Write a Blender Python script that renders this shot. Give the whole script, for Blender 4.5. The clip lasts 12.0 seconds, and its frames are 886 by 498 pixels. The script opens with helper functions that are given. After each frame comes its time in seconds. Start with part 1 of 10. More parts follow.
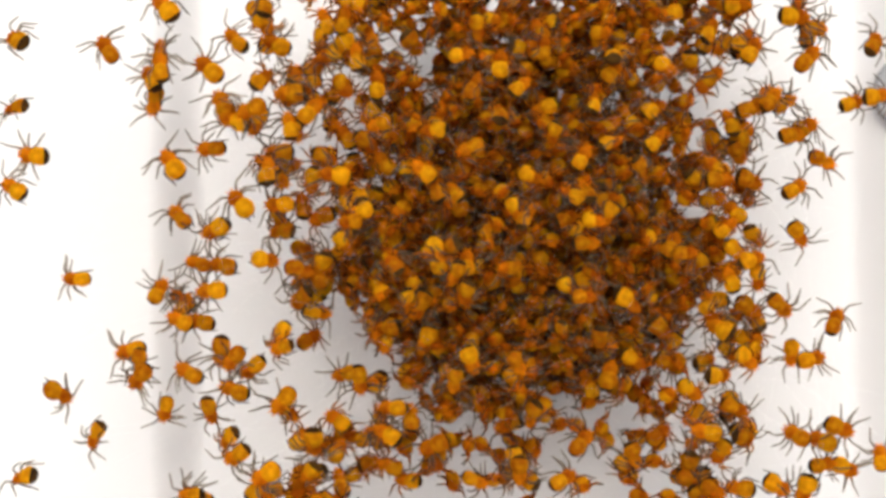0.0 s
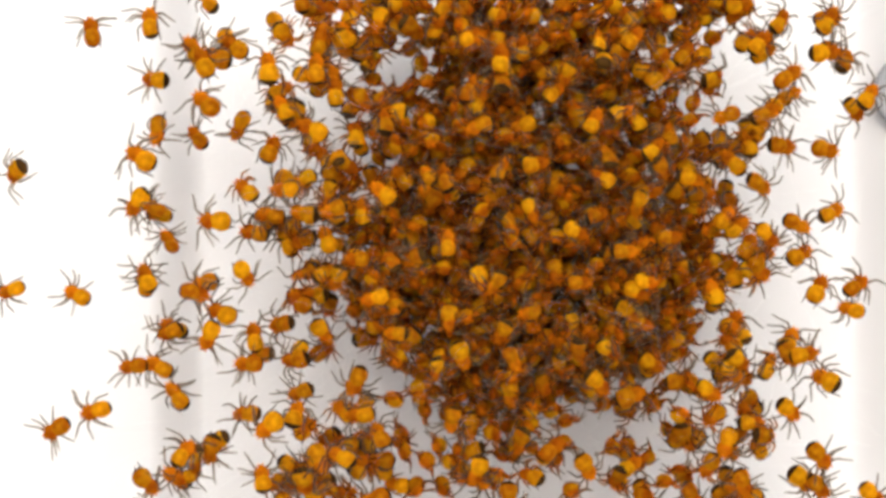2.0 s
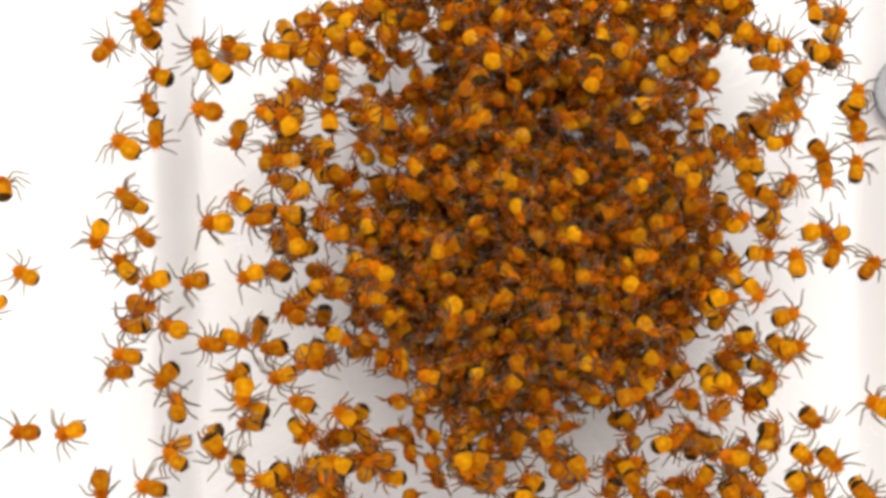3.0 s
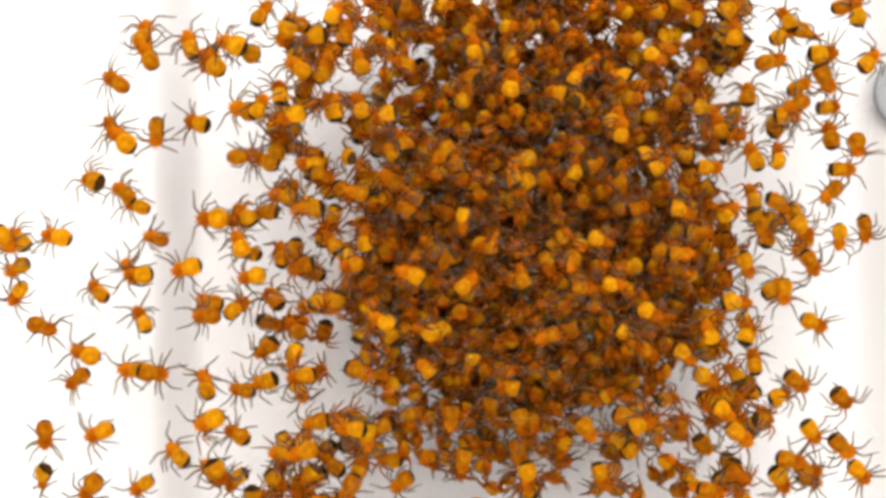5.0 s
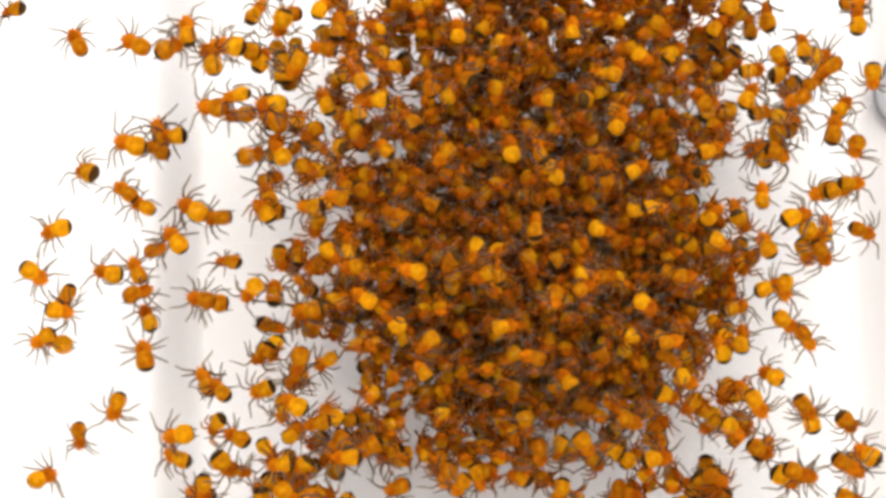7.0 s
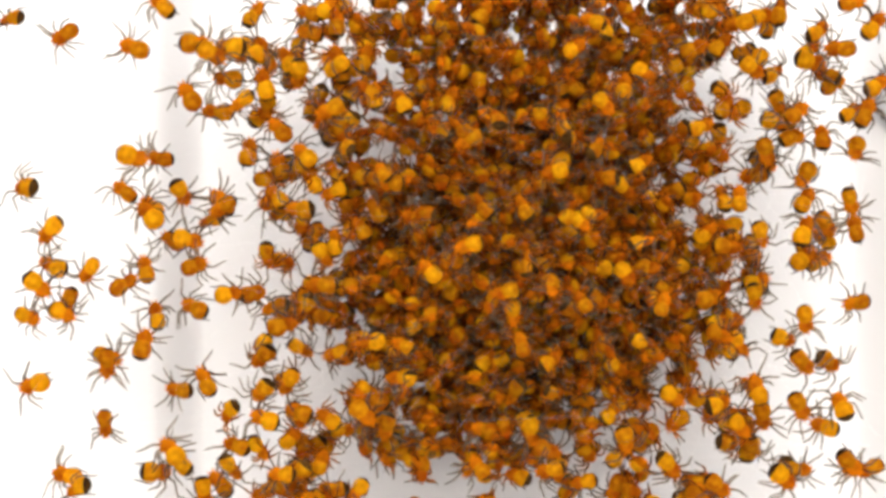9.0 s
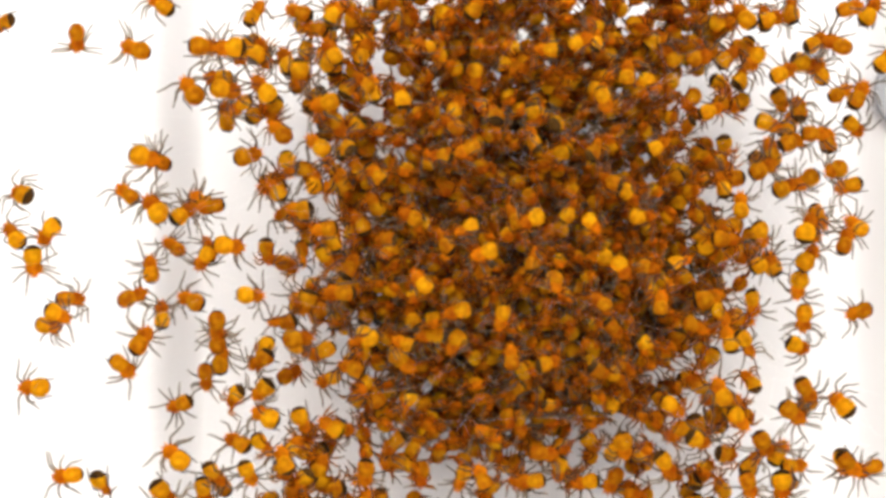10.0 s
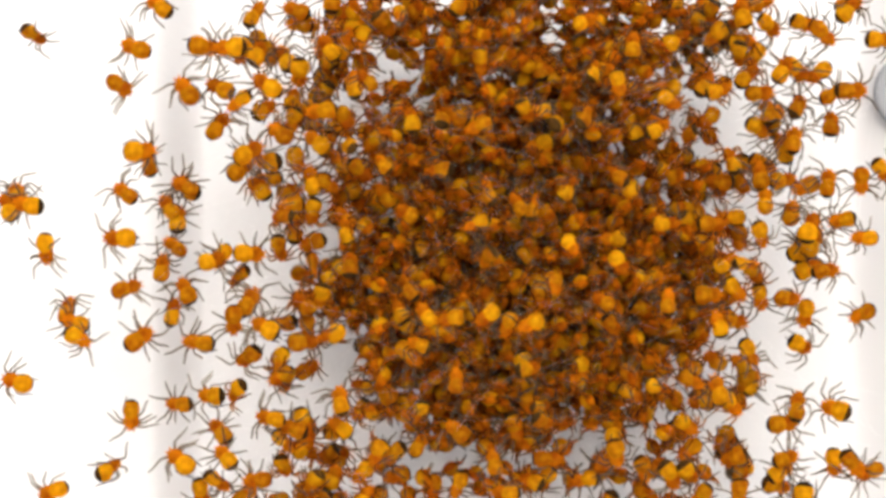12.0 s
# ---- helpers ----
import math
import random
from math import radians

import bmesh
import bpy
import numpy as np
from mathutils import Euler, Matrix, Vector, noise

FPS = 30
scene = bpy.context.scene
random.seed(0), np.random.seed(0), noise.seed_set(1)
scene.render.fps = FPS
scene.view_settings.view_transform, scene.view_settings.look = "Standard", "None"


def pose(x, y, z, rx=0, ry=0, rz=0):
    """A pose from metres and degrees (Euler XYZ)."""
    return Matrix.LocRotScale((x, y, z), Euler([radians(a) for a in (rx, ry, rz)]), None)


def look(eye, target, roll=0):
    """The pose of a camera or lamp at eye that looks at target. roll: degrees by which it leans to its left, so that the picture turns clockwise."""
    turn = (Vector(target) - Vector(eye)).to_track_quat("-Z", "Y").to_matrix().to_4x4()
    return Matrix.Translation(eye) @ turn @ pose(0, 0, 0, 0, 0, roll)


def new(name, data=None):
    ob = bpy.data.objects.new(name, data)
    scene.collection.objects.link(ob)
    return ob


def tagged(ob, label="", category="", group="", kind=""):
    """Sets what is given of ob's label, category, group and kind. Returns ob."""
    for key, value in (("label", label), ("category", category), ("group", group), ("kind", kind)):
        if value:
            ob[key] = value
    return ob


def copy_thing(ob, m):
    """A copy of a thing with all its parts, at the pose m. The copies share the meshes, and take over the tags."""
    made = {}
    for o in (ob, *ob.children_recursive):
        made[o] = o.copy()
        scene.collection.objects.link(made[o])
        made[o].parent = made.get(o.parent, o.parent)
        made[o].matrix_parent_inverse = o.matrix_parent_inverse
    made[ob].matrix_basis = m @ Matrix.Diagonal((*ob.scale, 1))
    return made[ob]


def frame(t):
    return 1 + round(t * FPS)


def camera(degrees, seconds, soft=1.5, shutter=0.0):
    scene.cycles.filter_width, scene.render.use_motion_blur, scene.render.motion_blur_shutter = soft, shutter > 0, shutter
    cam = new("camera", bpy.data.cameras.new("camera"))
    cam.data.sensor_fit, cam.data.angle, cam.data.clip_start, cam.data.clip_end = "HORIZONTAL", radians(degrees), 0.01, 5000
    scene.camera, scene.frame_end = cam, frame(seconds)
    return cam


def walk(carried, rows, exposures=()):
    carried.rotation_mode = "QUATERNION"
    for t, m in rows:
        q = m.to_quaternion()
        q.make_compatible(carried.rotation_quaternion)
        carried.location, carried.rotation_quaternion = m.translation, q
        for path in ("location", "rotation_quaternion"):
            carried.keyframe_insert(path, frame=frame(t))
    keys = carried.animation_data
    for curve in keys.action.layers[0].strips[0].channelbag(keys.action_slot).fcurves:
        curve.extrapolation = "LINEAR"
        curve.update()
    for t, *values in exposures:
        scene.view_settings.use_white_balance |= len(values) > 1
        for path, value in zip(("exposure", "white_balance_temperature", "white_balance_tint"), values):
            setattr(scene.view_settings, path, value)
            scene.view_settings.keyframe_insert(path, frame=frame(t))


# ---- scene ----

MM = 0.001  # the plan below is written in millimetres

# ---- camera: stands still, level, looking along +y ----
cam = camera(24.06, 12.0, soft=3.6)
STAND = look((0, -115 * MM, 0), (0, 0, 0))
walk(cam, [(0, STAND), (12, STAND)], exposures=[(0, -0.22, 6000, 4), (2.5, -0.09, 6000, 4), (5, 0.02, 6000, 4), (9.5, 0.06, 6000, 4), (12, -0.03, 6000, 4)])

# ---- daylight: bright open shade ----
world = bpy.data.worlds.new("sky")
scene.world = world
world.use_nodes = True
wn = world.node_tree.nodes
sky = wn.new("ShaderNodeTexSky")
sky.sky_type, sky.sun_disc = "NISHITA", False
sky.sun_elevation, sky.sun_rotation = radians(24), radians(180)
sky.air_density, sky.dust_density, sky.ozone_density = 0.35, 8.0, 0.0
world.node_tree.links.new(sky.outputs["Color"], wn["Background"].inputs["Color"])
wn["Background"].inputs["Strength"].default_value = 0.12
sun_data = bpy.data.lights.new("sun", "SUN")
sun_data.energy, sun_data.angle, sun_data.color = 2.8, radians(80), (1.0, 0.975, 0.95)
sun = new("sun", sun_data)
sun.matrix_world = look((0, -0.914, 0.407), (0, 0, 0))


# ---- materials ----
def shader(name):
    m = bpy.data.materials.new(name)
    m.use_nodes = True
    return m, m.node_tree.nodes, m.node_tree.links, m.node_tree.nodes["Principled BSDF"]


def chitin(name, dark, light, rough, clear, grain, glassy=0.0, rare=1.0, tint=(1, 1, 1)):
    """Thin, slightly see-through skin of a young spider: two tones, fine grain, light that passes through."""
    m, n, l, b = shader(name)
    geo = n.new("ShaderNodeTexCoord")
    info = n.new("ShaderNodeObjectInfo")
    big = n.new("ShaderNodeTexNoise")
    big.inputs["Scale"].default_value, big.inputs["Detail"].default_value = grain, 3
    fine = n.new("ShaderNodeTexNoise")
    fine.inputs["Scale"].default_value, fine.inputs["Detail"].default_value = grain * 7, 2
    for tex in (big, fine):
        l.new(geo.outputs["Object"], tex.inputs["Vector"])
    isle = n.new("ShaderNodeAttribute")  # each spiderling of the joined ball has its own tone
    isle.attribute_name = "tone"
    own = n.new("ShaderNodeMath")
    own.operation = "ADD"
    l.new(info.outputs["Random"], own.inputs[0])
    l.new(isle.outputs["Fac"], own.inputs[1])
    whole = n.new("ShaderNodeMath")
    whole.operation = "FRACT"
    l.new(own.outputs[0], whole.inputs[0])
    few = n.new("ShaderNodeMath")  # bright ones are rarer than dull ones
    few.operation = "POWER"
    l.new(whole.outputs[0], few.inputs[0])
    few.inputs[1].default_value = rare
    add = n.new("ShaderNodeMath")
    add.operation = "MULTIPLY_ADD"
    l.new(few.outputs[0], add.inputs[0])
    add.inputs[1].default_value = 0.75
    mottle = n.new("ShaderNodeMapRange")
    mottle.inputs["From Min"].default_value, mottle.inputs["From Max"].default_value = 0.35, 0.65
    mottle.inputs["To Min"].default_value, mottle.inputs["To Max"].default_value = 0.0, 0.75
    l.new(big.outputs["Fac"], mottle.inputs["Value"])
    l.new(mottle.outputs["Result"], add.inputs[2])
    shift = n.new("ShaderNodeMath")
    shift.operation, shift.use_clamp = "SUBTRACT", True
    l.new(add.outputs[0], shift.inputs[0])
    shift.inputs[1].default_value = 0.20
    ramp = n.new("ShaderNodeMix")
    ramp.data_type = "RGBA"
    ramp.inputs["A"].default_value, ramp.inputs["B"].default_value = (*dark, 1), (*light, 1)
    l.new(shift.outputs[0], ramp.inputs["Factor"])
    l.new(ramp.outputs["Result"], b.inputs["Base Color"])
    b.inputs["Roughness"].default_value = rough
    b.inputs["Specular IOR Level"].default_value = 0.06
    bump = n.new("ShaderNodeBump")
    bump.inputs["Strength"].default_value, bump.inputs["Distance"].default_value = 0.25, 0.00003
    l.new(fine.outputs["Fac"], bump.inputs["Height"])
    l.new(bump.outputs["Normal"], b.inputs["Normal"])
    thin = n.new("ShaderNodeBsdfTranslucent")
    l.new(ramp.outputs["Result"], thin.inputs["Color"])
    mix = n.new("ShaderNodeMixShader")
    mix.inputs["Fac"].default_value = clear
    l.new(b.outputs["BSDF"], mix.inputs[1])
    l.new(thin.outputs["BSDF"], mix.inputs[2])
    out = mix
    if glassy:
        through_it = n.new("ShaderNodeBsdfTransparent")
        through_it.inputs["Color"].default_value = (*tint, 1)
        out = n.new("ShaderNodeMixShader")
        out.inputs["Fac"].default_value = glassy
        l.new(mix.outputs["Shader"], out.inputs[1])
        l.new(through_it.outputs["BSDF"], out.inputs[2])
    l.new(out.outputs["Shader"], n["Material Output"].inputs["Surface"])
    return m


def plastic(name, colour, rough, dirt):
    """White window plastic with faint cloudy soiling and a fine orange-peel skin."""
    m, n, l, b = shader(name)
    geo = n.new("ShaderNodeTexCoord")
    big = n.new("ShaderNodeTexNoise")
    big.inputs["Scale"].default_value, big.inputs["Detail"].default_value = 45, 4
    fine = n.new("ShaderNodeTexNoise")
    fine.inputs["Scale"].default_value, fine.inputs["Detail"].default_value = 900, 2
    for tex in (big, fine):
        l.new(geo.outputs["Object"], tex.inputs["Vector"])
    ramp = n.new("ShaderNodeMix")
    ramp.data_type = "RGBA"
    ramp.inputs["A"].default_value = (*[c * dirt for c in colour], 1)
    ramp.inputs["B"].default_value = (*colour, 1)
    l.new(big.outputs["Fac"], ramp.inputs["Factor"])
    l.new(ramp.outputs["Result"], b.inputs["Base Color"])
    b.inputs["Roughness"].default_value = rough
    bump = n.new("ShaderNodeBump")
    bump.inputs["Strength"].default_value, bump.inputs["Distance"].default_value = 0.1, 0.00005
    l.new(fine.outputs["Fac"], bump.inputs["Height"])
    l.new(bump.outputs["Normal"], b.inputs["Normal"])
    return m


ABDOMEN = chitin("abdomen_skin", (0.50, 0.162, 0.001), (0.96, 0.545, 0.001), 0.65, 0.70, 1500, 0.0, 1.1)
HEAD = chitin("head_skin", (0.50, 0.128, 0.001), (0.80, 0.330, 0.001), 0.65, 0.74, 1700, 0.0, 1.4)
PATCH = chitin("dark_skin", (0.022, 0.010, 0.002), (0.07, 0.030, 0.004), 0.7, 0.05, 1500)
AMBER_LEG = chitin("amber_leg_skin", (0.30, 0.080, 0.002), (0.44, 0.150, 0.006), 0.6, 0.5, 1500, 0.45, 1.0, (0.95, 0.72, 0.40))
LEG = chitin("leg_skin", (0.155, 0.112, 0.070), (0.245, 0.180, 0.118), 0.5, 0.5, 1500, 0.62, 1.0, (0.90, 0.87, 0.83))
PVC = plastic("white_plastic", (0.645, 0.632, 0.640), 0.42, 0.97)
PALE_GROUND = plastic("pale_ground", (0.72, 0.70, 0.67), 0.85, 0.82)
GREY = plastic("grey_rubber", (0.27, 0.27, 0.29), 0.5, 0.8)
SILK = chitin("silk", (0.75, 0.75, 0.75), (0.85, 0.85, 0.85), 0.4, 0.5, 500)


# ---- mesh helpers ----
def mesh_of(name, bm, material, smooth=True):
    me = bpy.data.meshes.new(name)
    bm.to_mesh(me)
    bm.free()
    me.materials.append(material)
    if smooth:
        me.polygons.foreach_set("use_smooth", [True] * len(me.polygons))
    return me


def part(name, bm, material, parent, label=""):
    ob = new(name, mesh_of(name, bm, material))
    ob.parent = parent
    return tagged(ob, label)


def egg(bm, length, width, height, centre, front=0.0, flat=0.0, seg=14, ring=9):
    """An egg-shaped body along x: front narrows (positive) its +x end, flat sinks its underside."""
    made = bmesh.ops.create_uvsphere(bm, u_segments=seg, v_segments=ring, radius=1)["verts"]
    bmesh.ops.rotate(bm, verts=made, cent=(0, 0, 0), matrix=Matrix.Rotation(radians(90), 3, "Y"))
    for v in made:
        k = 1 - front * v.co.x
        z = v.co.z * (1 - flat if v.co.z < 0 else 1)
        v.co = Vector((v.co.x * length / 2, v.co.y * width / 2 * k, z * height / 2 * k)) + Vector(centre)
    return made


def tube(bm, points, radii, sides=5):
    """A bent, tapering limb through the points."""
    rings = []
    for i, p in enumerate(points):
        a, b = points[max(i - 1, 0)], points[min(i + 1, len(points) - 1)]
        q = (Vector(b) - Vector(a)).to_track_quat("Z", "Y")
        rings.append([bm.verts.new(Vector(p) + q @ Vector((radii[i] * math.cos(6.2832 * k / sides),
                      radii[i] * math.sin(6.2832 * k / sides), 0))) for k in range(sides)])
    for r, s in zip(rings, rings[1:]):
        for k in range(sides):
            bm.faces.new((r[k], r[(k + 1) % sides], s[(k + 1) % sides], s[k]))
    bm.faces.new(reversed(rings[0]))
    bm.faces.new(rings[-1])


# ---- the spiderling: head along +x, back along +z, about 1.6 mm long ----
def head_bm():
    bm = bmesh.new()
    egg(bm, 0.84 * MM, 0.82 * MM, 0.54 * MM, (0.32 * MM, 0, 0), 0.04, 0.25)
    egg(bm, 0.30 * MM, 0.40 * MM, 0.30 * MM, (0.66 * MM, 0, 0.05 * MM), 0.1, 0.2, 8, 6)
    for side in (-1, 1):  # short feelers
        tube(bm, [(0.66 * MM, side * 0.10 * MM, -0.05 * MM), (0.80 * MM, side * 0.15 * MM, 0.00),
                  (0.88 * MM, side * 0.12 * MM, -0.10 * MM)], [0.045 * MM, 0.04 * MM, 0.03 * MM], 5)
    return bm


def abdomen_bm(fat):
    bm = bmesh.new()
    egg(bm, 1.10 * MM, 0.96 * fat * MM, 0.86 * fat * MM, (-0.27 * MM, 0, 0.10 * MM), 0.08, 0.1, 16, 11)
    return bm


def patch_bm(fat, reach=0.0):
    """The dark rear cap: a shell a hair outside the abdomen's tip."""
    bm = bmesh.new()
    egg(bm, 1.12 * MM, 0.985 * fat * MM, 0.885 * fat * MM, (-0.275 * MM, 0, 0.10 * MM), 0.08, 0.1, 20, 14)
    bmesh.ops.bisect_plane(bm, geom=bm.verts[:] + bm.edges[:] + bm.faces[:], dist=1e-7,
                           plane_co=((-0.56 + reach) * MM, 0, 0.2 * MM), plane_no=(1, 0, 0.35), clear_outer=True)
    return bm


def leg_mesh(bm, amber_faces):
    """A leg's mesh: amber for the first faces from the hip, greyer beyond."""
    me = mesh_of("leg", bm, LEG)
    me.materials.append(AMBER_LEG)
    me.polygons.foreach_set("material_index", [1 if i < amber_faces else 0 for i in range(len(me.polygons))])
    return me


def leg_bm(pair, curl, tuck=1.0):
    """A leg in its own space: root at the origin, reaching along +x, knee up along +z."""
    reach = (1.22, 1.08, 0.84, 1.12)[pair] * MM * tuck
    bm = bmesh.new()
    pts, rad = [], []
    for i, (f, z, bend) in enumerate(((0, 0, 0), (0.18, 0.14, -0.02), (0.40, 0.36, -0.02), (0.52, 0.38, 0.04),
                                      (0.70, 0.14, 0.16), (0.86, -0.12, 0.25), (0.98, -0.26, 0.30))):
        pts.append((f * reach, curl * bend * reach, z * 0.55 * MM))
        rad.append((0.074, 0.082, 0.072, 0.068, 0.060, 0.050, 0.034)[i] * MM)
    tube(bm, pts, rad, 5)
    return bm


HIPS = ((0.56, 0.24, 46), (0.44, 0.30, 74), (0.30, 0.30, 106), (0.16, 0.25, 140))
# amber reaches further on packed legs: the ball's warm inner light, put into colour
LEGS = [[leg_mesh(leg_bm(p, s * c), 5) for p in range(4) for s in (1, -1)] for c in (0.9, -0.6, 1.5)]
DRAWN = [leg_mesh(leg_bm(p, s * 1.6, 0.72), 20) for p in range(4) for s in (1, -1)]
TUCKED = [[leg_mesh(leg_bm(p, s * c, 0.82), 10) for p in range(4) for s in (1, -1)] for c in (1.6, 0.6, 2.2)]


def hip(pair, side, yaw, lift):
    x, y, a = HIPS[pair]
    return pose(x * MM, side * y * MM, -0.02 * MM, 0, -lift, side * (a + yaw))


def spiderling(rng, variant, tucked=False):
    """One spiderling with its head, abdomen, dark patch and eight legs; the legs' stance differs by variant."""
    fat = (0.92, 1.0, 1.08)[variant % 3]
    root = new("spiderling")
    root.empty_display_size = 0.001
    part("cephalothorax", head_bm(), HEAD, root, "orange-brown front body")
    ab = part("abdomen", abdomen_bm(fat), ABDOMEN, root, "yellow-orange rounded abdomen")
    part("abdomen_patch", patch_bm(fat, (-0.12, -0.05, 0.02)[variant // 3 % 3]), PATCH, ab, "black rear patch")
    for p in range(4):
        for side in (1, -1):
            leg = new("leg", (TUCKED if tucked else LEGS)[variant % 3][2 * p + (side < 0)])
            leg.parent = root
            leg.matrix_basis = hip(p, side, rng.uniform(-20, 20), rng.uniform(-14, 22))
    tagged(root, "small orange spiderling with a black-tipped abdomen, hanging in silk", "spiderling", "swarm of spiderlings")
    return root


# ---- the white frame behind the swarm ----
def profile_bm(xs_ys, z0, z1):
    """An upright moulding: the outline in x and y, drawn from z0 to z1."""
    bm = bmesh.new()
    low = [bm.verts.new((x * MM, y * MM, z0 * MM)) for x, y in xs_ys]
    high = [bm.verts.new((x * MM, y * MM, z1 * MM)) for x, y in xs_ys]
    n = len(xs_ys)
    for i in range(n):
        bm.faces.new((low[i], low[(i + 1) % n], high[(i + 1) % n], high[i]))
    bm.faces.new(list(reversed(low)))
    bm.faces.new(high)
    bmesh.ops.recalc_face_normals(bm, faces=bm.faces)
    return bm


WALL = 15.0  # how far behind the swarm the frame's face lies
K = (115 + WALL) / 115 * 49 / 1568


def col(x):
    return (x - 784) * K


def slope(x0, x1, y0, y1, n=24):
    """A softly rounded chamfer in the face, from x0 to x1, between two depths."""
    return [(col(x0 + (x1 - x0) * i / n), WALL + y0 + (y1 - y0) * (0.5 - 0.5 * math.cos(3.14159 * i / n))) for i in range(n + 1)]


wall = new("wall_back", mesh_of("wall_back", profile_bm(
    [(-420, WALL - 2.2)] + slope(270, 366, -2.2, 0) + slope(1500, 1610, 0, -2.2)
    + [(420, WALL - 2.2), (420, WALL + 30), (-420, WALL + 30)], -420, 420), PVC, False))
tagged(wall, "white plastic window frame with an upright recessed panel", "wall", kind="structure")

# pale ground sheet, never in view, added below to bounce white light
gb = bmesh.new()
bmesh.ops.create_grid(gb, x_segments=8, y_segments=8, size=200)
ground = new("ground", mesh_of("ground", gb, PALE_GROUND, False))
ground.location = (0, 0, -0.42)
tagged(ground, "unseen pale ground sheet far below the frame, added to bounce light", "ground", kind="structure")


def ring():
    """A grey rubber grommet round a white plug, set in the frame at the picture's rim."""
    root = new("grommet")
    bm = bmesh.new()
    seg, sides, big, small = 64, 12, 2.0 * MM, 0.42 * MM
    for i in range(seg):
        for j in range(sides):
            a, b = 6.28319 * i / seg, 6.28319 * j / sides
            r = big + small * math.cos(b)
            bm.verts.new((r * math.cos(a), small * 0.8 * math.sin(b), r * math.sin(a)))
    bm.verts.ensure_lookup_table()
    for i in range(seg):
        for j in range(sides):
            k = [i * sides + j, ((i + 1) % seg) * sides + j, ((i + 1) % seg) * sides + (j + 1) % sides, i * sides + (j + 1) % sides]
            bm.faces.new([bm.verts[q] for q in k])
    part("rubber_ring", bm, GREY, root, "dull grey rubber ring")
    bm = bmesh.new()
    egg(bm, 3.3 * MM, 0.8 * MM, 3.3 * MM, (0, 0, 0), 0, 0, 24, 14)
    part("plug", bm, PVC, root, "white domed plug")
    root.location = (col(1602) * MM, (WALL - 2.0) * MM, (441 - 168) * K * MM)
    return tagged(root, "grey rubber grommet with a white plug in the frame", "grommet")


ring()

# ---- the swarm ----
rng = random.Random(11)
LOOSE_SIZE = 186
PACKED_SIZE = 58
OPEN = [spiderling(rng, v) for v in range(9)]
CLOSED = [spiderling(rng, v, True) for v in range(9)]
for ob in CLOSED:
    tagged(ob, "orange spiderling with drawn-in legs, packed in the silk ball")
COUNT = dict(loose=0, packed=0)


def members(kinds, n):
    """n spiderlings: those that are built, and copies of them."""
    out = [kinds[i] if i < len(kinds) else copy_thing(kinds[i % len(kinds)], Matrix.Identity(4)) for i in range(n)]
    for ob in out:
        k = rng.uniform(0.95, 1.13) if kinds is OPEN else rng.uniform(0.84, 1.0)
        ob.scale = (k, k, k)
    return out


loose = members(OPEN, LOOSE_SIZE)
packed = members(CLOSED, PACKED_SIZE)


def stance(x, y, z, h, tip, lean):
    """Where a spiderling stands: millimetres, its heading in the upright plane, and how its back tips."""
    return pose(x * MM, y * MM, z * MM, 90, -h, 0) @ pose(0, 0, 0, lean, tip, 0)


def ball(rng, core):
    """A place in the ball of spiderlings, in millimetres: a dense upright core, and a wide loose coat."""
    x, y, z = (rng.gauss(0, 1) for _ in range(3))
    k = (rng.random() ** 0.42) / math.sqrt(x * x + y * y + z * z)
    a = math.atan2(z, x)  # clumps bulge out of the ball
    k *= 1 + (0.4 if core > 0 else 1.0) * (0.07 * math.sin(3 * a + 0.6) + 0.05 * math.sin(7 * a + 2.0) + 0.04 * math.sin(11 * a))
    if core < 0:  # the ball's lower hem
        return rng.uniform(-10, 15.5) - (4 if rng.random() < 0.3 else 0), rng.uniform(1.0, 6.0), rng.uniform(-18, -7.5)
    if core:
        up = z * k * 11
        return x * k * 10.8 + 5.1, y * k * 4.2 + 1.6 + core, 0.84 * up + 0.5 if up < 0 else 0.5 + 16.5 * rng.random() ** 1.9
    if rng.random() < 0.25:
        k *= rng.uniform(1.0, 1.25)
    return x * k * 13.0 + 3.4, y * k * 4.4 + 2.4, z * k * 15.0 + 4.2


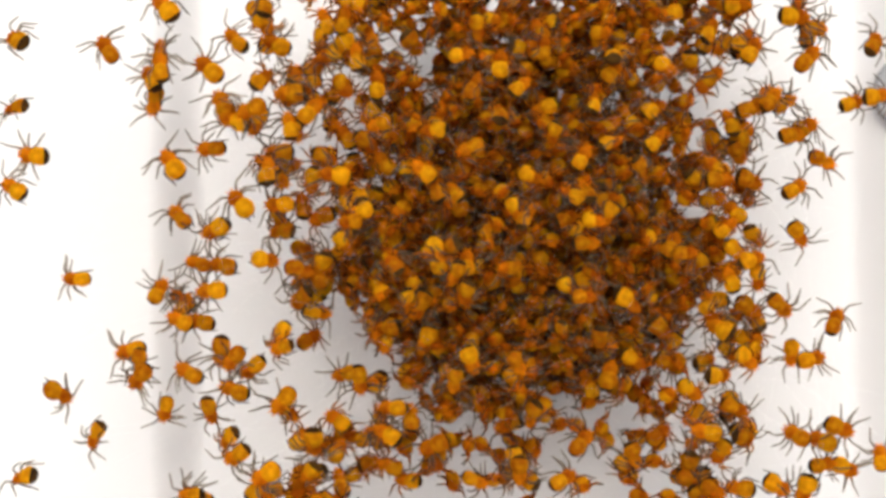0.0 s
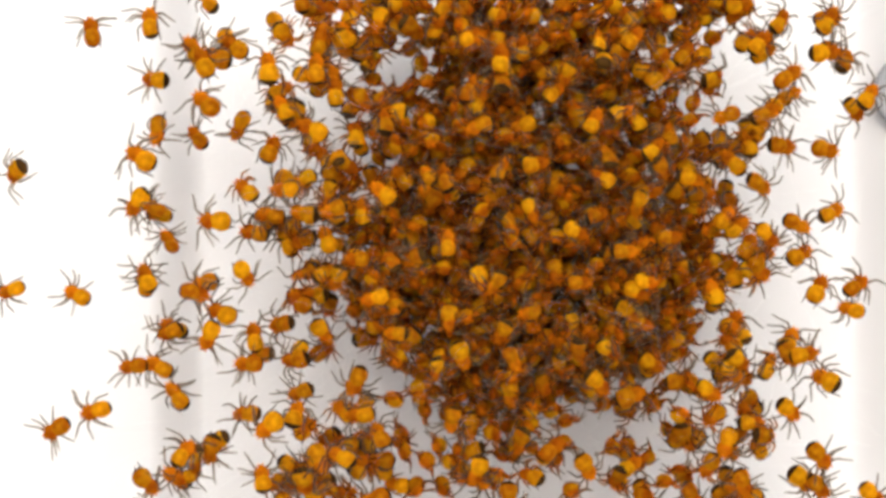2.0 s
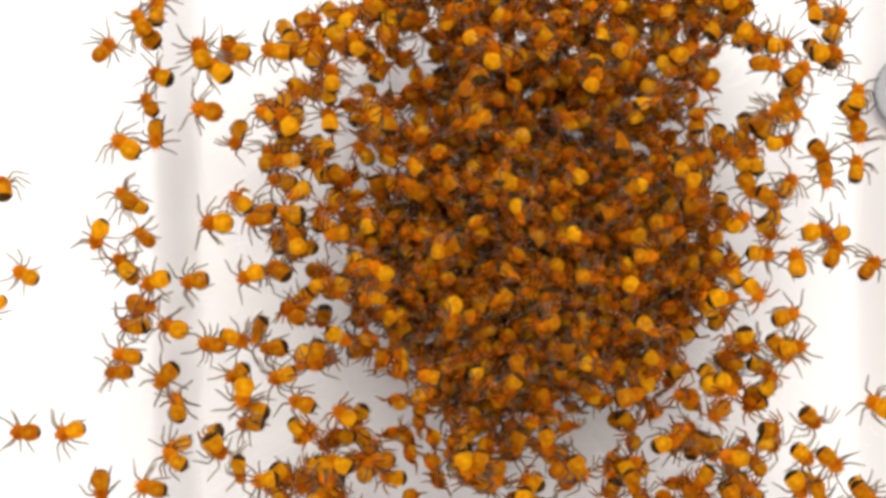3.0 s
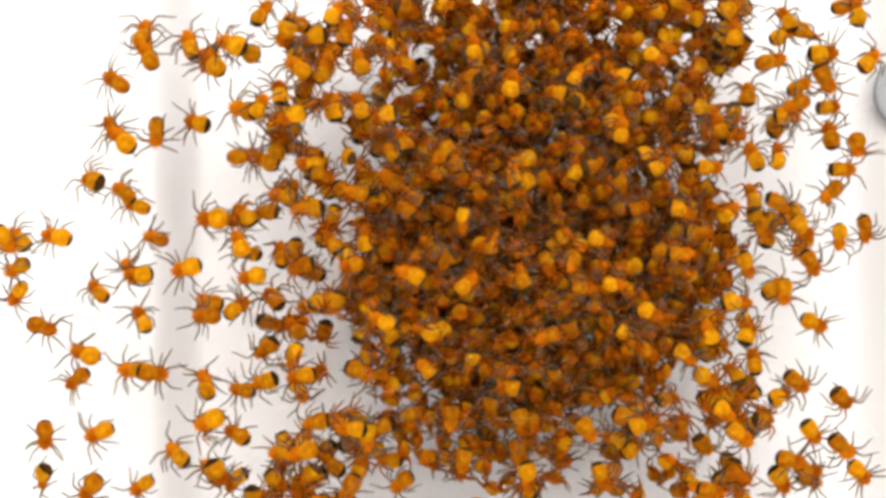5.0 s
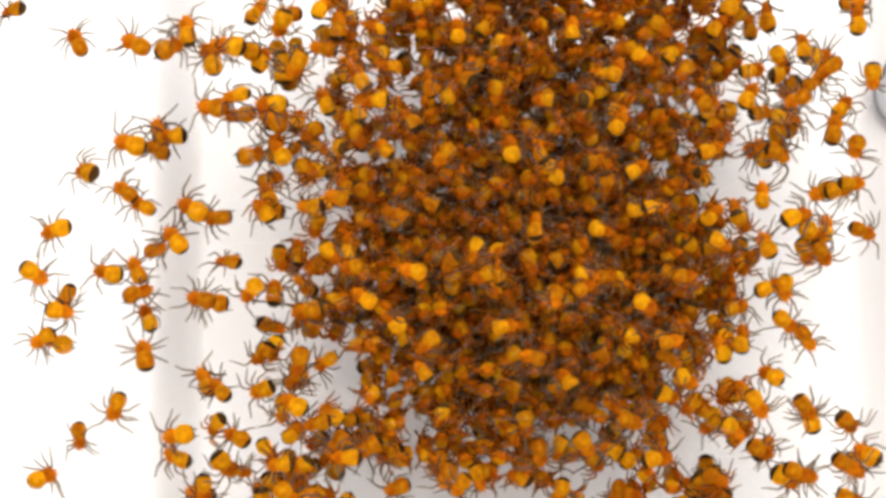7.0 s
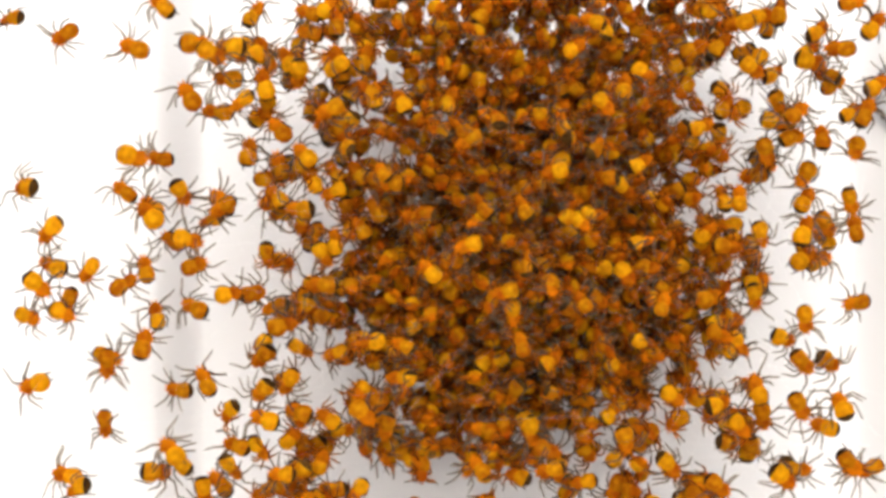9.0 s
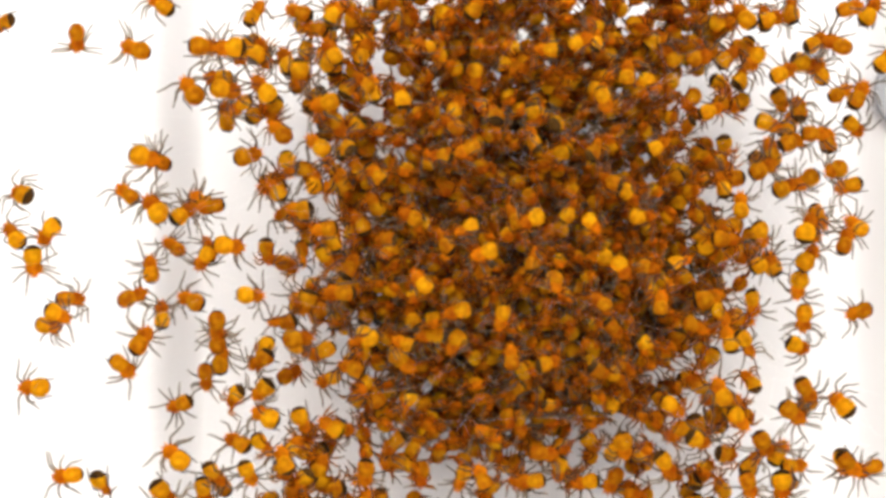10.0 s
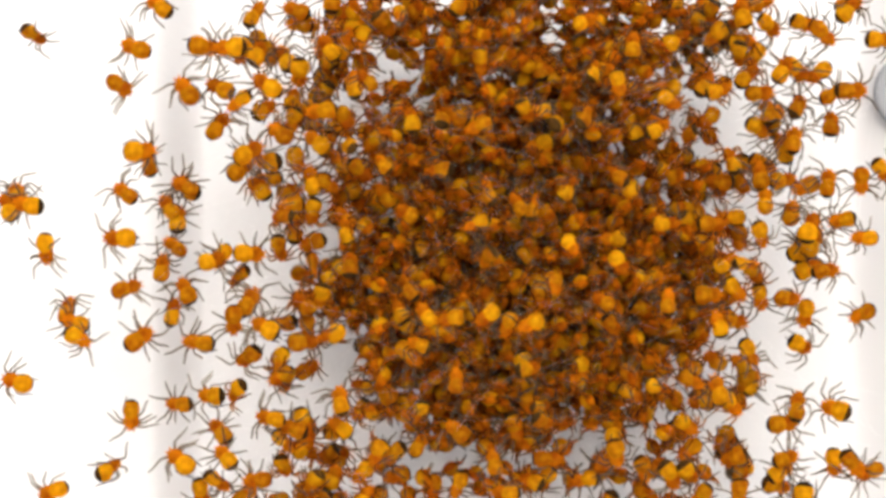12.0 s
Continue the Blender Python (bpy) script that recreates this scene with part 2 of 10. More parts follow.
def mass(seed, size, core):
    """A share of the inner, uncountable part of the ball: tangled spiderlings in one mesh."""
    r = random.Random(seed)
    bodies = []
    for slot, bm in enumerate((head_bm(), abdomen_bm(1.0), patch_bm(1.0))):
        bm.verts.index_update()
        bodies.append((slot, [tuple(q.co) for q in bm.verts], [[w.index for w in f.verts] for f in bm.faces]))
        bm.free()
    legs = [([tuple(q.co) for q in me.vertices], [list(f.vertices) for f in me.polygons]) for me in DRAWN]
    verts, faces, slots, tones = [], [], [], []

    def put(vs, fs, slot, m, tone):
        base = len(verts)
        verts.extend((m @ Vector(q))[:] for q in vs)
        faces.extend([base + i for i in f] for f in fs)
        # legs in the ball mostly amber, the core's warm light as colour
        slots.extend([slot] * len(fs) if slot < 3 else [4 if i < 20 else 3 for i in range(len(fs))])
        tones.extend([tone] * len(fs))

    for i in range(size):
        x, y, z = ball(r, core)
        if core == 0 and i % 3 == 0:
            x, y, z = r.uniform(-9.5, 17.0) if r.random() < 0.65 else r.uniform(9, 17.5), r.uniform(0.5, 7), r.uniform(-13.5, 19)
        tip = r.uniform(-35, 35)
        if (core > 0 or -4 < x < 14) and r.random() < 0.9:  # in the thick of it most turn face and legs outwards
            tip = r.uniform(-95, -62)
        m = stance(x, y, z, r.uniform(0, 360), tip, r.uniform(-40, 40))
        tone = r.random()
        for slot, vs, fs in bodies:
            put(vs, fs, slot, m, tone)
        for p in range(4):
            for side in (1, -1):
                vs, fs = legs[2 * p + (side < 0)]
                put(vs, fs, 3, m @ hip(p, side, r.uniform(-20, 20), r.uniform(-14, 22)), tone)
    me = bpy.data.meshes.new("spiderling_mass")
    me.from_pydata(verts, [], faces)
    for mat in (HEAD, ABDOMEN, PATCH, LEG, AMBER_LEG):
        me.materials.append(mat)
    me.polygons.foreach_set("material_index", slots)
    me.polygons.foreach_set("use_smooth", [True] * len(faces))
    me.attributes.new("tone", "FLOAT", "FACE").data.foreach_set("value", tones)
    me.update()
    ob = new("spiderling_mass", me)
    return tagged(ob, "dense tangled ball of orange spiderlings in silk", "spiderlings", kind="stuff")


tangles = [mass(5 + k, 220 if k < 3 else 195, 0 if k < 3 else 1.9 if k < 9 else 5.0) for k in range(12)]
skirts = [mass(40 + k, 33, -1) for k in range(2)]


def web():
    """Hair-thin silk lines that carry the swarm, from the frame through the ball."""
    r = random.Random(8)
    bm = bmesh.new()
    for _ in range(150):
        a = Vector((r.uniform(-26, 26), WALL + 0.1, r.uniform(-17, 17)))
        b = Vector((r.gauss(3, 10), r.uniform(-6, 3), r.gauss(1, 9)))
        c = Vector((r.uniform(-30, 30), WALL + 0.1, r.choice((-1, 1)) * r.uniform(8, 24)))
        tube(bm, [a * MM, b * MM, c * MM], [0.004 * MM] * 3, 3)
    ob = new("silk_web", mesh_of("silk_web", bm, SILK))
    return tagged(ob, "hair-thin pale silk lines tied to the frame", "web", kind="stuff")


web()


# ---- what moves ----
def steps(ob, r):
    """The legs swing as their spiderling walks."""
    for leg in [c for c in ob.children if c.name.startswith("leg")]:
        rest, phase, span = leg.matrix_basis.copy(), r.uniform(0, 6.28), r.uniform(6, 15)
        walk(leg, [(t, rest @ pose(0, 0, 0, 0, 0.4 * span * math.sin(phase + 3.1 * t), span * math.cos(phase + 3.1 * t)))
                   for t in [0.4 * k for k in range(31)]])


def crawl(group, depth, rows):
    """Key the next spiderling of the group: rows of seconds, millimetres across, millimetres up, heading."""
    name = "loose" if group is loose else "packed"
    i = COUNT[name]
    COUNT[name] += 1
    r = random.Random(100 + i + len(group))
    tip, lean = r.gauss(0, 14), r.gauss(0, 22)
    if group is packed:
        tip, lean = 1.8 * tip, 1.8 * lean
    walk(group[i], [(t, stance(x, depth, z, h, tip, lean)) for t, x, z, h in rows])
    if group is loose:
        steps(group[i], r)


def seethe(ob, i):
    """A share of the ball sinks slowly and stirs among the others."""
    r = random.Random(900 + i)
    a, b, c, d = (r.uniform(0, 6.28) for _ in range(4))
    sink, drift = (1.8, 0.3) if i < 3 else (0.8, 0.0) if i % 2 else (2.0, 1.8 if i % 4 else -1.2)
    walk(ob, [(t, pose((0.9 * math.sin(a + 0.55 * t) - drift * min(t / 9.5, 1)) * MM, 0.3 * MM * math.sin(d + 0.6 * t),
                       (0.8 * math.sin(b + 0.5 * t) - sink * math.sin(1.571 * min(t / 9.5, 1))) * MM,
                       0, 3 * math.sin(c + 0.45 * t), 0)) for t in [0.5 * k for k in range(25)]])


def motions():
    for i, ob in enumerate(tangles):
        seethe(ob, i)
    for i, ob in enumerate(skirts):
        walk(ob, [(t, pose(0.7 * MM * math.sin(2 * i + 0.5 * t), 0, (0.4 * math.sin(3 * i + t) - i * 3 * math.cos(1.571 * min(t / 10, 1))) * MM,
                           0, 2 * math.sin(0.4 * t + i), 0)) for t in [0.5 * k for k in range(25)]])
    crawl(loose, -1.2, [(0, -18.37, 10.92, 120), (0.5, -18.51, 10.32, 120), (1, -18.75, 11.32, 120), (1.5, -19.30, 11.57, 120), (2, -19.23, 11.88, 95), (2.5, -19.13, 11.55, 70), (3, -18.52, 10.92, 45), (3.2, -18.39, 10.89, 65), (4.8, -17.88, 9.02, 125), (5, -17.90, 9.15, 145), (5.5, -18.28, 9.75, 142), (6, -19.05, 9.99, 140), (6.5, -20.12, 10.94, 128), (7, -20.01, 11.32, 115), (7.2, -20.03, 11.22, 135), (8.8, -20.56, 11.77, 195), (9, -20.69, 11.72, 215), (9.5, -20.55, 12.45, 243), (10, -20.03, 11.51, 272), (10.5, -19.70, 10.79, 300), (11, -18.89, 9.99, 308), (11.5, -18.28, 9.71, 317), (12, -17.69, 8.94, 325)])
    crawl(loose, -1.9, [(0, -10.44, 7.61, 205), (0.5, -11.25, 9.17, 177), (1, -12.20, 9.67, 148), (1.5, -12.46, 9.78, 120), (2, -13.55, 10.80, 120), (2.5, -14.91, 11.81, 119), (3, -16.43, 12.29, 119), (3.2, -17.08, 11.86, 119), (4.8, -16.51, 10.91, 116), (5, -16.04, 10.54, 115), (5.5, -16.21, 11.32, 130), (6, -16.16, 11.09, 145), (6.5, -16.23, 11.15, 150), (7, -16.71, 11.15, 155), (7.2, -16.76, 11.03, 156), (8.8, -16.74, 10.81, 159), (9, -16.78, 10.94, 160), (11.5, -16.66, 10.82, 162), (12, -16.71, 10.94, 160)])
    crawl(loose, -0.3, [(0, -8.42, 8.58, 180), (0.5, -8.02, 9.83, 180), (1, -8.25, 10.02, 180), (1.5, -9.94, 10.00, 180), (2, -12.46, 10.52, 163), (2.5, -14.32, 11.98, 147), (3, -16.23, 11.78, 130), (3.2, -17.32, 12.84, 120), (4.8, -16.46, 12.03, 90), (5, -16.49, 11.81, 80), (5.5, -15.63, 11.57, 55), (6, -15.24, 11.72, 30), (6.5, -14.94, 11.26, 30), (7, -15.08, 11.09, 30), (7.2, -14.70, 11.02, 24), (8.8, -13.22, 11.36, 6), (9, -13.68, 11.31, 0), (9.5, -13.17, 11.17, -3), (12, -13.21, 11.16, -10)])
    crawl(loose, -1.6, [(0, -15.37, 9.89, 100), (0.5, -15.95, 10.30, 100), (1, -16.23, 11.27, 100), (1.5, -15.77, 11.67, 100), (2, -15.94, 12.31, 97), (2.5, -15.71, 13.16, 93), (3, -15.59, 12.97, 90), (3.2, -15.61, 13.25, 94), (4.8, -13.73, 10.94, 106), (5, -13.77, 11.12, 110), (5.5, -13.77, 11.13, 112), (6, -13.52, 11.43, 115), (6.5, -13.91, 11.65, 108), (7, -13.92, 11.89, 100), (7.2, -13.73, 11.98, 108), (8.8, -15.14, 13.25, 132), (9.5, -15.42, 13.35, 140), (10.5, -15.28, 13.43, 140), (12, -15.43, 13.28, 140)])
    crawl(loose, -2.1, [(0, -12.70, 9.78, 140), (1.5, -13.01, 10.32, 120), (2, -13.03, 10.15, 113), (2.5, -13.00, 10.47, 107), (3.2, -13.20, 10.64, 106), (4.8, -12.51, 10.28, 124), (5, -12.54, 10.15, 130), (5.5, -12.01, 10.48, 105), (6, -12.25, 10.60, 80), (6.5, -12.30, 10.57, 90), (7, -12.54, 10.31, 100), (7.2, -12.49, 10.18, 74), (8.8, -12.41, 10.65, -4), (9, -12.54, 10.61, -30), (9.5, -12.21, 9.72, -20), (10, -11.76, 8.63, -10), (10.5, -11.77, 7.96, 0), (11, -11.17, 7.04, 10), (12, -10.55, 5.24, 30)])
    crawl(loose, -0.3, [(0, -9.16, 11.32, 155), (0.5, -9.07, 11.60, 150), (1, -10.02, 11.60, 145), (1.5, -11.19, 11.41, 140), (2.5, -11.50, 11.07, 153), (3, -11.41, 11.00, 160), (3.2, -11.51, 10.99, 160), (4.8, -10.83, 10.91, 160), (6, -11.15, 11.08, 160), (7.2, -10.85, 11.01, 164), (8.8, -11.83, 9.58, 176), (9.5, -11.89, 9.26, 180), (10, -12.39, 9.45, 180), (10.5, -11.97, 9.38, 180), (11, -12.17, 9.12, 173), (12, -12.28, 8.91, 160)])
    crawl(loose, 2.5, [(0, -11.63, 11.79, 140), (0.5, -11.79, 12.77, 137), (1, -11.89, 13.30, 133), (1.5, -12.75, 13.13, 130), (2, -13.26, 14.09, 126), (2.5, -13.50, 15.88, 122), (3, -13.50, 16.32, 118), (3.2, -13.50, 16.32, 116), (4.8, -10.13, 13.26, 74), (5, -10.19, 13.29, 60), (6.5, -10.52, 13.30, 60), (7, -10.51, 13.38, 60), (7.2, -10.58, 13.26, 60), (8.8, -10.72, 13.33, 60), (9, -10.66, 13.21, 60), (10.5, -10.60, 13.29, 60), (12, -10.61, 13.21, 60)])
    crawl(loose, 1.9, [(0, -8.39, 9.55, 90), (0.5, -7.98, 11.19, 90), (1, -8.17, 12.16, 90), (1.5, -8.16, 13.76, 90), (2, -7.93, 14.01, 94), (2.5, -8.27, 15.69, 97), (3, -8.27, 16.13, 101), (3.2, -8.27, 16.13, 102), (4.8, -8.15, 12.62, 138), (5, -8.23, 12.74, 150), (5.5, -8.90, 12.70, 165), (6, -9.02, 12.90, 180), (6.5, -9.09, 13.23, 180), (7, -8.70, 13.22, 180), (7.2, -8.74, 13.35, 176), (8.8, -7.46, 13.39, 164), (9, -7.54, 13.28, 164), (10.5, -8.23, 13.37, 160), (11.5, -8.08, 13.48, 160), (12, -8.22, 13.42, 160)])
    crawl(loose, 1.7, [(0, -6.24, 10.92, 195), (0.5, -6.22, 10.83, 195), (1, -6.11, 10.97, 195), (1.5, -6.31, 11.45, 195), (2, -6.28, 11.92, 192), (3, -7.90, 11.13, 185), (4.8, -7.25, 11.87, 193), (5.5, -7.53, 11.75, 194), (6, -7.90, 11.45, 195), (6.5, -8.89, 10.88, 145), (7, -9.01, 10.02, 95), (7.2, -8.74, 10.35, 97), (8.8, -8.67, 10.36, 115), (9, -8.69, 10.50, 117), (9.5, -8.84, 10.54, 114), (10, -8.79, 10.49, 110), (11, -8.84, 10.68, 110), (12, -8.85, 10.66, 117)])
    crawl(loose, -1.3, [(0, -7.26, 7.51, 50), (0.5, -7.00, 7.71, 50), (1, -7.14, 8.42, 50), (1.5, -6.92, 8.68, 50), (2, -6.91, 9.84, 90), (2.5, -8.09, 10.22, 130), (3, -9.09, 10.85, 170), (3.2, -9.10, 10.98, 164), (4.8, -7.74, 10.00, 146), (5, -7.85, 9.92, 140), (5.5, -7.29, 9.70, 125), (6, -7.54, 9.92, 110), (6.5, -7.81, 9.60, 175), (7, -8.00, 10.07, 240), (7.2, -7.71, 9.56, 220), (8.8, -6.07, 7.67, 207), (9.5, -6.39, 7.71, 199), (10, -6.43, 8.00, 193), (11, -6.58, 7.57, 187), (11.5, -6.63, 7.48, 187), (12, -6.63, 7.57, 187)])
    crawl(loose, 0.5, [(0, -2.03, 4.64, 95), (1.5, -4.19, 5.91, 95), (3.2, -6.64, 7.36, 95), (4.8, -8.95, 8.73, 95), (5, -9.07, 8.66, 95), (6, -9.54, 9.29, 105), (6.5, -9.95, 10.18, 85), (7.2, -10.14, 10.52, 65), (8.8, -10.18, 11.05, 65), (9, -10.32, 11.01, 65), (11.5, -10.28, 10.95, 65), (12, -10.32, 10.85, 65)])
    crawl(loose, -1.0, [(0, -12.05, 7.93, 116), (0.5, -12.72, 7.78, 119), (1, -13.07, 7.85, 123), (1.5, -12.58, 7.62, 126), (2, -13.00, 8.02, 139), (2.5, -13.14, 8.16, 153), (3, -12.98, 7.62, 166), (3.2, -12.86, 7.68, 166), (4.8, -10.95, 7.66, 166), (5.5, -10.93, 7.58, 166), (6, -11.59, 8.24, 166), (6.5, -11.65, 7.10, 171), (7, -12.67, 7.78, 176), (7.2, -12.54, 7.76, 165), (8.8, -13.76, 8.54, 132), (9, -13.91, 8.40, 121), (9.5, -13.76, 8.49, 123), (10, -13.81, 8.73, 124), (12, -14.07, 8.71, 126)])
    crawl(loose, -1.6, [(0, -8.40, 6.70, 100), (0.5, -8.35, 7.46, 100), (1.5, -8.39, 7.28, 100), (2, -8.73, 7.65, 117), (2.5, -8.50, 7.32, 133), (3, -9.53, 7.28, 150), (3.2, -9.54, 7.17, 132), (4.8, -9.96, 7.60, 78), (5, -10.06, 7.76, 60), (5.5, -10.08, 7.61, 60), (6, -10.45, 7.43, 60), (6.5, -10.66, 7.31, 125), (7, -11.22, 8.35, 190), (7.2, -11.34, 8.29, 195), (8.8, -10.86, 7.98, 210), (9, -10.91, 8.05, 215), (9.5, -11.00, 7.79, 215), (11.5, -11.05, 7.79, 215), (12, -11.07, 8.05, 215)])
    crawl(loose, -1.9, [(0, -5.88, 4.00, 170), (0.5, -5.93, 4.14, 170), (1, -6.73, 4.89, 170), (1.5, -6.73, 6.18, 170), (2, -7.10, 6.49, 153), (2.5, -7.43, 6.59, 137), (3, -8.57, 6.94, 120), (3.2, -8.72, 7.32, 136), (4.8, -8.29, 7.03, 184), (5, -8.27, 7.16, 200), (5.5, -8.24, 7.48, 200), (6, -8.57, 7.25, 200), (6.5, -8.85, 7.48, 190), (7, -9.34, 7.87, 180), (7.2, -9.25, 7.97, 164), (8.8, -9.65, 9.08, 116), (9, -9.74, 8.94, 100), (9.5, -9.83, 8.89, 113), (10.5, -9.74, 8.54, 140), (11, -9.69, 8.75, 142), (11.5, -9.83, 8.85, 143), (12, -9.59, 8.88, 145)])
    crawl(loose, -1.3, [(0, -14.80, 4.66, 125), (0.5, -15.56, 4.87, 133), (1, -15.89, 5.44, 142), (1.5, -16.13, 5.44, 150), (2, -16.51, 5.01, 148), (2.5, -17.08, 5.49, 147), (3, -17.36, 5.65, 145), (3.2, -17.30, 5.78, 143), (5, -17.54, 6.02, 135), (5.5, -16.87, 5.75, 150), (6, -16.80, 5.54, 165), (6.5, -17.17, 5.72, 165), (7, -17.11, 5.75, 165), (7.2, -16.98, 5.78, 129), (8, -17.00, 5.34, 75), (8.8, -17.01, 4.91, 21), (9, -16.96, 5.04, -15), (9.5, -16.24, 5.07, -15), (10, -16.27, 4.99, -15), (10.5, -16.09, 5.00, -15), (11, -16.17, 5.30, -8), (11.5, -16.05, 5.40, -2), (12, -16.56, 5.34, 5)])
    crawl(loose, 2.6, [(0, -16.27, 8.34, 260), (0.5, -16.49, 7.93, 260), (1, -16.15, 7.24, 260), (1.5, -16.11, 6.90, 260), (3, -16.20, 6.49, 270), (3.2, -16.33, 6.54, 270), (4.8, -16.30, 6.64, 270), (5, -16.17, 6.58, 270), (5.25, -16.11, 6.69, 228), (5.5, -16.05, 6.80, 185), (5.75, -16.08, 6.77, 142), (6, -16.11, 6.74, 100), (6.5, -16.05, 6.75, 100), (7.2, -16.07, 6.38, 100), (8.8, -10.27, 4.89, 100), (10.5, -5.19, 3.59, 100), (12, -5.19, 3.59, 100)])
    crawl(loose, 2.1, [(0, -16.39, 9.57, 120), (0.5, -15.82, 10.12, 140), (1, -16.12, 9.74, 160), (1.5, -16.13, 9.51, 180), (2.5, -16.17, 9.55, 163), (3, -15.87, 9.73, 155), (3.2, -16.37, 9.89, 157), (4.8, -13.67, 7.11, 163), (5, -13.81, 7.09, 165), (5.5, -13.98, 6.53, 162), (6, -14.92, 6.01, 160), (6.5, -15.73, 5.75, 172), (7, -15.14, 6.37, 183), (7.2, -15.17, 6.23, 188), (8, -14.90, 4.75, 230), (8.8, -14.63, 3.27, 272), (9, -14.76, 3.21, 300), (9.5, -14.71, 2.59, 350), (10, -14.66, 1.96, 400), (10.5, -14.60, 1.46, 450), (11.5, -14.66, 1.36, 450), (12, -14.92, 1.62, 450)])
    crawl(loose, 1.9, [(0, -23.90, 11.73, 150), (0.5, -23.76, 9.68, 192), (1, -23.62, 7.64, 233), (1.5, -23.48, 5.59, 275), (2, -23.94, 4.38, 217), (2.5, -24.91, 3.50, 158), (3, -24.75, 3.37, 100), (3.2, -24.86, 3.41, 112), (4.8, -19.66, 3.98, 148), (5, -19.67, 3.84, 160), (5.5, -19.66, 3.94, 162), (6, -19.83, 4.32, 165), (6.5, -19.95, 4.48, 165), (7, -19.99, 4.32, 165), (7.2, -20.00, 4.46, 167), (8.8, -23.40, 3.75, 173), (9, -23.39, 3.46, 175), (9.5, -23.40, 3.16, 167), (10, -23.65, 3.07, 158), (10.5, -23.64, 3.05, 150), (11.5, -23.89, 2.92, 123), (12, -23.94, 3.03, 110)])
    crawl(loose, 1.9, [(0, -14.80, 1.78, 130), (0.5, -15.61, 2.14, 137), (1, -15.66, 2.38, 143), (1.5, -15.69, 2.32, 150), (2, -16.20, 2.24, 147), (2.5, -16.88, 2.58, 143), (3, -17.76, 2.89, 140), (3.2, -17.67, 3.00, 140), (4.8, -17.95, 3.11, 140), (5.5, -17.80, 3.21, 140), (7, -17.85, 3.21, 140), (7.2, -17.95, 3.11, 140), (8.8, -17.92, 3.24, 140), (9.5, -17.75, 3.07, 140), (12, -17.85, 3.11, 140)])
    crawl(loose, -1.4, [(0, -11.39, 6.97, 160), (0.5, -12.38, 5.34, 182), (1, -13.89, 3.92, 203), (1.5, -14.94, 3.58, 225), (2, -16.68, 2.55, 232), (2.5, -18.00, 1.32, 238), (3, -18.79, 0.80, 245), (3.2, -18.86, 0.57, 229), (4.8, -20.32, 0.43, 181), (5, -21.11, 0.65, 165), (5.5, -22.07, 1.47, 162), (6, -21.73, 1.82, 160), (6.5, -21.17, 1.56, 178), (7, -21.11, 1.02, 195), (7.2, -21.24, 1.02, 201), (8.8, -21.55, 1.06, 219), (9, -21.42, 1.02, 225), (10.5, -21.63, 0.80, 230), (11, -21.74, 0.00, 243), (11.5, -21.60, 0.00, 257), (12, -21.66, 0.03, 270)])
    crawl(loose, -0.8, [(0, -11.14, 2.51, 130), (0.5, -11.12, 2.09, 145), (1, -11.78, 2.04, 160), (1.5, -12.29, 2.20, 175), (2, -12.54, 1.52, 177), (2.5, -12.54, 1.62, 178), (3.2, -12.40, 1.37, 180), (4.8, -12.57, 1.70, 180), (5, -12.69, 1.64, 180), (6, -12.69, 1.58, 180), (6.5, -13.35, 1.66, 165), (7, -13.78, 2.20, 150), (7.2, -14.40, 1.90, 146), (8.8, -16.12, 2.03, 134), (9, -16.11, 1.89, 130), (10, -15.87, 2.23, 123), (10.5, -16.11, 1.96, 120), (11, -16.73, 1.28, 140), (11.5, -17.01, 1.19, 160), (12, -17.75, 0.59, 180)])
    crawl(loose, 0.9, [(0, -12.89, 5.61, 185), (1, -9.91, 2.50, 172), (1.5, -9.42, 2.08, 165), (3.2, -10.33, 1.69, 191), (4.8, -11.00, 1.59, 179), (5, -11.31, 1.61, 175), (5.5, -11.18, 2.18, 175), (6, -11.47, 1.51, 175), (6.5, -12.64, 1.64, 180), (7, -12.57, 1.76, 185), (7.2, -12.70, 1.71, 185), (8.8, -12.50, 2.85, 215), (9, -12.26, 2.39, 215), (9.5, -11.87, 2.32, 202), (10, -12.98, 2.41, 188), (10.5, -13.67, 3.02, 175), (11, -13.94, 3.23, 168), (11.5, -14.09, 2.99, 162), (12, -14.30, 3.50, 155)])
    crawl(loose, 1.5, [(0, -2.82, 0.58, 170), (1.5, -5.30, 0.30, 170), (3.2, -8.11, -0.01, 170), (4.8, -10.75, -0.31, 170), (5, -10.87, -0.32, 170), (5.5, -11.20, 0.58, 150), (6, -11.37, 0.51, 130), (6.5, -11.44, -0.44, 150), (7, -12.00, -0.76, 170), (7.2, -11.98, -0.62, 174), (8.8, -12.90, 1.68, 186), (9, -12.95, 1.55, 190), (9.5, -13.63, 0.29, 143), (10, -13.19, -0.05, 97), (10.5, -12.95, -0.44, 50), (11, -12.31, -0.92, 107), (11.5, -12.31, -0.97, 163), (12, -11.37, -1.55, 220)])
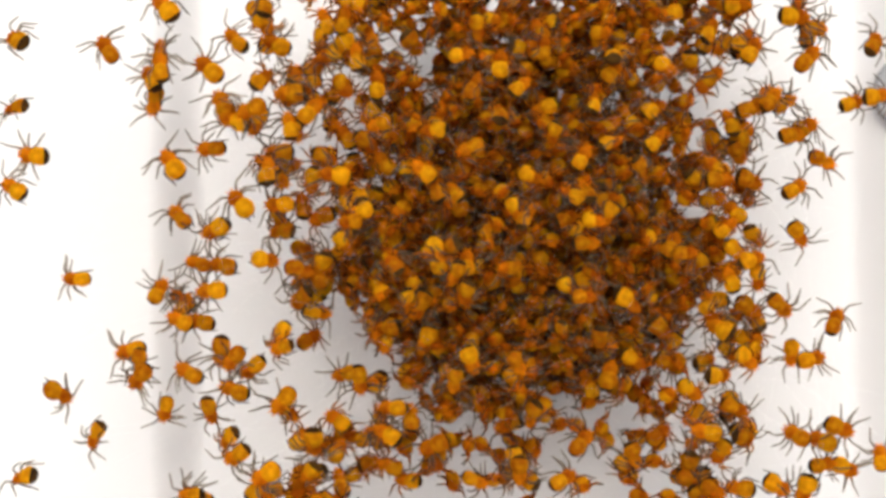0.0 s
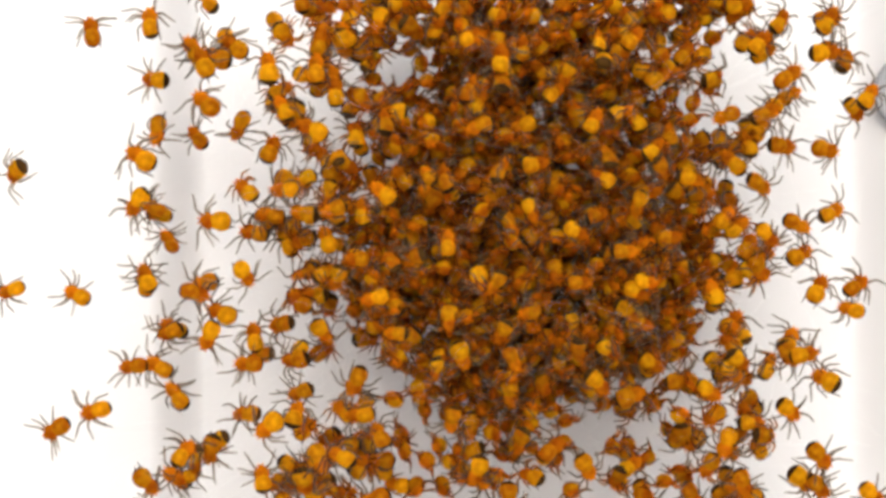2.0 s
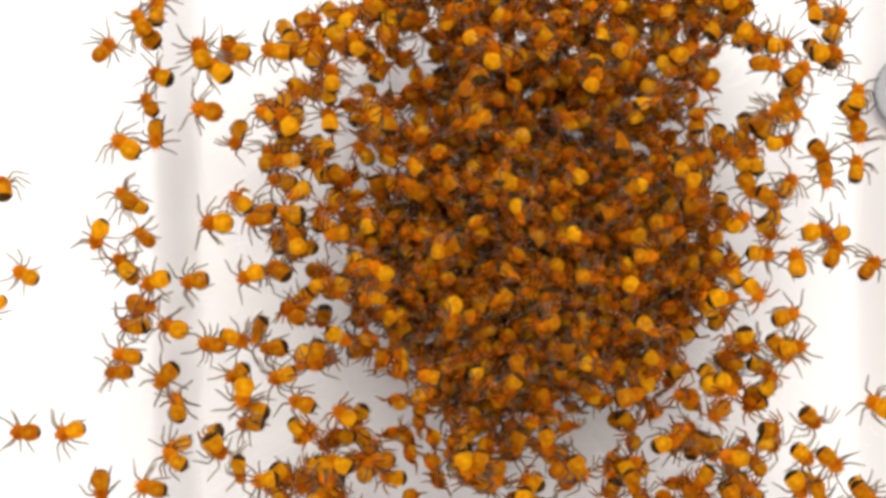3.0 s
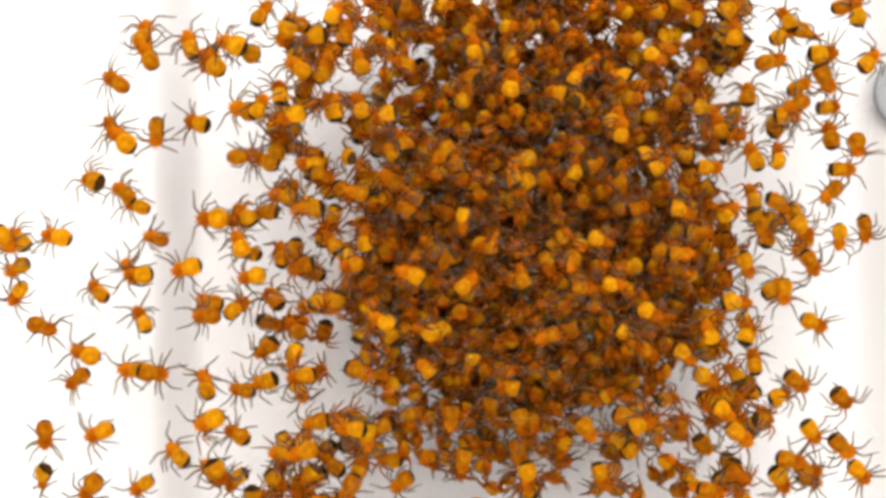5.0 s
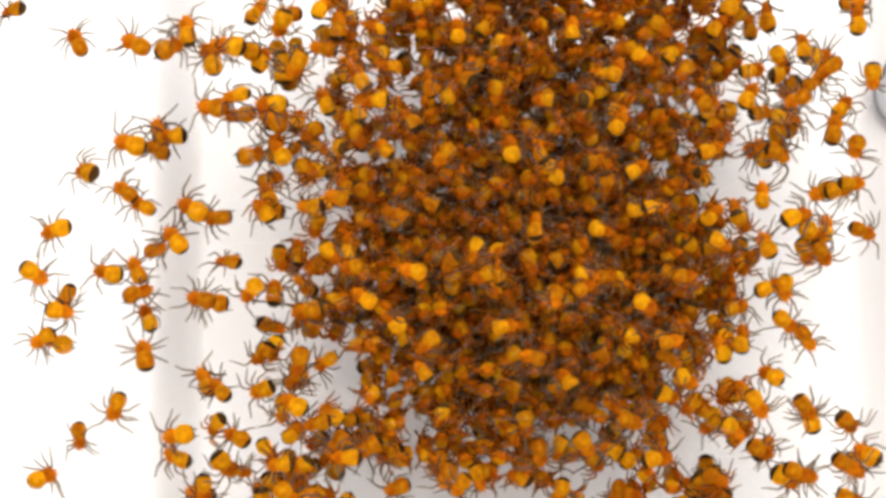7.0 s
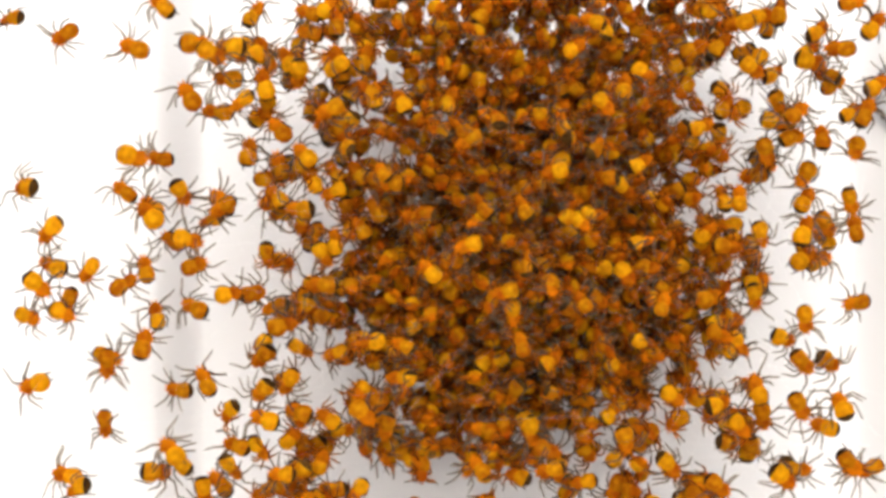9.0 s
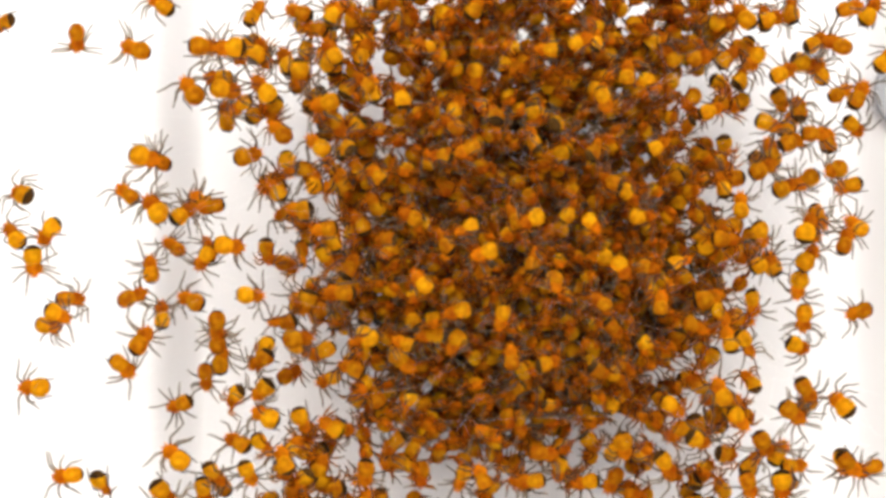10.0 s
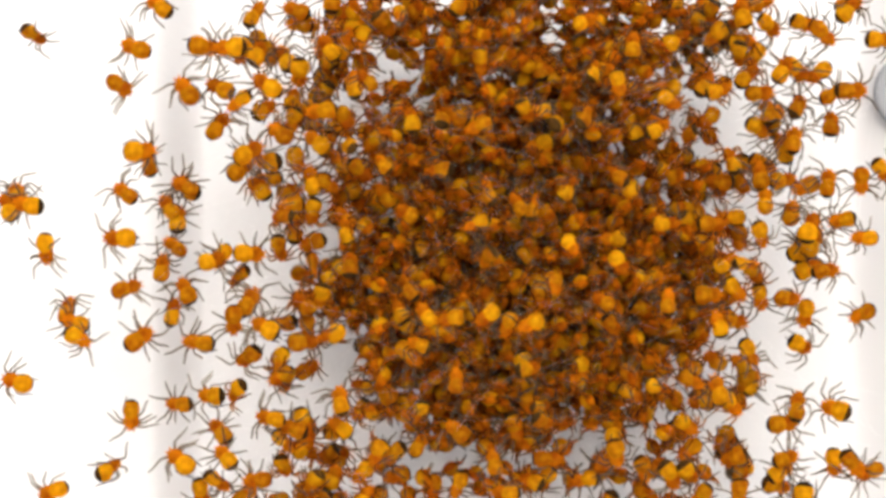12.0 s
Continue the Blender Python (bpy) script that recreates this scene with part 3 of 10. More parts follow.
    crawl(loose, 2.2, [(0, -9.20, 5.45, 180), (0.5, -9.51, 5.41, 140), (1, -9.56, 5.27, 100), (1.5, -9.52, 5.45, 60), (2, -9.70, 5.61, 67), (3, -9.84, 5.13, 80), (3.2, -9.79, 5.00, 96), (4.8, -10.05, 4.84, 144), (5, -10.00, 4.97, 160), (5.25, -10.29, 5.14, 120), (5.5, -10.58, 5.32, 80), (5.75, -10.77, 5.30, 40), (6, -10.96, 5.29, 0), (6.5, -11.12, 4.93, 5), (7, -10.80, 5.29, 10), (7.2, -10.93, 5.31, 24), (8.8, -11.06, 5.36, 66), (9, -10.96, 5.45, 80), (9.5, -11.02, 5.22, 53), (10.5, -10.96, 5.29, 0), (11.5, -10.97, 5.22, 27), (12, -11.43, 4.49, 40)])
    crawl(loose, 2.3, [(0, -13.68, -4.11, 170), (2.5, -9.80, 2.60, 170), (3, -9.06, 3.86, 170), (3.2, -8.93, 3.80, 170), (4.8, -8.93, 2.88, 170), (5, -9.03, 2.98, 170), (5.5, -10.06, 3.22, 170), (6, -10.51, 3.27, 170), (6.5, -10.40, 3.27, 140), (7, -9.85, 3.06, 110), (7.2, -9.72, 3.01, 126), (8.8, -9.60, 2.40, 174), (9, -9.57, 2.54, 176), (9.5, -9.81, 3.27, 181), (10, -9.67, 3.51, 185), (10.5, -9.85, 3.22, 190), (11, -9.76, 3.56, 190), (11.5, -9.86, 3.91, 190), (12, -9.86, 3.91, 190)])
    crawl(loose, -2.0, [(0, -22.23, 5.10, 175), (0.5, -26.66, 5.10, 180), (1, -30.21, 5.10, 185), (3.2, -30.21, 5.10, 206), (4, -27.40, 2.81, 252), (4.8, -24.59, 0.52, 299), (5, -23.86, 0.52, 304), (5.5, -23.25, 0.08, 317), (6, -23.15, -0.64, 330), (6.5, -22.71, -1.13, 328), (7, -22.23, -1.35, 325), (7.2, -22.18, -1.23, 324), (8.8, -21.95, -2.02, 321), (9, -22.07, -1.96, 320), (10.5, -22.30, 0.23, 245), (12, -22.52, 2.42, 170)])
    crawl(loose, 0.8, [(0, -12.72, 1.13, 210), (1, -14.93, -1.02, 137), (1.5, -16.02, -1.23, 100), (2, -16.48, -1.59, 110), (2.5, -16.87, -1.35, 120), (3, -17.75, -0.91, 130), (3.2, -17.49, -1.06, 140), (4.8, -16.84, -1.33, 170), (5, -16.97, -1.38, 180), (5.5, -17.26, -1.21, 175), (6, -17.60, -1.23, 170), (6.5, -18.22, -1.44, 170), (7, -18.63, -1.29, 170), (7.2, -18.69, -1.42, 168), (8.8, -21.79, -1.00, 162), (9, -21.69, -0.91, 160), (9.5, -23.52, -0.19, 143), (10, -23.86, 0.77, 127), (10.5, -23.89, 1.29, 110), (11, -23.95, 1.78, 110), (11.5, -23.95, 1.98, 110), (12, -24.19, 2.33, 110)])
    crawl(loose, 1.2, [(0, -13.70, -0.76, 160), (0.5, -14.53, -0.28, 143), (1.5, -15.12, 0.03, 110), (2, -15.28, 0.48, 118), (2.5, -15.86, 0.48, 127), (3, -16.70, 0.73, 135), (3.2, -16.66, 0.60, 128), (4.8, -15.99, 0.55, 167), (5, -16.07, 0.66, 160), (5.25, -16.30, 0.57, 118), (5.5, -16.54, 0.48, 75), (5.75, -16.38, 0.34, 32), (6, -16.23, 0.19, -10), (6.5, -16.49, 0.15, 2), (7, -16.00, -0.05, 15), (7.2, -16.12, 0.02, 20), (8, -15.68, 0.24, 65), (8.8, -15.24, 0.46, 110), (9, -15.10, 0.50, 140), (9.5, -15.04, 0.19, 140), (12, -14.97, 0.19, 140)])
    crawl(loose, 0.3, [(0, -12.81, -2.32, 184), (1, -11.13, -2.48, 241), (1.5, -10.78, -2.63, 269), (2, -12.95, -4.80, 246), (3, -15.95, -1.79, 199), (4.8, -14.27, -0.94, 195), (5, -14.22, -1.07, 194), (5.5, -14.06, -0.77, 181), (6.5, -14.58, -0.19, 149), (7, -14.85, 0.50, 129), (7.2, -14.73, -0.10, 141), (7.733, -14.60, -0.00, 208), (8.267, -14.48, 0.09, 275), (8.8, -14.35, 0.19, 343), (9, -14.16, 0.53, 344), (9.5, -12.42, 0.72, 348), (10, -11.85, 0.19, 351), (10.5, -10.78, 0.28, 355), (11, -10.22, 0.24, 355), (11.5, -10.41, 0.53, 355), (12, -10.75, -0.24, 355)])
    crawl(loose, -1.5, [(0, -9.68, -0.57, -10), (0.5, -10.53, -0.52, -10), (1, -10.81, -1.04, -10), (1.5, -10.92, -1.20, -10), (2, -10.81, -1.37, -58), (2.5, -10.76, -1.37, -107), (3, -10.52, -1.42, -155), (3.2, -10.39, -1.48, -158), (4.8, -10.32, -1.48, -167), (5, -10.45, -1.51, -170), (5.5, -11.33, -1.56, -155), (6, -10.61, -1.51, -140), (6.5, -10.76, -1.98, -135), (7, -10.45, -2.28, -130), (7.2, -10.59, -2.28, -102), (8, -11.24, -2.34, -60), (8.8, -11.90, -2.41, -18), (9, -11.69, -2.44, 10), (9.5, -11.52, -2.03, 3), (10, -10.48, -2.50, -3), (10.5, -9.68, -2.44, -10), (11, -9.52, -2.07, 0), (12, -12.61, -0.59, 20)])
    crawl(loose, 0.1, [(0, -7.81, -2.71, 220), (0.5, -8.12, -2.96, 220), (1, -7.52, -3.54, 220), (1.5, -8.88, -3.88, 220), (2, -8.88, -4.16, 193), (3, -9.04, -1.22, 140), (4.8, -8.76, -2.68, 132), (5, -9.35, -2.78, 130), (5.5, -9.05, -2.59, 125), (6, -9.51, -2.31, 120), (6.5, -9.05, -1.58, 105), (7, -9.35, -2.47, 90), (7.2, -9.26, -2.37, 74), (8.8, -10.54, -2.59, 26), (9, -10.60, -2.47, 10), (10, -5.17, -1.01, 63), (10.5, -5.29, -0.91, 90), (11, -5.08, -0.86, 90), (12, -5.15, -0.93, 90)])
    crawl(loose, -2.0, [(0, -11.39, -5.97, 230), (0.5, -10.39, -6.28, 213), (1, -10.06, -6.35, 197), (1.5, -10.56, -6.42, 180), (2, -10.58, -6.25, 177), (2.5, -11.20, -5.78, 173), (3, -12.56, -5.19, 170), (3.2, -12.43, -5.24, 172), (4.8, -12.77, -3.41, 178), (5, -12.88, -3.64, 178), (5.5, -12.83, -3.72, 179), (6, -13.17, -3.19, 180), (6.5, -13.42, -3.52, 175), (7, -13.18, -2.73, 170), (7.2, -13.33, -2.34, 140), (8, -13.35, -1.65, 95), (8.8, -13.37, -0.96, 50), (9, -13.48, -0.89, 20), (9.5, -12.81, -2.79, 47), (10.5, -11.79, -6.72, 100), (11, -11.26, -8.76, 127), (12, -10.10, -12.56, 180)])
    crawl(loose, 2.6, [(0, -12.44, -0.93, 170), (0.5, -13.07, -1.52, 178), (1, -13.27, -1.47, 187), (2, -13.46, -1.91, 193), (2.5, -13.76, -1.76, 192), (3, -14.03, -1.79, 190), (3.2, -13.97, -1.92, 184), (4.8, -12.70, -2.96, 171), (5, -13.19, -2.99, 165), (5.5, -12.68, -3.18, 157), (6, -12.91, -3.00, 150), (6.5, -13.34, -3.14, 163), (7, -12.91, -3.01, 175), (7.2, -13.68, -3.24, 171), (8.8, -14.14, -3.24, 159), (9, -14.03, -3.32, 155), (9.5, -14.11, -3.23, 157), (10, -14.24, -2.89, 158), (10.5, -14.13, -2.69, 160), (11, -14.88, -2.99, 145), (11.5, -14.98, -2.94, 130), (12, -14.51, -2.37, 115)])
    crawl(loose, 2.3, [(0, -7.70, -1.97, 172), (0.5, -7.78, -2.35, 172), (1, -8.39, -5.42, 172), (1.5, -9.05, -6.34, 172), (2, -10.25, -6.10, 195), (2.5, -10.25, -5.65, 219), (3, -10.32, -4.59, 242), (3.2, -10.28, -4.45, 261), (4.8, -9.56, -4.04, 318), (5, -9.69, -4.11, 337), (5.5, -9.95, -4.00, 340), (6.5, -9.95, -3.90, 340), (7, -9.69, -4.27, 337), (7.2, -9.70, -4.13, 308), (8, -9.47, -3.70, 264), (8.8, -9.24, -3.26, 221), (9, -9.37, -3.31, 192), (9.5, -7.52, -3.40, 235), (10, -5.67, -3.48, 279), (10.5, -3.79, -4.43, 322), (11, -2.34, -5.27, 322), (11.5, -1.81, -5.97, 322), (12, -1.58, -6.19, 322)])
    crawl(loose, 0.5, [(0, -14.63, -3.99, 150), (0.5, -17.40, -3.08, 150), (1, -17.40, -2.64, 150), (1.5, -19.27, -2.70, 150), (2, -20.33, -2.55, 150), (2.5, -22.59, -1.30, 150), (3, -23.20, -1.44, 150), (3.2, -23.06, -1.47, 162), (4.8, -23.65, -0.96, 198), (5, -23.67, -1.07, 210), (5.5, -24.56, -2.45, 200), (6, -24.14, -3.58, 190), (6.5, -23.22, -3.99, 202), (7, -22.24, -4.99, 215), (8, -22.61, -4.35, 265), (8.8, -22.98, -3.86, 310), (9, -23.04, -3.74, 340), (9.5, -21.82, -4.04, 347), (10.5, -21.94, -4.36, 360), (11, -21.56, -4.42, 413), (11.5, -21.11, -4.30, 467), (12, -20.41, -4.09, 520)])
    crawl(loose, -0.8, [(0, -23.54, 3.29, 145), (0.5, -28.02, 3.29, 145), (1, -31.61, 3.29, 144), (3.2, -31.61, 3.29, 142), (4.8, -24.04, 0.52, 133), (5, -23.30, 0.52, 132), (5.5, -22.82, -0.36, 131), (6, -22.30, -3.23, 130), (6.5, -21.80, -3.51, 60), (7, -21.06, -3.38, -10), (7.2, -21.05, -3.29, -14), (9, -20.93, -3.49, -26), (9.5, -20.86, -3.39, -28), (10, -21.14, -3.56, -29), (11, -20.50, -4.37, -30), (11.5, -20.13, -4.58, -30), (12, -20.05, -4.84, -30)])
    crawl(loose, 2.5, [(0, -14.64, -3.27, 70), (0.5, -14.52, -4.45, 120), (1, -14.82, -4.74, 170), (1.5, -14.50, -4.69, 220), (2, -15.40, -4.65, 205), (2.5, -15.89, -4.89, 190), (3, -17.53, -4.34, 175), (3.2, -17.67, -4.38, 168), (4.8, -19.31, -2.33, 147), (5, -19.44, -2.36, 140), (5.5, -20.05, -2.59, 190), (6, -21.04, -2.84, 240), (7.2, -21.32, -2.63, 241), (8.8, -21.35, -2.82, 244), (9, -21.19, -2.84, 245), (9.5, -21.06, -2.77, 303), (10, -21.07, -2.84, 362), (10.5, -21.20, -2.84, 420), (11, -21.32, -2.88, 427), (11.5, -21.41, -3.52, 433), (12, -21.21, -3.47, 440)])
    crawl(loose, 0.6, [(0, -7.98, -1.21, 345), (1.5, -12.42, -2.17, 345), (3.2, -17.45, -3.25, 345), (4.8, -22.18, -4.27, 345), (5, -22.28, -4.37, 345), (5.5, -20.93, -4.24, 360), (6, -19.92, -3.58, 375), (6.5, -17.71, -3.46, 378), (7, -16.94, -2.48, 380), (7.2, -16.36, -2.21, 383), (8.8, -17.68, -2.14, 392), (9, -17.72, -2.01, 395), (9.5, -17.27, -2.36, 390), (10, -17.23, -2.70, 385), (11, -17.23, -2.26, 380), (11.5, -17.56, -2.02, 380), (12, -17.57, -2.23, 380)])
    crawl(loose, 2.4, [(0, -7.12, -1.96, 160), (1.5, -11.25, -3.20, 160), (3.2, -15.93, -4.61, 160), (4.8, -20.34, -5.94, 160), (5, -20.22, -5.87, 160), (5.5, -20.75, -5.71, 158), (6, -20.86, -5.87, 155), (6.5, -21.24, -5.86, 158), (7, -21.78, -5.24, 160), (7.2, -21.80, -5.15, 168), (8.8, -22.95, -7.77, 192), (9, -23.09, -7.62, 200), (10, -23.10, -7.77, 183), (10.5, -23.34, -7.84, 175), (11, -23.34, -7.18, 172), (11.5, -23.34, -7.08, 168), (12, -24.04, -7.46, 165)])
    crawl(loose, 2.2, [(0, -14.30, -6.97, 150), (0.5, -14.58, -7.21, 147), (1, -15.26, -7.56, 143), (1.5, -16.21, -7.13, 140), (2, -15.99, -6.63, 150), (2.5, -16.69, -6.80, 160), (3, -17.80, -6.02, 170), (3.2, -17.81, -5.88, 172), (4.8, -17.61, -6.87, 178), (5, -17.48, -6.81, 180), (5.5, -18.04, -6.68, 185), (6, -18.12, -6.88, 190), (6.5, -18.38, -7.61, 220), (7, -18.43, -8.88, 250), (7.2, -18.55, -8.81, 268), (8.8, -18.94, -6.22, 322), (9, -18.91, -6.08, 340), (9.5, -17.94, -6.58, 330), (10, -18.04, -6.63, 320), (10.5, -17.89, -6.97, 310), (11, -17.45, -7.90, 297), (11.5, -17.06, -8.58, 283), (12, -17.57, -9.36, 270)])
    crawl(loose, 0.3, [(0, -12.29, -5.63, 265), (0.5, -12.71, -6.67, 265), (1, -13.05, -8.78, 265), (1.5, -12.59, -9.21, 265), (2, -12.86, -11.08, 252), (2.5, -14.14, -9.26, 238), (3, -15.32, -7.02, 225), (3.2, -15.30, -6.88, 252), (4, -15.71, -6.94, 287), (4.8, -16.12, -7.00, 323), (5, -16.10, -6.86, 350), (5.5, -15.88, -7.39, 400), (6, -15.95, -7.02, 450), (6.5, -16.22, -7.05, 455), (7, -16.57, -5.92, 460), (7.2, -16.66, -6.03, 455), (8.8, -16.60, -5.37, 440), (9.5, -16.79, -5.18, 427), (10, -16.74, -5.08, 418), (10.5, -16.48, -5.14, 410), (11.5, -16.50, -5.23, 400), (12, -16.89, -4.98, 395)])
    crawl(loose, -0.2, [(0, -3.06, -4.30, 190), (0.5, -4.78, -4.63, 190), (1, -5.83, -5.11, 190), (1.5, -7.14, -5.89, 190), (2, -8.12, -6.07, 190), (2.5, -8.93, -6.73, 190), (3, -9.33, -5.43, 190), (3.2, -9.19, -5.44, 197), (5, -9.79, -5.43, 225), (5.5, -9.84, -5.59, 228), (7, -9.95, -5.74, 230), (7.2, -10.01, -5.86, 230), (8.8, -10.02, -6.01, 230), (9, -9.95, -5.89, 230), (9.5, -10.03, -6.11, 227), (10.5, -10.07, -6.10, 220), (11, -9.98, -6.40, 220), (11.5, -10.32, -5.93, 220), (12, -10.73, -5.89, 220)])
    crawl(loose, 0.8, [(0, -11.61, -7.83, 160), (0.5, -12.96, -8.53, 153), (1, -14.50, -9.15, 147), (1.5, -14.66, -7.99, 140), (2, -14.79, -8.14, 127), (2.5, -14.02, -8.51, 113), (3, -14.76, -8.78, 100), (3.2, -13.92, -8.48, 96), (4.8, -13.31, -7.46, 109), (5, -13.18, -7.52, 105), (5.5, -12.82, -7.27, 95), (6, -13.18, -7.52, 85), (7, -13.18, -7.36, 115), (8.8, -13.09, -7.46, 115), (9, -13.18, -7.36, 115), (9.5, -12.72, -7.13, 102), (10, -12.33, -6.12, 88), (10.5, -11.93, -5.79, 75), (11, -12.09, -5.11, 108), (11.5, -12.33, -4.72, 142), (12, -13.59, -5.16, 175)])
    crawl(loose, -0.1, [(0, -5.38, -6.88, 195), (0.5, -5.07, -7.22, 195), (1, -5.74, -7.17, 195), (1.5, -5.59, -7.62, 195), (2, -7.85, -7.88, 202), (3, -11.36, -6.84, 215), (4.8, -11.18, -7.72, 183), (5, -11.05, -7.77, 175), (5.5, -11.62, -7.46, 160), (6, -11.97, -7.75, 145), (6.5, -12.47, -7.74, 140), (7, -12.30, -7.77, 135), (7.2, -12.27, -7.65, 143), (8.8, -14.52, -7.91, 167), (9, -14.55, -7.77, 175), (9.5, -14.58, -8.27, 188), (10, -14.53, -8.56, 202), (10.5, -14.55, -8.46, 215), (11.5, -14.58, -8.37, 192), (12, -14.55, -8.55, 180)])
    crawl(loose, -1.6, [(0, -13.68, -13.46, 178), (0.5, -11.44, -12.06, 135), (1, -9.20, -10.61, 91), (1.5, -7.52, -9.37, 48), (2.5, -9.26, -8.96, 121), (3, -10.14, -8.75, 158), (3.2, -10.00, -8.73, 166), (4.8, -9.79, -7.15, 190), (5, -9.67, -7.21, 198), (5.5, -9.77, -7.69, 198), (7, -9.83, -7.67, 203), (7.2, -9.72, -7.76, 202), (8.8, -9.72, -7.76, 231), (9, -9.83, -7.67, 230), (10.5, -9.83, -7.67, 220), (11, -11.06, -8.02, 207), (11.5, -12.03, -7.97, 193), (12, -12.60, -7.98, 180)])
    crawl(loose, -0.8, [(0, -2.74, -8.70, 180), (0.5, -3.05, -8.55, 180), (1, -3.09, -8.46, 180), (1.5, -3.23, -9.43, 180), (2, -4.52, -9.10, 187), (3, -8.81, -6.95, 200), (3.2, -8.72, -7.05, 198), (4.8, -7.81, -7.07, 192), (5, -7.79, -6.94, 192), (5.5, -7.89, -7.03, 191), (6, -8.19, -6.79, 190), (6.5, -7.93, -6.89, 215), (7.2, -8.18, -6.97, 240), (8.8, -8.62, -7.33, 240), (9, -8.50, -7.26, 240), (9.5, -5.13, -5.51, 223), (10, -6.65, -5.61, 207), (10.5, -7.57, -6.48, 190), (11, -8.83, -8.36, 183), (11.5, -9.12, -9.03, 177), (12, -9.43, -9.28, 170)])
    crawl(loose, 2.0, [(0, -17.02, -6.36, 270), (0.5, -17.21, -6.03, 243), (1, -17.46, -6.36, 217), (1.5, -17.39, -6.64, 190), (2.5, -17.46, -6.60, 183), (3, -18.24, -6.96, 180), (3.2, -18.35, -6.57, 187), (4.8, -20.06, -7.30, 208), (5, -20.56, -7.34, 215), (5.5, -21.03, -8.03, 242), (6, -21.04, -9.98, 270), (6.5, -20.44, -10.51, 270), (7, -20.44, -10.51, 270), (7.2, -20.38, -10.64, 270), (8.8, -17.84, -9.30, 270), (9, -18.98, -9.82, 270), (10, -13.31, -7.20, 270), (10.5, -10.71, -5.53, 270), (11, -7.55, -4.54, 270), (12, -7.59, -4.40, 270)])
    crawl(loose, -2.3, [(0, -9.62, -12.22, 210), (1.5, -9.01, -10.84, 210), (3, -10.84, -7.78, 260), (3.2, -10.89, -7.91, 249), (4.8, -12.74, -9.19, 216), (5, -12.68, -9.31, 205), (5.5, -13.88, -10.13, 198), (6, -14.37, -10.54, 190), (7, -14.37, -10.08, 190), (7.2, -14.45, -9.99, 178), (9, -14.67, -10.94, 130), (9.5, -14.50, -11.21, 133), (10.5, -14.46, -11.24, 140), (11, -14.12, -11.40, 140), (12, -14.21, -11.46, 140)])
    crawl(loose, -2.2, [(0, -11.15, -11.15, 215), (0.5, -12.15, -11.68, 267), (1, -12.90, -11.21, 318), (1.5, -12.93, -11.00, 370), (2, -14.09, -11.13, 415), (2.5, -14.65, -11.05, 460), (3, -14.51, -11.39, 505), (3.2, -14.31, -11.47, 504), (4.8, -14.24, -11.17, 501), (5, -14.37, -11.15, 500), (5.5, -14.44, -11.47, 505), (6.5, -14.40, -11.50, 515), (7, -14.37, -11.31, 520), (7.2, -14.50, -11.26, 516), (8.8, -14.34, -11.66, 504), (9, -14.22, -11.61, 500), (10, -8.59, -11.47, 473), (10.5, -6.86, -10.39, 460), (11, -6.29, -9.48, 460), (11.5, -6.24, -9.01, 460), (12, -5.54, -8.26, 460)])
    crawl(loose, 0.9, [(0, -12.98, -8.95, 280), (0.5, -9.76, -8.61, 247), (1, -9.65, -8.49, 213), (1.5, -10.37, -8.63, 180), (2, -10.90, -9.22, 180), (2.5, -11.19, -9.89, 180), (3, -10.68, -9.74, 180), (3.2, -10.68, -9.87, 174), (4.8, -11.58, -10.23, 154), (5, -11.47, -10.37, 148), (6.5, -11.48, -10.32, 150), (7, -11.47, -10.52, 153), (7.2, -11.41, -10.40, 154), (8.8, -11.38, -10.89, 157), (9, -11.47, -11.00, 158), (10, -11.43, -10.81, 151), (10.5, -11.47, -10.84, 148), (11, -11.68, -10.81, 141), (11.5, -12.30, -10.28, 135), (12, -12.41, -10.21, 128)])
    crawl(loose, -1.0, [(0, -7.07, -10.53, 270), (0.5, -7.50, -11.48, 270), (1.5, -7.72, -12.36, 270), (2, -7.64, -12.72, 280), (3, -12.46, -10.82, 300), (3.2, -12.53, -10.93, 298), (4.8, -12.34, -12.34, 302), (5, -12.36, -12.21, 300), (6, -12.52, -12.06, 300), (6.5, -12.34, -11.67, 305), (7.2, -11.98, -11.83, 311), (8.8, -15.90, -12.16, 344), (9, -15.77, -12.21, 355), (9.5, -14.95, -12.86, 330), (10, -15.37, -13.33, 305), (10.5, -16.39, -12.83, 280), (11, -16.37, -13.62, 280), (11.5, -16.89, -13.62, 280), (12, -16.89, -15.79, 280)])
    crawl(loose, 0.4, [(0, -19.20, -10.32, 240), (1.5, -15.23, -11.26, 255), (2, -13.65, -11.67, 260), (2.5, -12.58, -11.89, 265), (3, -11.26, -12.20, 270), (3.2, -11.13, -12.22, 260), (4.8, -11.56, -12.85, 230), (5, -11.42, -12.83, 220), (5.5, -11.00, -12.34, 205), (6, -11.26, -12.20, 190), (6.25, -11.28, -12.20, 227), (6.5, -11.29, -12.20, 265), (6.75, -11.36, -12.20, 302), (7, -11.42, -12.20, 340), (7.2, -11.31, -12.29, 332), (9, -11.73, -12.05, 300), (9.5, -12.39, -12.39, 303), (10, -12.63, -12.44, 307), (10.5, -12.20, -12.36, 310), (11.5, -12.15, -12.15, 317), (12, -12.52, -12.83, 320)])
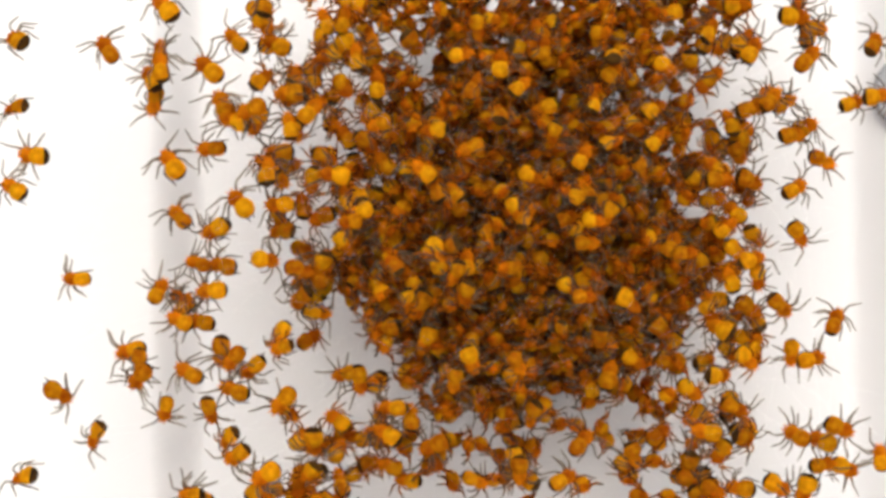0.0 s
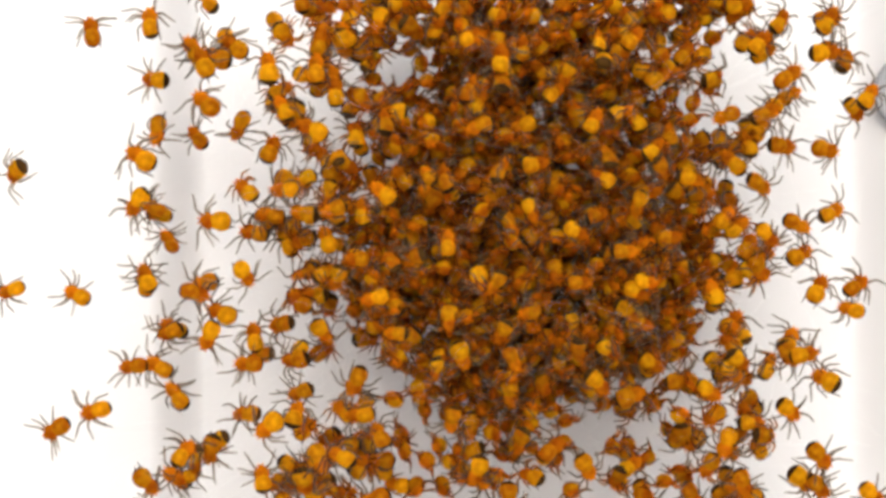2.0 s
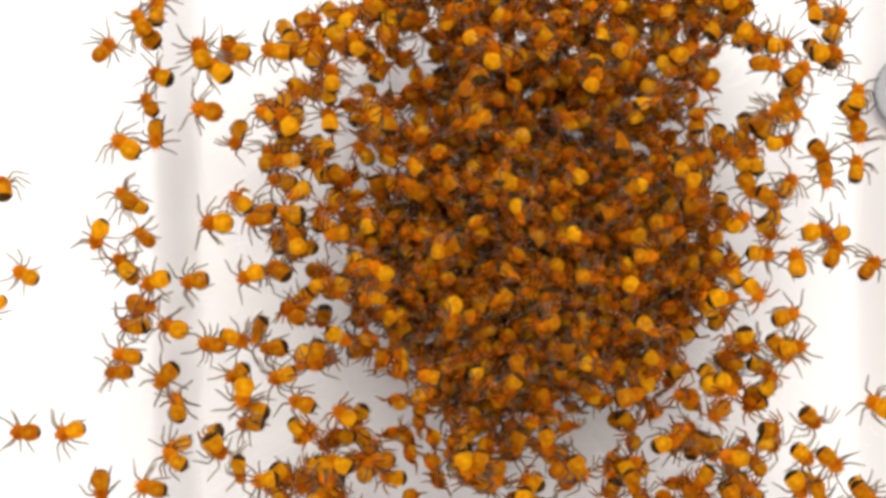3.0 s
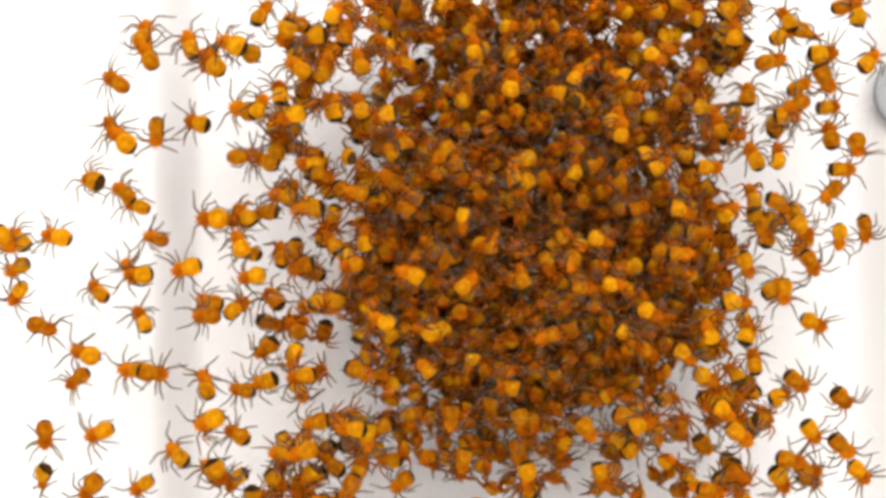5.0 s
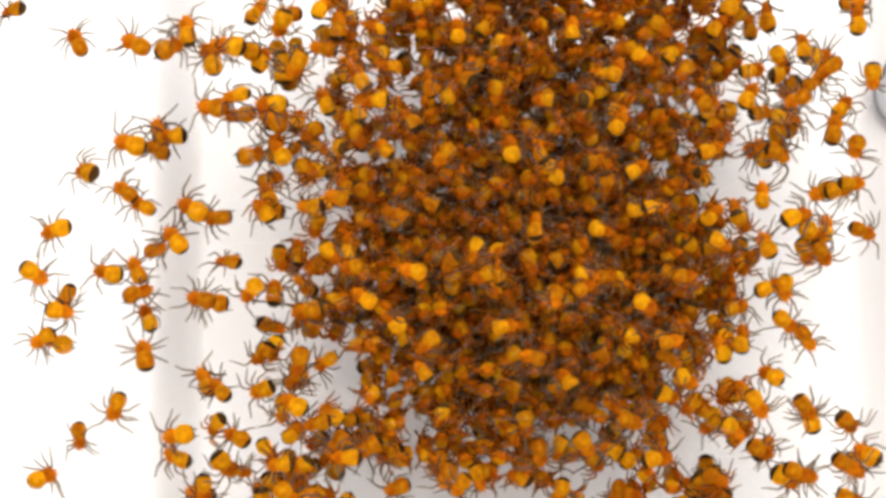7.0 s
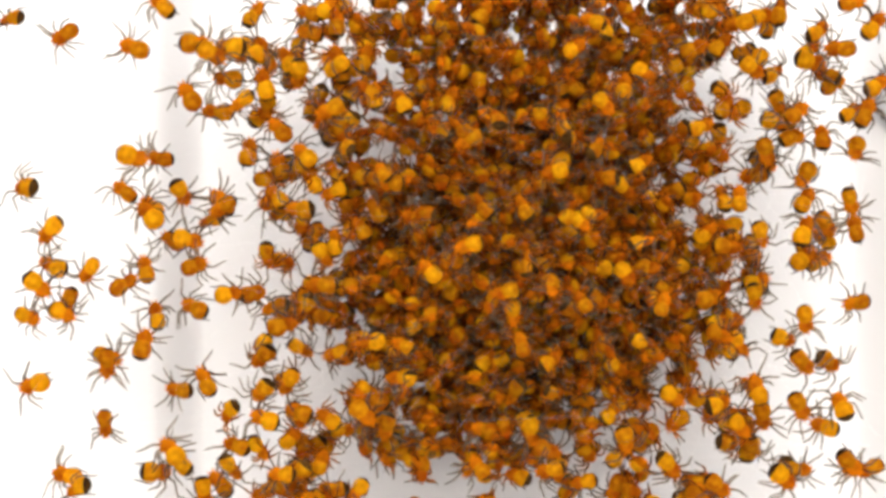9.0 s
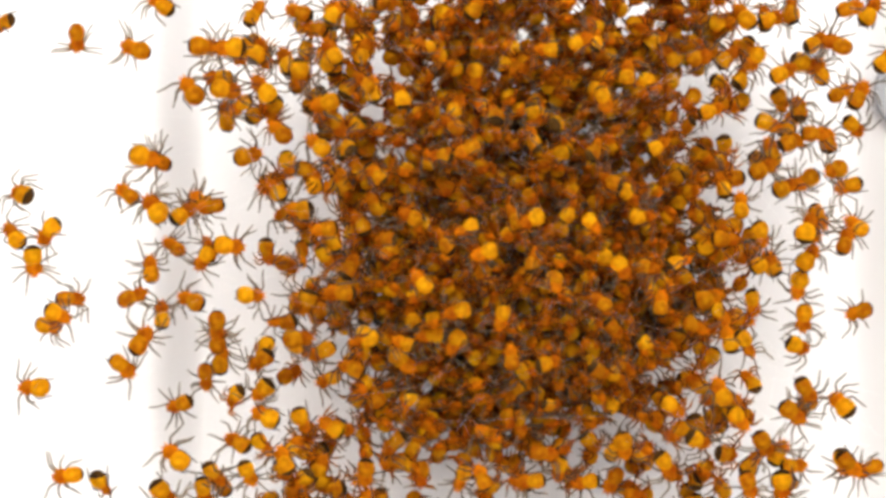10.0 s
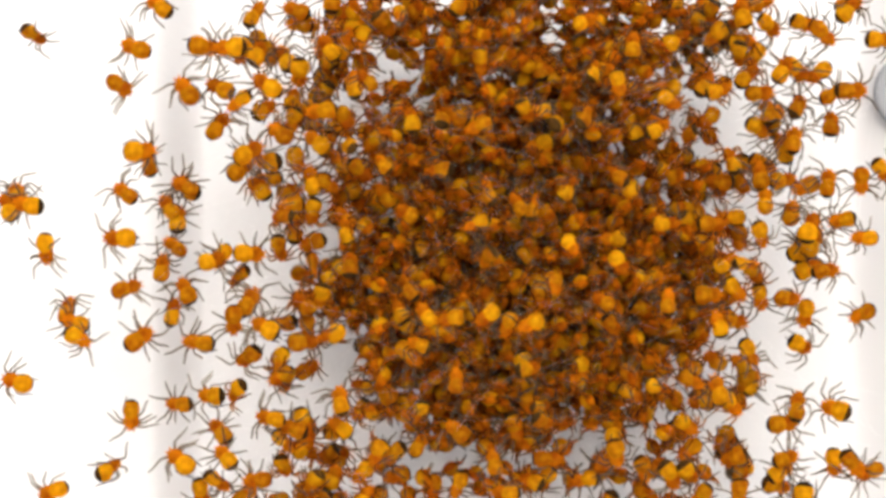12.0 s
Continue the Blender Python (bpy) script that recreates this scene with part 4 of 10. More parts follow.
    crawl(loose, 0.1, [(0, -10.34, -13.27, 50), (0.5, -10.15, -13.50, 50), (1, -9.67, -13.12, 50), (1.5, -10.23, -12.79, 50), (2, -10.01, -12.74, 97), (2.5, -10.10, -13.07, 143), (3, -9.82, -12.79, 190), (3.2, -10.39, -12.69, 190), (4.8, -9.09, -11.26, 190), (5, -8.88, -11.23, 190), (5.5, -9.77, -11.25, 195), (6, -9.19, -11.54, 200), (6.5, -9.34, -11.73, 195), (7.2, -8.91, -12.05, 188), (8.8, -9.10, -13.03, 182), (9, -8.88, -12.48, 180), (9.5, -9.05, -13.60, 237), (10, -10.77, -12.40, 293), (10.5, -10.29, -12.48, 350), (11, -9.91, -12.55, 397), (11.5, -10.25, -12.40, 443), (12, -12.01, -11.54, 490)])
    crawl(loose, -0.6, [(0, -22.97, -12.56, 190), (0.5, -27.46, -12.56, 192), (1, -31.05, -12.56, 194), (3.2, -31.05, -12.56, 204), (4.8, -22.16, -12.50, 246), (5.5, -21.80, -12.76, 254), (6, -21.82, -12.87, 260), (6.5, -23.04, -13.19, 255), (7, -25.12, -13.56, 250), (7.2, -25.86, -13.56, 248), (8.8, -20.02, -14.05, 212), (9, -20.02, -13.18, 200), (9.5, -19.13, -13.04, 247), (10, -18.75, -12.85, 293), (10.5, -18.71, -12.87, 340), (11, -18.80, -12.47, 357), (11.5, -18.56, -12.09, 373), (12, -18.46, -12.09, 390)])
    crawl(loose, 3.0, [(0, -17.70, -5.77, 195), (0.5, -18.13, -6.39, 195), (1, -18.17, -7.03, 195), (1.5, -18.56, -8.05, 195), (2, -19.69, -9.18, 195), (2.5, -21.01, -10.46, 196), (3.2, -21.15, -10.35, 196), (4.8, -19.51, -10.41, 199), (5.5, -19.49, -11.10, 212), (6, -20.01, -12.79, 225), (6.5, -21.19, -12.78, 302), (7, -22.73, -12.95, 380), (7.2, -22.59, -12.98, 414), (8, -21.95, -12.92, 465), (8.8, -21.31, -12.86, 516), (10.5, -21.29, -12.86, 550), (11, -22.19, -12.72, 553), (11.5, -21.95, -13.94, 557), (12, -22.09, -13.75, 560)])
    crawl(loose, -1.4, [(0, -8.77, -8.30, 230), (1, -6.99, -9.53, 277), (1.5, -6.30, -10.15, 300), (2, -6.76, -11.48, 294), (2.5, -6.62, -12.05, 288), (3, -6.41, -12.17, 282), (3.2, -6.38, -12.04, 280), (4.8, -8.19, -11.32, 220), (5, -7.68, -11.08, 200), (5.5, -7.75, -12.62, 260), (6, -7.84, -12.93, 320), (6.5, -7.80, -12.85, 320), (7, -8.51, -13.47, 320), (7.2, -8.51, -14.33, 320), (8.8, -4.96, -9.76, 320), (10.5, -1.86, -5.75, 320), (12, -1.86, -5.75, 320)])
    crawl(loose, -0.2, [(0, -1.80, -9.31, 90), (0.5, -1.38, -9.03, 90), (1, -1.48, -9.84, 90), (1.5, -1.68, -10.42, 90), (2, -3.52, -10.31, 113), (3, -7.77, -8.55, 160), (3.2, -7.85, -8.66, 168), (4.8, -7.31, -9.55, 192), (5, -7.02, -9.60, 193), (5.5, -7.35, -9.60, 197), (6, -6.99, -9.79, 200), (7.2, -6.91, -9.53, 192), (8.8, -7.34, -8.53, 168), (9, -7.92, -9.01, 160), (11, -2.15, -4.18, 160), (12, -2.15, -4.18, 160)])
    crawl(loose, -1.4, [(0, -3.07, -10.17, 150), (0.5, -3.35, -10.36, 150), (1, -3.45, -10.40, 150), (1.5, -4.60, -10.77, 150), (2, -5.58, -11.39, 152), (2.5, -5.67, -12.06, 154), (3.2, -5.75, -11.54, 156), (5, -5.01, -9.88, 175), (6, -5.37, -10.16, 180), (6.5, -5.20, -11.49, 180), (7.2, -5.30, -11.38, 180), (8.8, -2.69, -7.67, 180), (10.5, -0.42, -4.43, 180), (12, -0.42, -4.43, 180)])
    crawl(loose, 1.0, [(0, -0.48, -10.96, 200), (0.5, -1.35, -10.86, 200), (1, -1.40, -11.24, 200), (1.5, -2.33, -12.42, 200), (2, -3.76, -13.96, 203), (2.5, -3.76, -15.72, 206), (3.2, -3.76, -15.72, 210), (4.8, -5.21, -13.36, 240), (5, -5.21, -13.36, 242), (6, -4.54, -13.21, 250), (6.5, -4.44, -13.27, 239), (7, -5.84, -10.86, 228), (7.2, -5.87, -10.72, 224), (8.8, -3.80, -8.51, 146), (9.5, -3.91, -8.16, 135), (10.5, -3.91, -8.16, 120), (11, -3.67, -8.45, 120), (12, -3.21, -7.93, 120)])
    crawl(loose, -1.0, [(0, 1.52, -6.07, 290), (1, 1.19, -5.69, 290), (1.5, 1.12, -5.86, 290), (2, 1.00, -5.83, 289), (2.5, 1.00, -8.40, 288), (3, 1.22, -11.81, 286), (3.2, 1.58, -11.74, 286), (4.8, -3.98, -9.49, 274), (5, -4.18, -10.30, 273), (5.5, -4.93, -12.00, 272), (6, -6.01, -12.98, 270), (6.5, -7.10, -10.74, 210), (7, -8.18, -8.49, 150), (7.2, -8.05, -8.47, 152), (8.8, -9.79, -9.38, 158), (9.5, -9.63, -9.11, 157), (10, -9.73, -9.16, 153), (10.5, -9.57, -9.11, 150), (11, -9.62, -8.35, 150), (12, -9.73, -4.31, 150)])
    crawl(packed, -3.2, [(0, -0.20, 7.12, 60), (0.5, -1.19, 8.80, 60), (1, -0.60, 9.72, 60), (1.5, -0.12, 11.87, 60), (2.5, -0.46, 11.86, 73), (3, 0.28, 12.32, 79), (3.2, 0.37, 12.37, 82), (4.8, -2.93, 11.25, 148), (5, -3.07, 11.16, 152), (5.5, -2.88, 11.11, 161), (6, -3.16, 11.72, 170), (6.5, -3.91, 11.53, 170), (7, -3.67, 11.95, 170), (7.2, -3.44, 12.37, 170), (8.8, 1.56, 11.83, 170), (9, 1.67, 11.90, 170), (9.5, 0.98, 11.39, 170), (10, -0.98, 11.02, 170), (10.5, -1.94, 10.51, 170), (11, -2.79, 8.83, 170), (11.5, -2.99, 7.50, 170), (12, -2.79, 6.23, 170)])
    crawl(packed, -3.2, [(0, 5.39, 10.84, 80), (0.5, 5.53, 10.23, 80), (1, 5.58, 11.02, 80), (1.5, 4.89, 10.27, 80), (2, 4.23, 10.84, 86), (2.5, 4.56, 10.84, 92), (3, 2.44, 11.17, 98), (3.2, 1.57, 11.89, 100), (4.8, -1.95, 10.09, 160), (6, -2.86, 9.75, 180), (7, -2.88, 9.77, 172), (7.2, -3.30, 9.95, 170), (8.8, -3.93, 8.54, 140), (9.5, -4.42, 8.65, 136), (10.5, -4.22, 9.14, 130), (11, -4.56, 9.07, 130), (11.5, -4.47, 9.11, 130), (12, -4.14, 9.08, 130)])
    crawl(loose, -0.7, [(0, -3.61, 9.03, 90), (0.5, -3.95, 9.27, 90), (1, -4.14, 8.80, 90), (1.5, -4.95, 9.09, 90), (2, -5.90, 8.65, 92), (2.5, -6.34, 9.19, 94), (3.2, -5.93, 9.42, 96), (4.8, -4.66, 7.94, 114), (5, -4.56, 7.89, 115), (5.5, -5.14, 8.89, 118), (6, -5.09, 9.35, 120), (6.5, -4.75, 9.32, 120), (7, -4.61, 9.51, 120), (7.2, -4.60, 9.37, 120), (9, -5.71, 10.46, 120), (10, -6.09, 10.89, 120), (10.5, -6.02, 10.90, 120), (11.5, -5.94, 10.65, 120), (12, -6.28, 11.08, 120)])
    crawl(packed, -4.2, [(0, -0.44, 6.31, 180), (0.5, -1.50, 8.01, 180), (1, -1.43, 8.99, 180), (1.5, -1.93, 8.61, 180), (2, -2.58, 7.28, 181), (2.5, -3.30, 7.40, 182), (3.2, -3.70, 6.96, 184), (4.8, -3.14, 6.97, 196), (5, -3.13, 7.10, 197), (5.5, -3.55, 7.65, 198), (6, -3.58, 7.56, 200), (6.5, -3.60, 7.84, 192), (7.2, -3.51, 7.88, 180), (8.8, -2.15, 7.95, 120), (9, -2.21, 7.84, 118), (9.5, -2.31, 8.16, 112), (10, -2.26, 8.16, 106), (10.5, -2.23, 8.01, 100), (11, -2.03, 7.79, 100), (11.5, -2.38, 6.91, 100), (12, -1.71, 6.87, 100)])
    crawl(loose, 2.5, [(0, -3.96, 11.49, 98), (0.5, -3.86, 11.44, 98), (1, -3.91, 12.12, 98), (2, -3.91, 11.98, 102), (2.5, -3.91, 12.61, 106), (3, -4.06, 13.59, 110), (3.2, -3.91, 13.44, 112), (4.8, -6.28, 11.27, 154), (5, -6.40, 11.34, 156), (5.5, -6.30, 11.20, 162), (7.2, -6.82, 11.31, 168), (8.8, -7.04, 11.73, 170), (9, -7.53, 12.16, 170), (9.5, -7.14, 12.47, 167), (11, -7.63, 12.61, 163), (11.5, -7.63, 12.71, 167), (12, -8.11, 12.64, 170)])
    crawl(packed, -4.6, [(0, 1.00, 10.33, 10), (1, 1.17, 10.81, 10), (1.5, 1.98, 10.68, 10), (2, 1.56, 11.21, 16), (2.5, 1.47, 11.25, 22), (3, 1.71, 11.36, 28), (3.2, 2.09, 11.18, 30), (4.8, 1.68, 10.66, 90), (5, 1.63, 10.78, 93), (6, 1.53, 10.83, 110), (6.5, 0.87, 11.34, 102), (7, 0.78, 11.62, 95), (7.2, 0.78, 11.85, 92), (8.8, 7.16, 10.72, 38), (9, 7.03, 10.70, 36), (9.5, 7.58, 11.02, 31), (10, 7.33, 11.07, 25), (10.5, 7.83, 11.73, 20), (11.5, 7.67, 11.85, 20), (12, 7.58, 12.08, 20)])
    crawl(packed, -6.4, [(0, 2.94, 7.00, 90), (0.5, 2.66, 7.32, 90), (1.5, 2.98, 7.70, 90), (2, 3.03, 8.67, 95), (2.5, 2.26, 8.54, 99), (3, 1.85, 9.12, 104), (3.2, 1.93, 9.37, 106), (5, 1.49, 8.95, 157), (5.5, 1.54, 9.22, 163), (7, 1.22, 8.85, 157), (7.2, 1.09, 8.67, 154), (8.8, 2.79, 6.85, 106), (9, 2.85, 6.73, 104), (9.5, 2.58, 7.36, 99), (10, 2.71, 7.00, 95), (10.5, 2.83, 7.55, 90), (11, 2.48, 7.68, 90), (11.5, 1.76, 7.91, 90), (12, -0.09, 6.79, 90)])
    crawl(packed, -6.7, [(0, 3.02, 9.68, 90), (0.5, 3.24, 10.27, 90), (1, 3.02, 9.73, 90), (1.5, 3.12, 9.88, 90), (2, 3.06, 9.96, 89), (2.5, 2.84, 10.23, 89), (3, 2.64, 10.10, 88), (3.2, 2.45, 10.32, 88), (4.8, 3.70, 8.69, 82), (5, 3.60, 8.65, 82), (5.5, 3.97, 8.56, 81), (6, 3.41, 8.12, 80), (6.5, 4.01, 6.22, 92), (7, 3.56, 5.27, 103), (7.2, 3.43, 5.28, 108), (8, 4.69, 4.71, 150), (8.8, 5.95, 4.15, 192), (9, 5.77, 4.05, 195), (9.5, 4.36, 2.62, 204), (10, 4.57, 1.54, 212), (10.5, 3.71, 0.91, 220), (11, 2.79, -0.31, 220), (11.5, 1.67, -1.71, 220), (12, 2.25, -3.47, 220)])
    crawl(packed, -4.5, [(0, 5.93, 6.21, 250), (0.5, 5.98, 8.14, 250), (1, 6.58, 9.61, 250), (1.5, 6.85, 9.28, 250), (2, 6.62, 9.33, 244), (2.5, 6.22, 10.29, 238), (3, 5.39, 11.26, 232), (3.2, 6.13, 12.55, 230), (4.8, 6.19, 8.38, 170), (5, 6.07, 8.32, 167), (5.5, 6.21, 8.18, 158), (6, 5.58, 8.29, 150), (6.5, 5.47, 7.86, 162), (7, 5.43, 7.91, 175), (7.2, 5.30, 7.94, 180), (8, 5.25, 7.51, 225), (8.8, 5.20, 7.07, 270), (9.5, 5.13, 7.09, 282), (10.5, 4.53, 7.24, 300), (11, 4.46, 7.22, 300), (11.5, 4.55, 7.13, 300), (12, 4.37, 7.40, 300)])
    crawl(packed, -4.6, [(0, 9.02, 10.21, 90), (0.5, 8.98, 9.85, 90), (1, 8.82, 9.97, 90), (1.5, 8.73, 9.63, 90), (2, 8.50, 10.02, 85), (2.5, 8.33, 9.98, 81), (3.2, 7.94, 9.91, 74), (4.8, 7.07, 7.84, 26), (5.5, 7.35, 7.99, 17), (6, 7.08, 8.13, 10), (6.5, 7.21, 8.09, 12), (7.2, 7.65, 7.88, 16), (8.8, 7.17, 6.71, 34), (9, 6.63, 5.94, 35), (9.5, 6.03, 5.61, 36), (10, 6.02, 6.66, 38), (10.5, 6.18, 7.23, 40), (11, 6.16, 7.58, 40), (11.5, 6.25, 7.12, 40), (12, 6.02, 6.66, 40)])
    crawl(packed, -5.5, [(0, -9.49, 12.89, 90), (1, -6.31, 9.77, 92), (1.5, -4.56, 7.96, 93), (2, -3.11, 6.67, 94), (2.5, -2.95, 6.60, 95), (3.2, -2.90, 6.73, 96), (5, -2.12, 5.63, 115), (6, -1.90, 6.13, 120), (6.5, -2.01, 6.29, 125), (7, -1.73, 6.74, 130), (7.2, -1.87, 6.42, 132), (8.8, 0.04, 6.20, 168), (9, -0.09, 6.20, 169), (9.5, -0.27, 5.70, 173), (10, -0.09, 4.87, 176), (10.5, 0.18, 4.49, 180), (11.5, 0.04, 4.10, 180), (12, -0.18, 4.10, 180)])
    crawl(packed, -6.4, [(0, 1.48, 5.28, 200), (0.5, 1.40, 4.97, 200), (1, 1.58, 4.92, 200), (2, 1.90, 6.41, 202), (2.5, 1.72, 6.69, 204), (3, 1.90, 6.73, 205), (3.2, 1.72, 6.41, 206), (4.8, -0.06, 5.02, 224), (5, 0.06, 5.05, 225), (5.5, -0.04, 5.20, 228), (6, 0.18, 4.90, 230), (6.5, 0.36, 4.92, 228), (7.2, 0.04, 4.92, 224), (8.8, 1.43, 5.74, 206), (9.5, 1.27, 5.38, 204), (10, 1.31, 5.20, 202), (10.5, 1.36, 5.63, 200), (11.5, 1.63, 5.92, 200), (12, 1.90, 6.41, 200)])
    crawl(packed, -6.3, [(0, 1.68, 8.46, 70), (0.5, 1.81, 10.25, 70), (1, 1.87, 10.39, 70), (1.5, 1.80, 8.89, 70), (2, 1.49, 8.37, 71), (2.5, 1.04, 8.64, 72), (3.2, 1.45, 8.43, 74), (4.8, 0.61, 4.65, 86), (5, 0.75, 4.71, 87), (5.5, 1.27, 4.21, 88), (6, 1.36, 5.94, 90), (6.5, 0.09, 6.74, 95), (7, -0.63, 8.64, 100), (7.2, -0.82, 7.69, 102), (8.8, 0.87, 6.28, 138), (9, 0.99, 6.35, 139), (9.5, 0.68, 6.65, 143), (10, 0.54, 6.56, 146), (10.5, 0.18, 6.97, 150), (11, 0.09, 7.42, 150), (11.5, 0.14, 7.28, 150), (12, 0.64, 7.04, 150)])
    crawl(packed, -6.2, [(0, 6.73, 2.78, 150), (0.5, 7.50, 4.14, 150), (1, 9.24, 3.94, 150), (1.5, 8.75, 3.58, 150), (2.5, 7.74, 3.80, 141), (3, 6.93, 3.89, 136), (3.2, 6.95, 3.77, 134), (4.8, 6.91, 4.36, 86), (5, 6.83, 4.25, 83), (5.5, 6.43, 4.80, 77), (6, 5.79, 4.91, 70), (6.5, 5.78, 4.21, 69), (7.2, 6.10, 3.96, 68), (8.8, 7.35, 2.01, 62), (9, 6.52, 1.95, 62), (9.5, 6.65, 2.04, 61), (10, 6.56, 2.04, 61), (10.5, 6.39, 3.13, 60), (11, 6.34, 3.12, 60), (11.5, 6.29, 3.35, 60), (12, 6.47, 3.21, 60)])
    crawl(packed, -7.5, [(0, 4.41, 1.65, 60), (0.5, 3.84, 2.45, 60), (1, 3.40, 2.73, 60), (1.5, 3.10, 3.97, 60), (2, 3.04, 4.07, 63), (2.5, 2.77, 3.94, 66), (3, 3.15, 3.96, 69), (4.8, 3.78, 3.76, 100), (5, 3.73, 3.88, 102), (5.5, 4.20, 3.67, 106), (6, 4.41, 3.88, 110), (6.5, 5.29, 4.79, 110), (7, 5.05, 5.14, 110), (8.8, 6.19, 6.25, 110), (9, 6.25, 6.51, 110), (9.5, 5.80, 6.21, 110), (10, 4.74, 5.77, 110), (10.5, 4.26, 5.29, 110), (11, 4.20, 5.05, 110), (11.5, 3.49, 3.80, 110), (12, 2.42, 3.00, 110)])
    crawl(packed, -5.6, [(0, -0.23, 3.19, 100), (0.5, -0.04, 3.82, 100), (1, -0.04, 3.46, 100), (1.5, -0.27, 4.04, 100), (2, 0.18, 3.73, 103), (2.5, 0.08, 3.82, 106), (3.2, 0.48, 3.60, 110), (4.8, -1.59, 2.87, 140), (5.5, -1.18, 2.96, 146), (6, -1.01, 3.15, 150), (7, -0.73, 2.56, 145), (7.2, -0.73, 2.56, 144), (8.8, 2.08, 2.17, 126), (9, 2.17, 2.28, 125), (9.5, 0.69, 1.75, 124), (10, 0.14, 0.41, 122), (10.5, 0.03, 0.33, 120), (11, -1.18, 0.00, 120), (11.5, -1.96, -1.41, 120), (12, -1.73, -2.00, 120)])
    crawl(packed, -5.3, [(0, 0.03, -0.78, 20), (0.5, 2.19, 0.37, 20), (1, 3.90, 1.88, 20), (1.5, 5.24, 3.84, 20), (2, 4.88, 4.52, 9), (2.5, 3.60, 4.02, -1), (3, 3.76, 3.49, -12), (3.2, 3.60, 3.30, -16), (4, 3.97, 3.26, -70), (4.8, 4.33, 3.23, -124), (5, 4.27, 3.34, -130), (5.5, 2.78, 2.83, -145), (6, 2.12, 2.41, -160), (6.5, 2.06, 0.34, -161), (7, 2.19, -1.42, -162), (7.2, 2.37, -2.33, -162), (9, 3.28, -2.30, -168), (9.5, 2.46, -3.16, -169), (10, 0.77, -3.33, -169), (10.5, 0.77, -3.40, -170), (11, 0.46, -3.83, -170), (11.5, 0.55, -3.70, -170), (12, 0.41, -3.70, -170)])
    crawl(packed, -5.3, [(0, 3.86, 2.11, 290), (1, 4.72, 1.69, 290), (1.5, 4.35, 1.52, 290), (2, 4.70, 2.05, 288), (2.5, 4.61, 2.10, 286), (3, 4.02, 2.05, 285), (3.2, 4.00, 2.18, 284), (4.8, 1.02, 1.57, 266), (5, 1.13, 1.50, 265), (5.5, 1.42, 0.96, 262), (6, 1.82, 0.78, 260), (6.5, 1.31, 0.16, 255), (7, 1.75, -0.06, 250), (7.2, 1.81, -0.18, 248), (8.8, 2.84, 1.98, 212), (9, 1.93, 1.55, 211), (9.5, 0.40, 1.03, 207), (10, 1.28, 1.05, 204), (10.5, 1.37, 1.07, 200), (11, 1.05, 1.60, 200), (11.5, 1.32, 1.32, 200), (12, 1.78, 1.28, 200)])
    crawl(packed, -5.8, [(0, 0.63, -1.25, 250), (0.5, 2.79, -0.77, 250), (1, 3.00, -0.77, 250), (1.5, 3.15, -1.01, 250), (2, 2.73, -1.73, 240), (2.5, 2.18, -2.18, 230), (3, 3.09, -2.50, 220), (3.2, 3.12, -2.62, 216), (4, 3.81, -2.47, 165), (4.8, 4.50, -2.32, 114), (5, 4.23, -1.50, 108), (5.5, 4.09, 0.32, 94), (6, 4.18, 0.68, 80), (6.5, 4.45, 0.59, 84), (7, 4.91, 1.18, 88), (7.2, 4.92, 1.05, 90), (8.8, 4.31, 2.01, 120), (9, 4.32, 2.14, 121), (9.5, 3.97, 2.00, 124), (10, 3.85, 1.68, 127), (10.5, 4.04, 1.96, 130), (11, 3.66, 2.36, 130), (11.5, 3.86, 2.15, 130), (12, 4.05, 2.33, 130)])
    crawl(packed, -2.8, [(0, -3.41, 6.77, 200), (0.5, -4.34, 6.26, 200), (1, -5.23, 4.90, 200), (1.5, -5.92, 3.69, 200), (2, -5.88, 2.15, 198), (2.5, -5.70, 2.15, 195), (3, -5.65, 0.84, 193), (3.2, -5.54, 0.92, 192), (4.8, -4.58, 2.93, 168), (5.5, -4.95, 3.17, 163), (6, -5.00, 3.08, 160), (6.5, -5.23, 3.17, 162), (7, -5.70, 2.80, 165), (7.2, -5.74, 2.80, 166), (8.8, -2.53, 3.92, 184), (9.5, -4.86, 1.45, 186), (10, -6.40, 1.07, 188), (10.5, -6.37, 1.25, 190), (11, -7.19, 1.96, 190), (11.5, -7.57, 2.27, 190), (12, -8.20, 2.42, 190)])
    crawl(packed, -6.4, [(0, -2.53, -0.86, 130), (1, -2.40, -0.63, 130), (1.5, -2.48, -0.56, 130), (2, -2.71, -0.68, 131), (2.5, -3.07, -0.45, 131), (3, -3.10, -1.93, 132), (3.2, -3.29, -1.56, 132), (4.8, -1.99, 1.99, 138), (5.5, -1.81, 1.90, 139), (6, -2.04, 1.80, 140), (6.5, -2.03, 1.76, 143), (7.2, -2.26, 1.67, 148), (8.8, -0.27, 2.85, 172), (9, -0.90, 1.83, 173), (9.5, -2.35, 0.18, 175), (10, -2.94, 0.50, 178), (10.5, -4.54, 1.50, 180), (11, -6.74, 1.16, 180), (11.5, -7.16, 1.45, 180), (12, -8.33, 1.69, 180)])
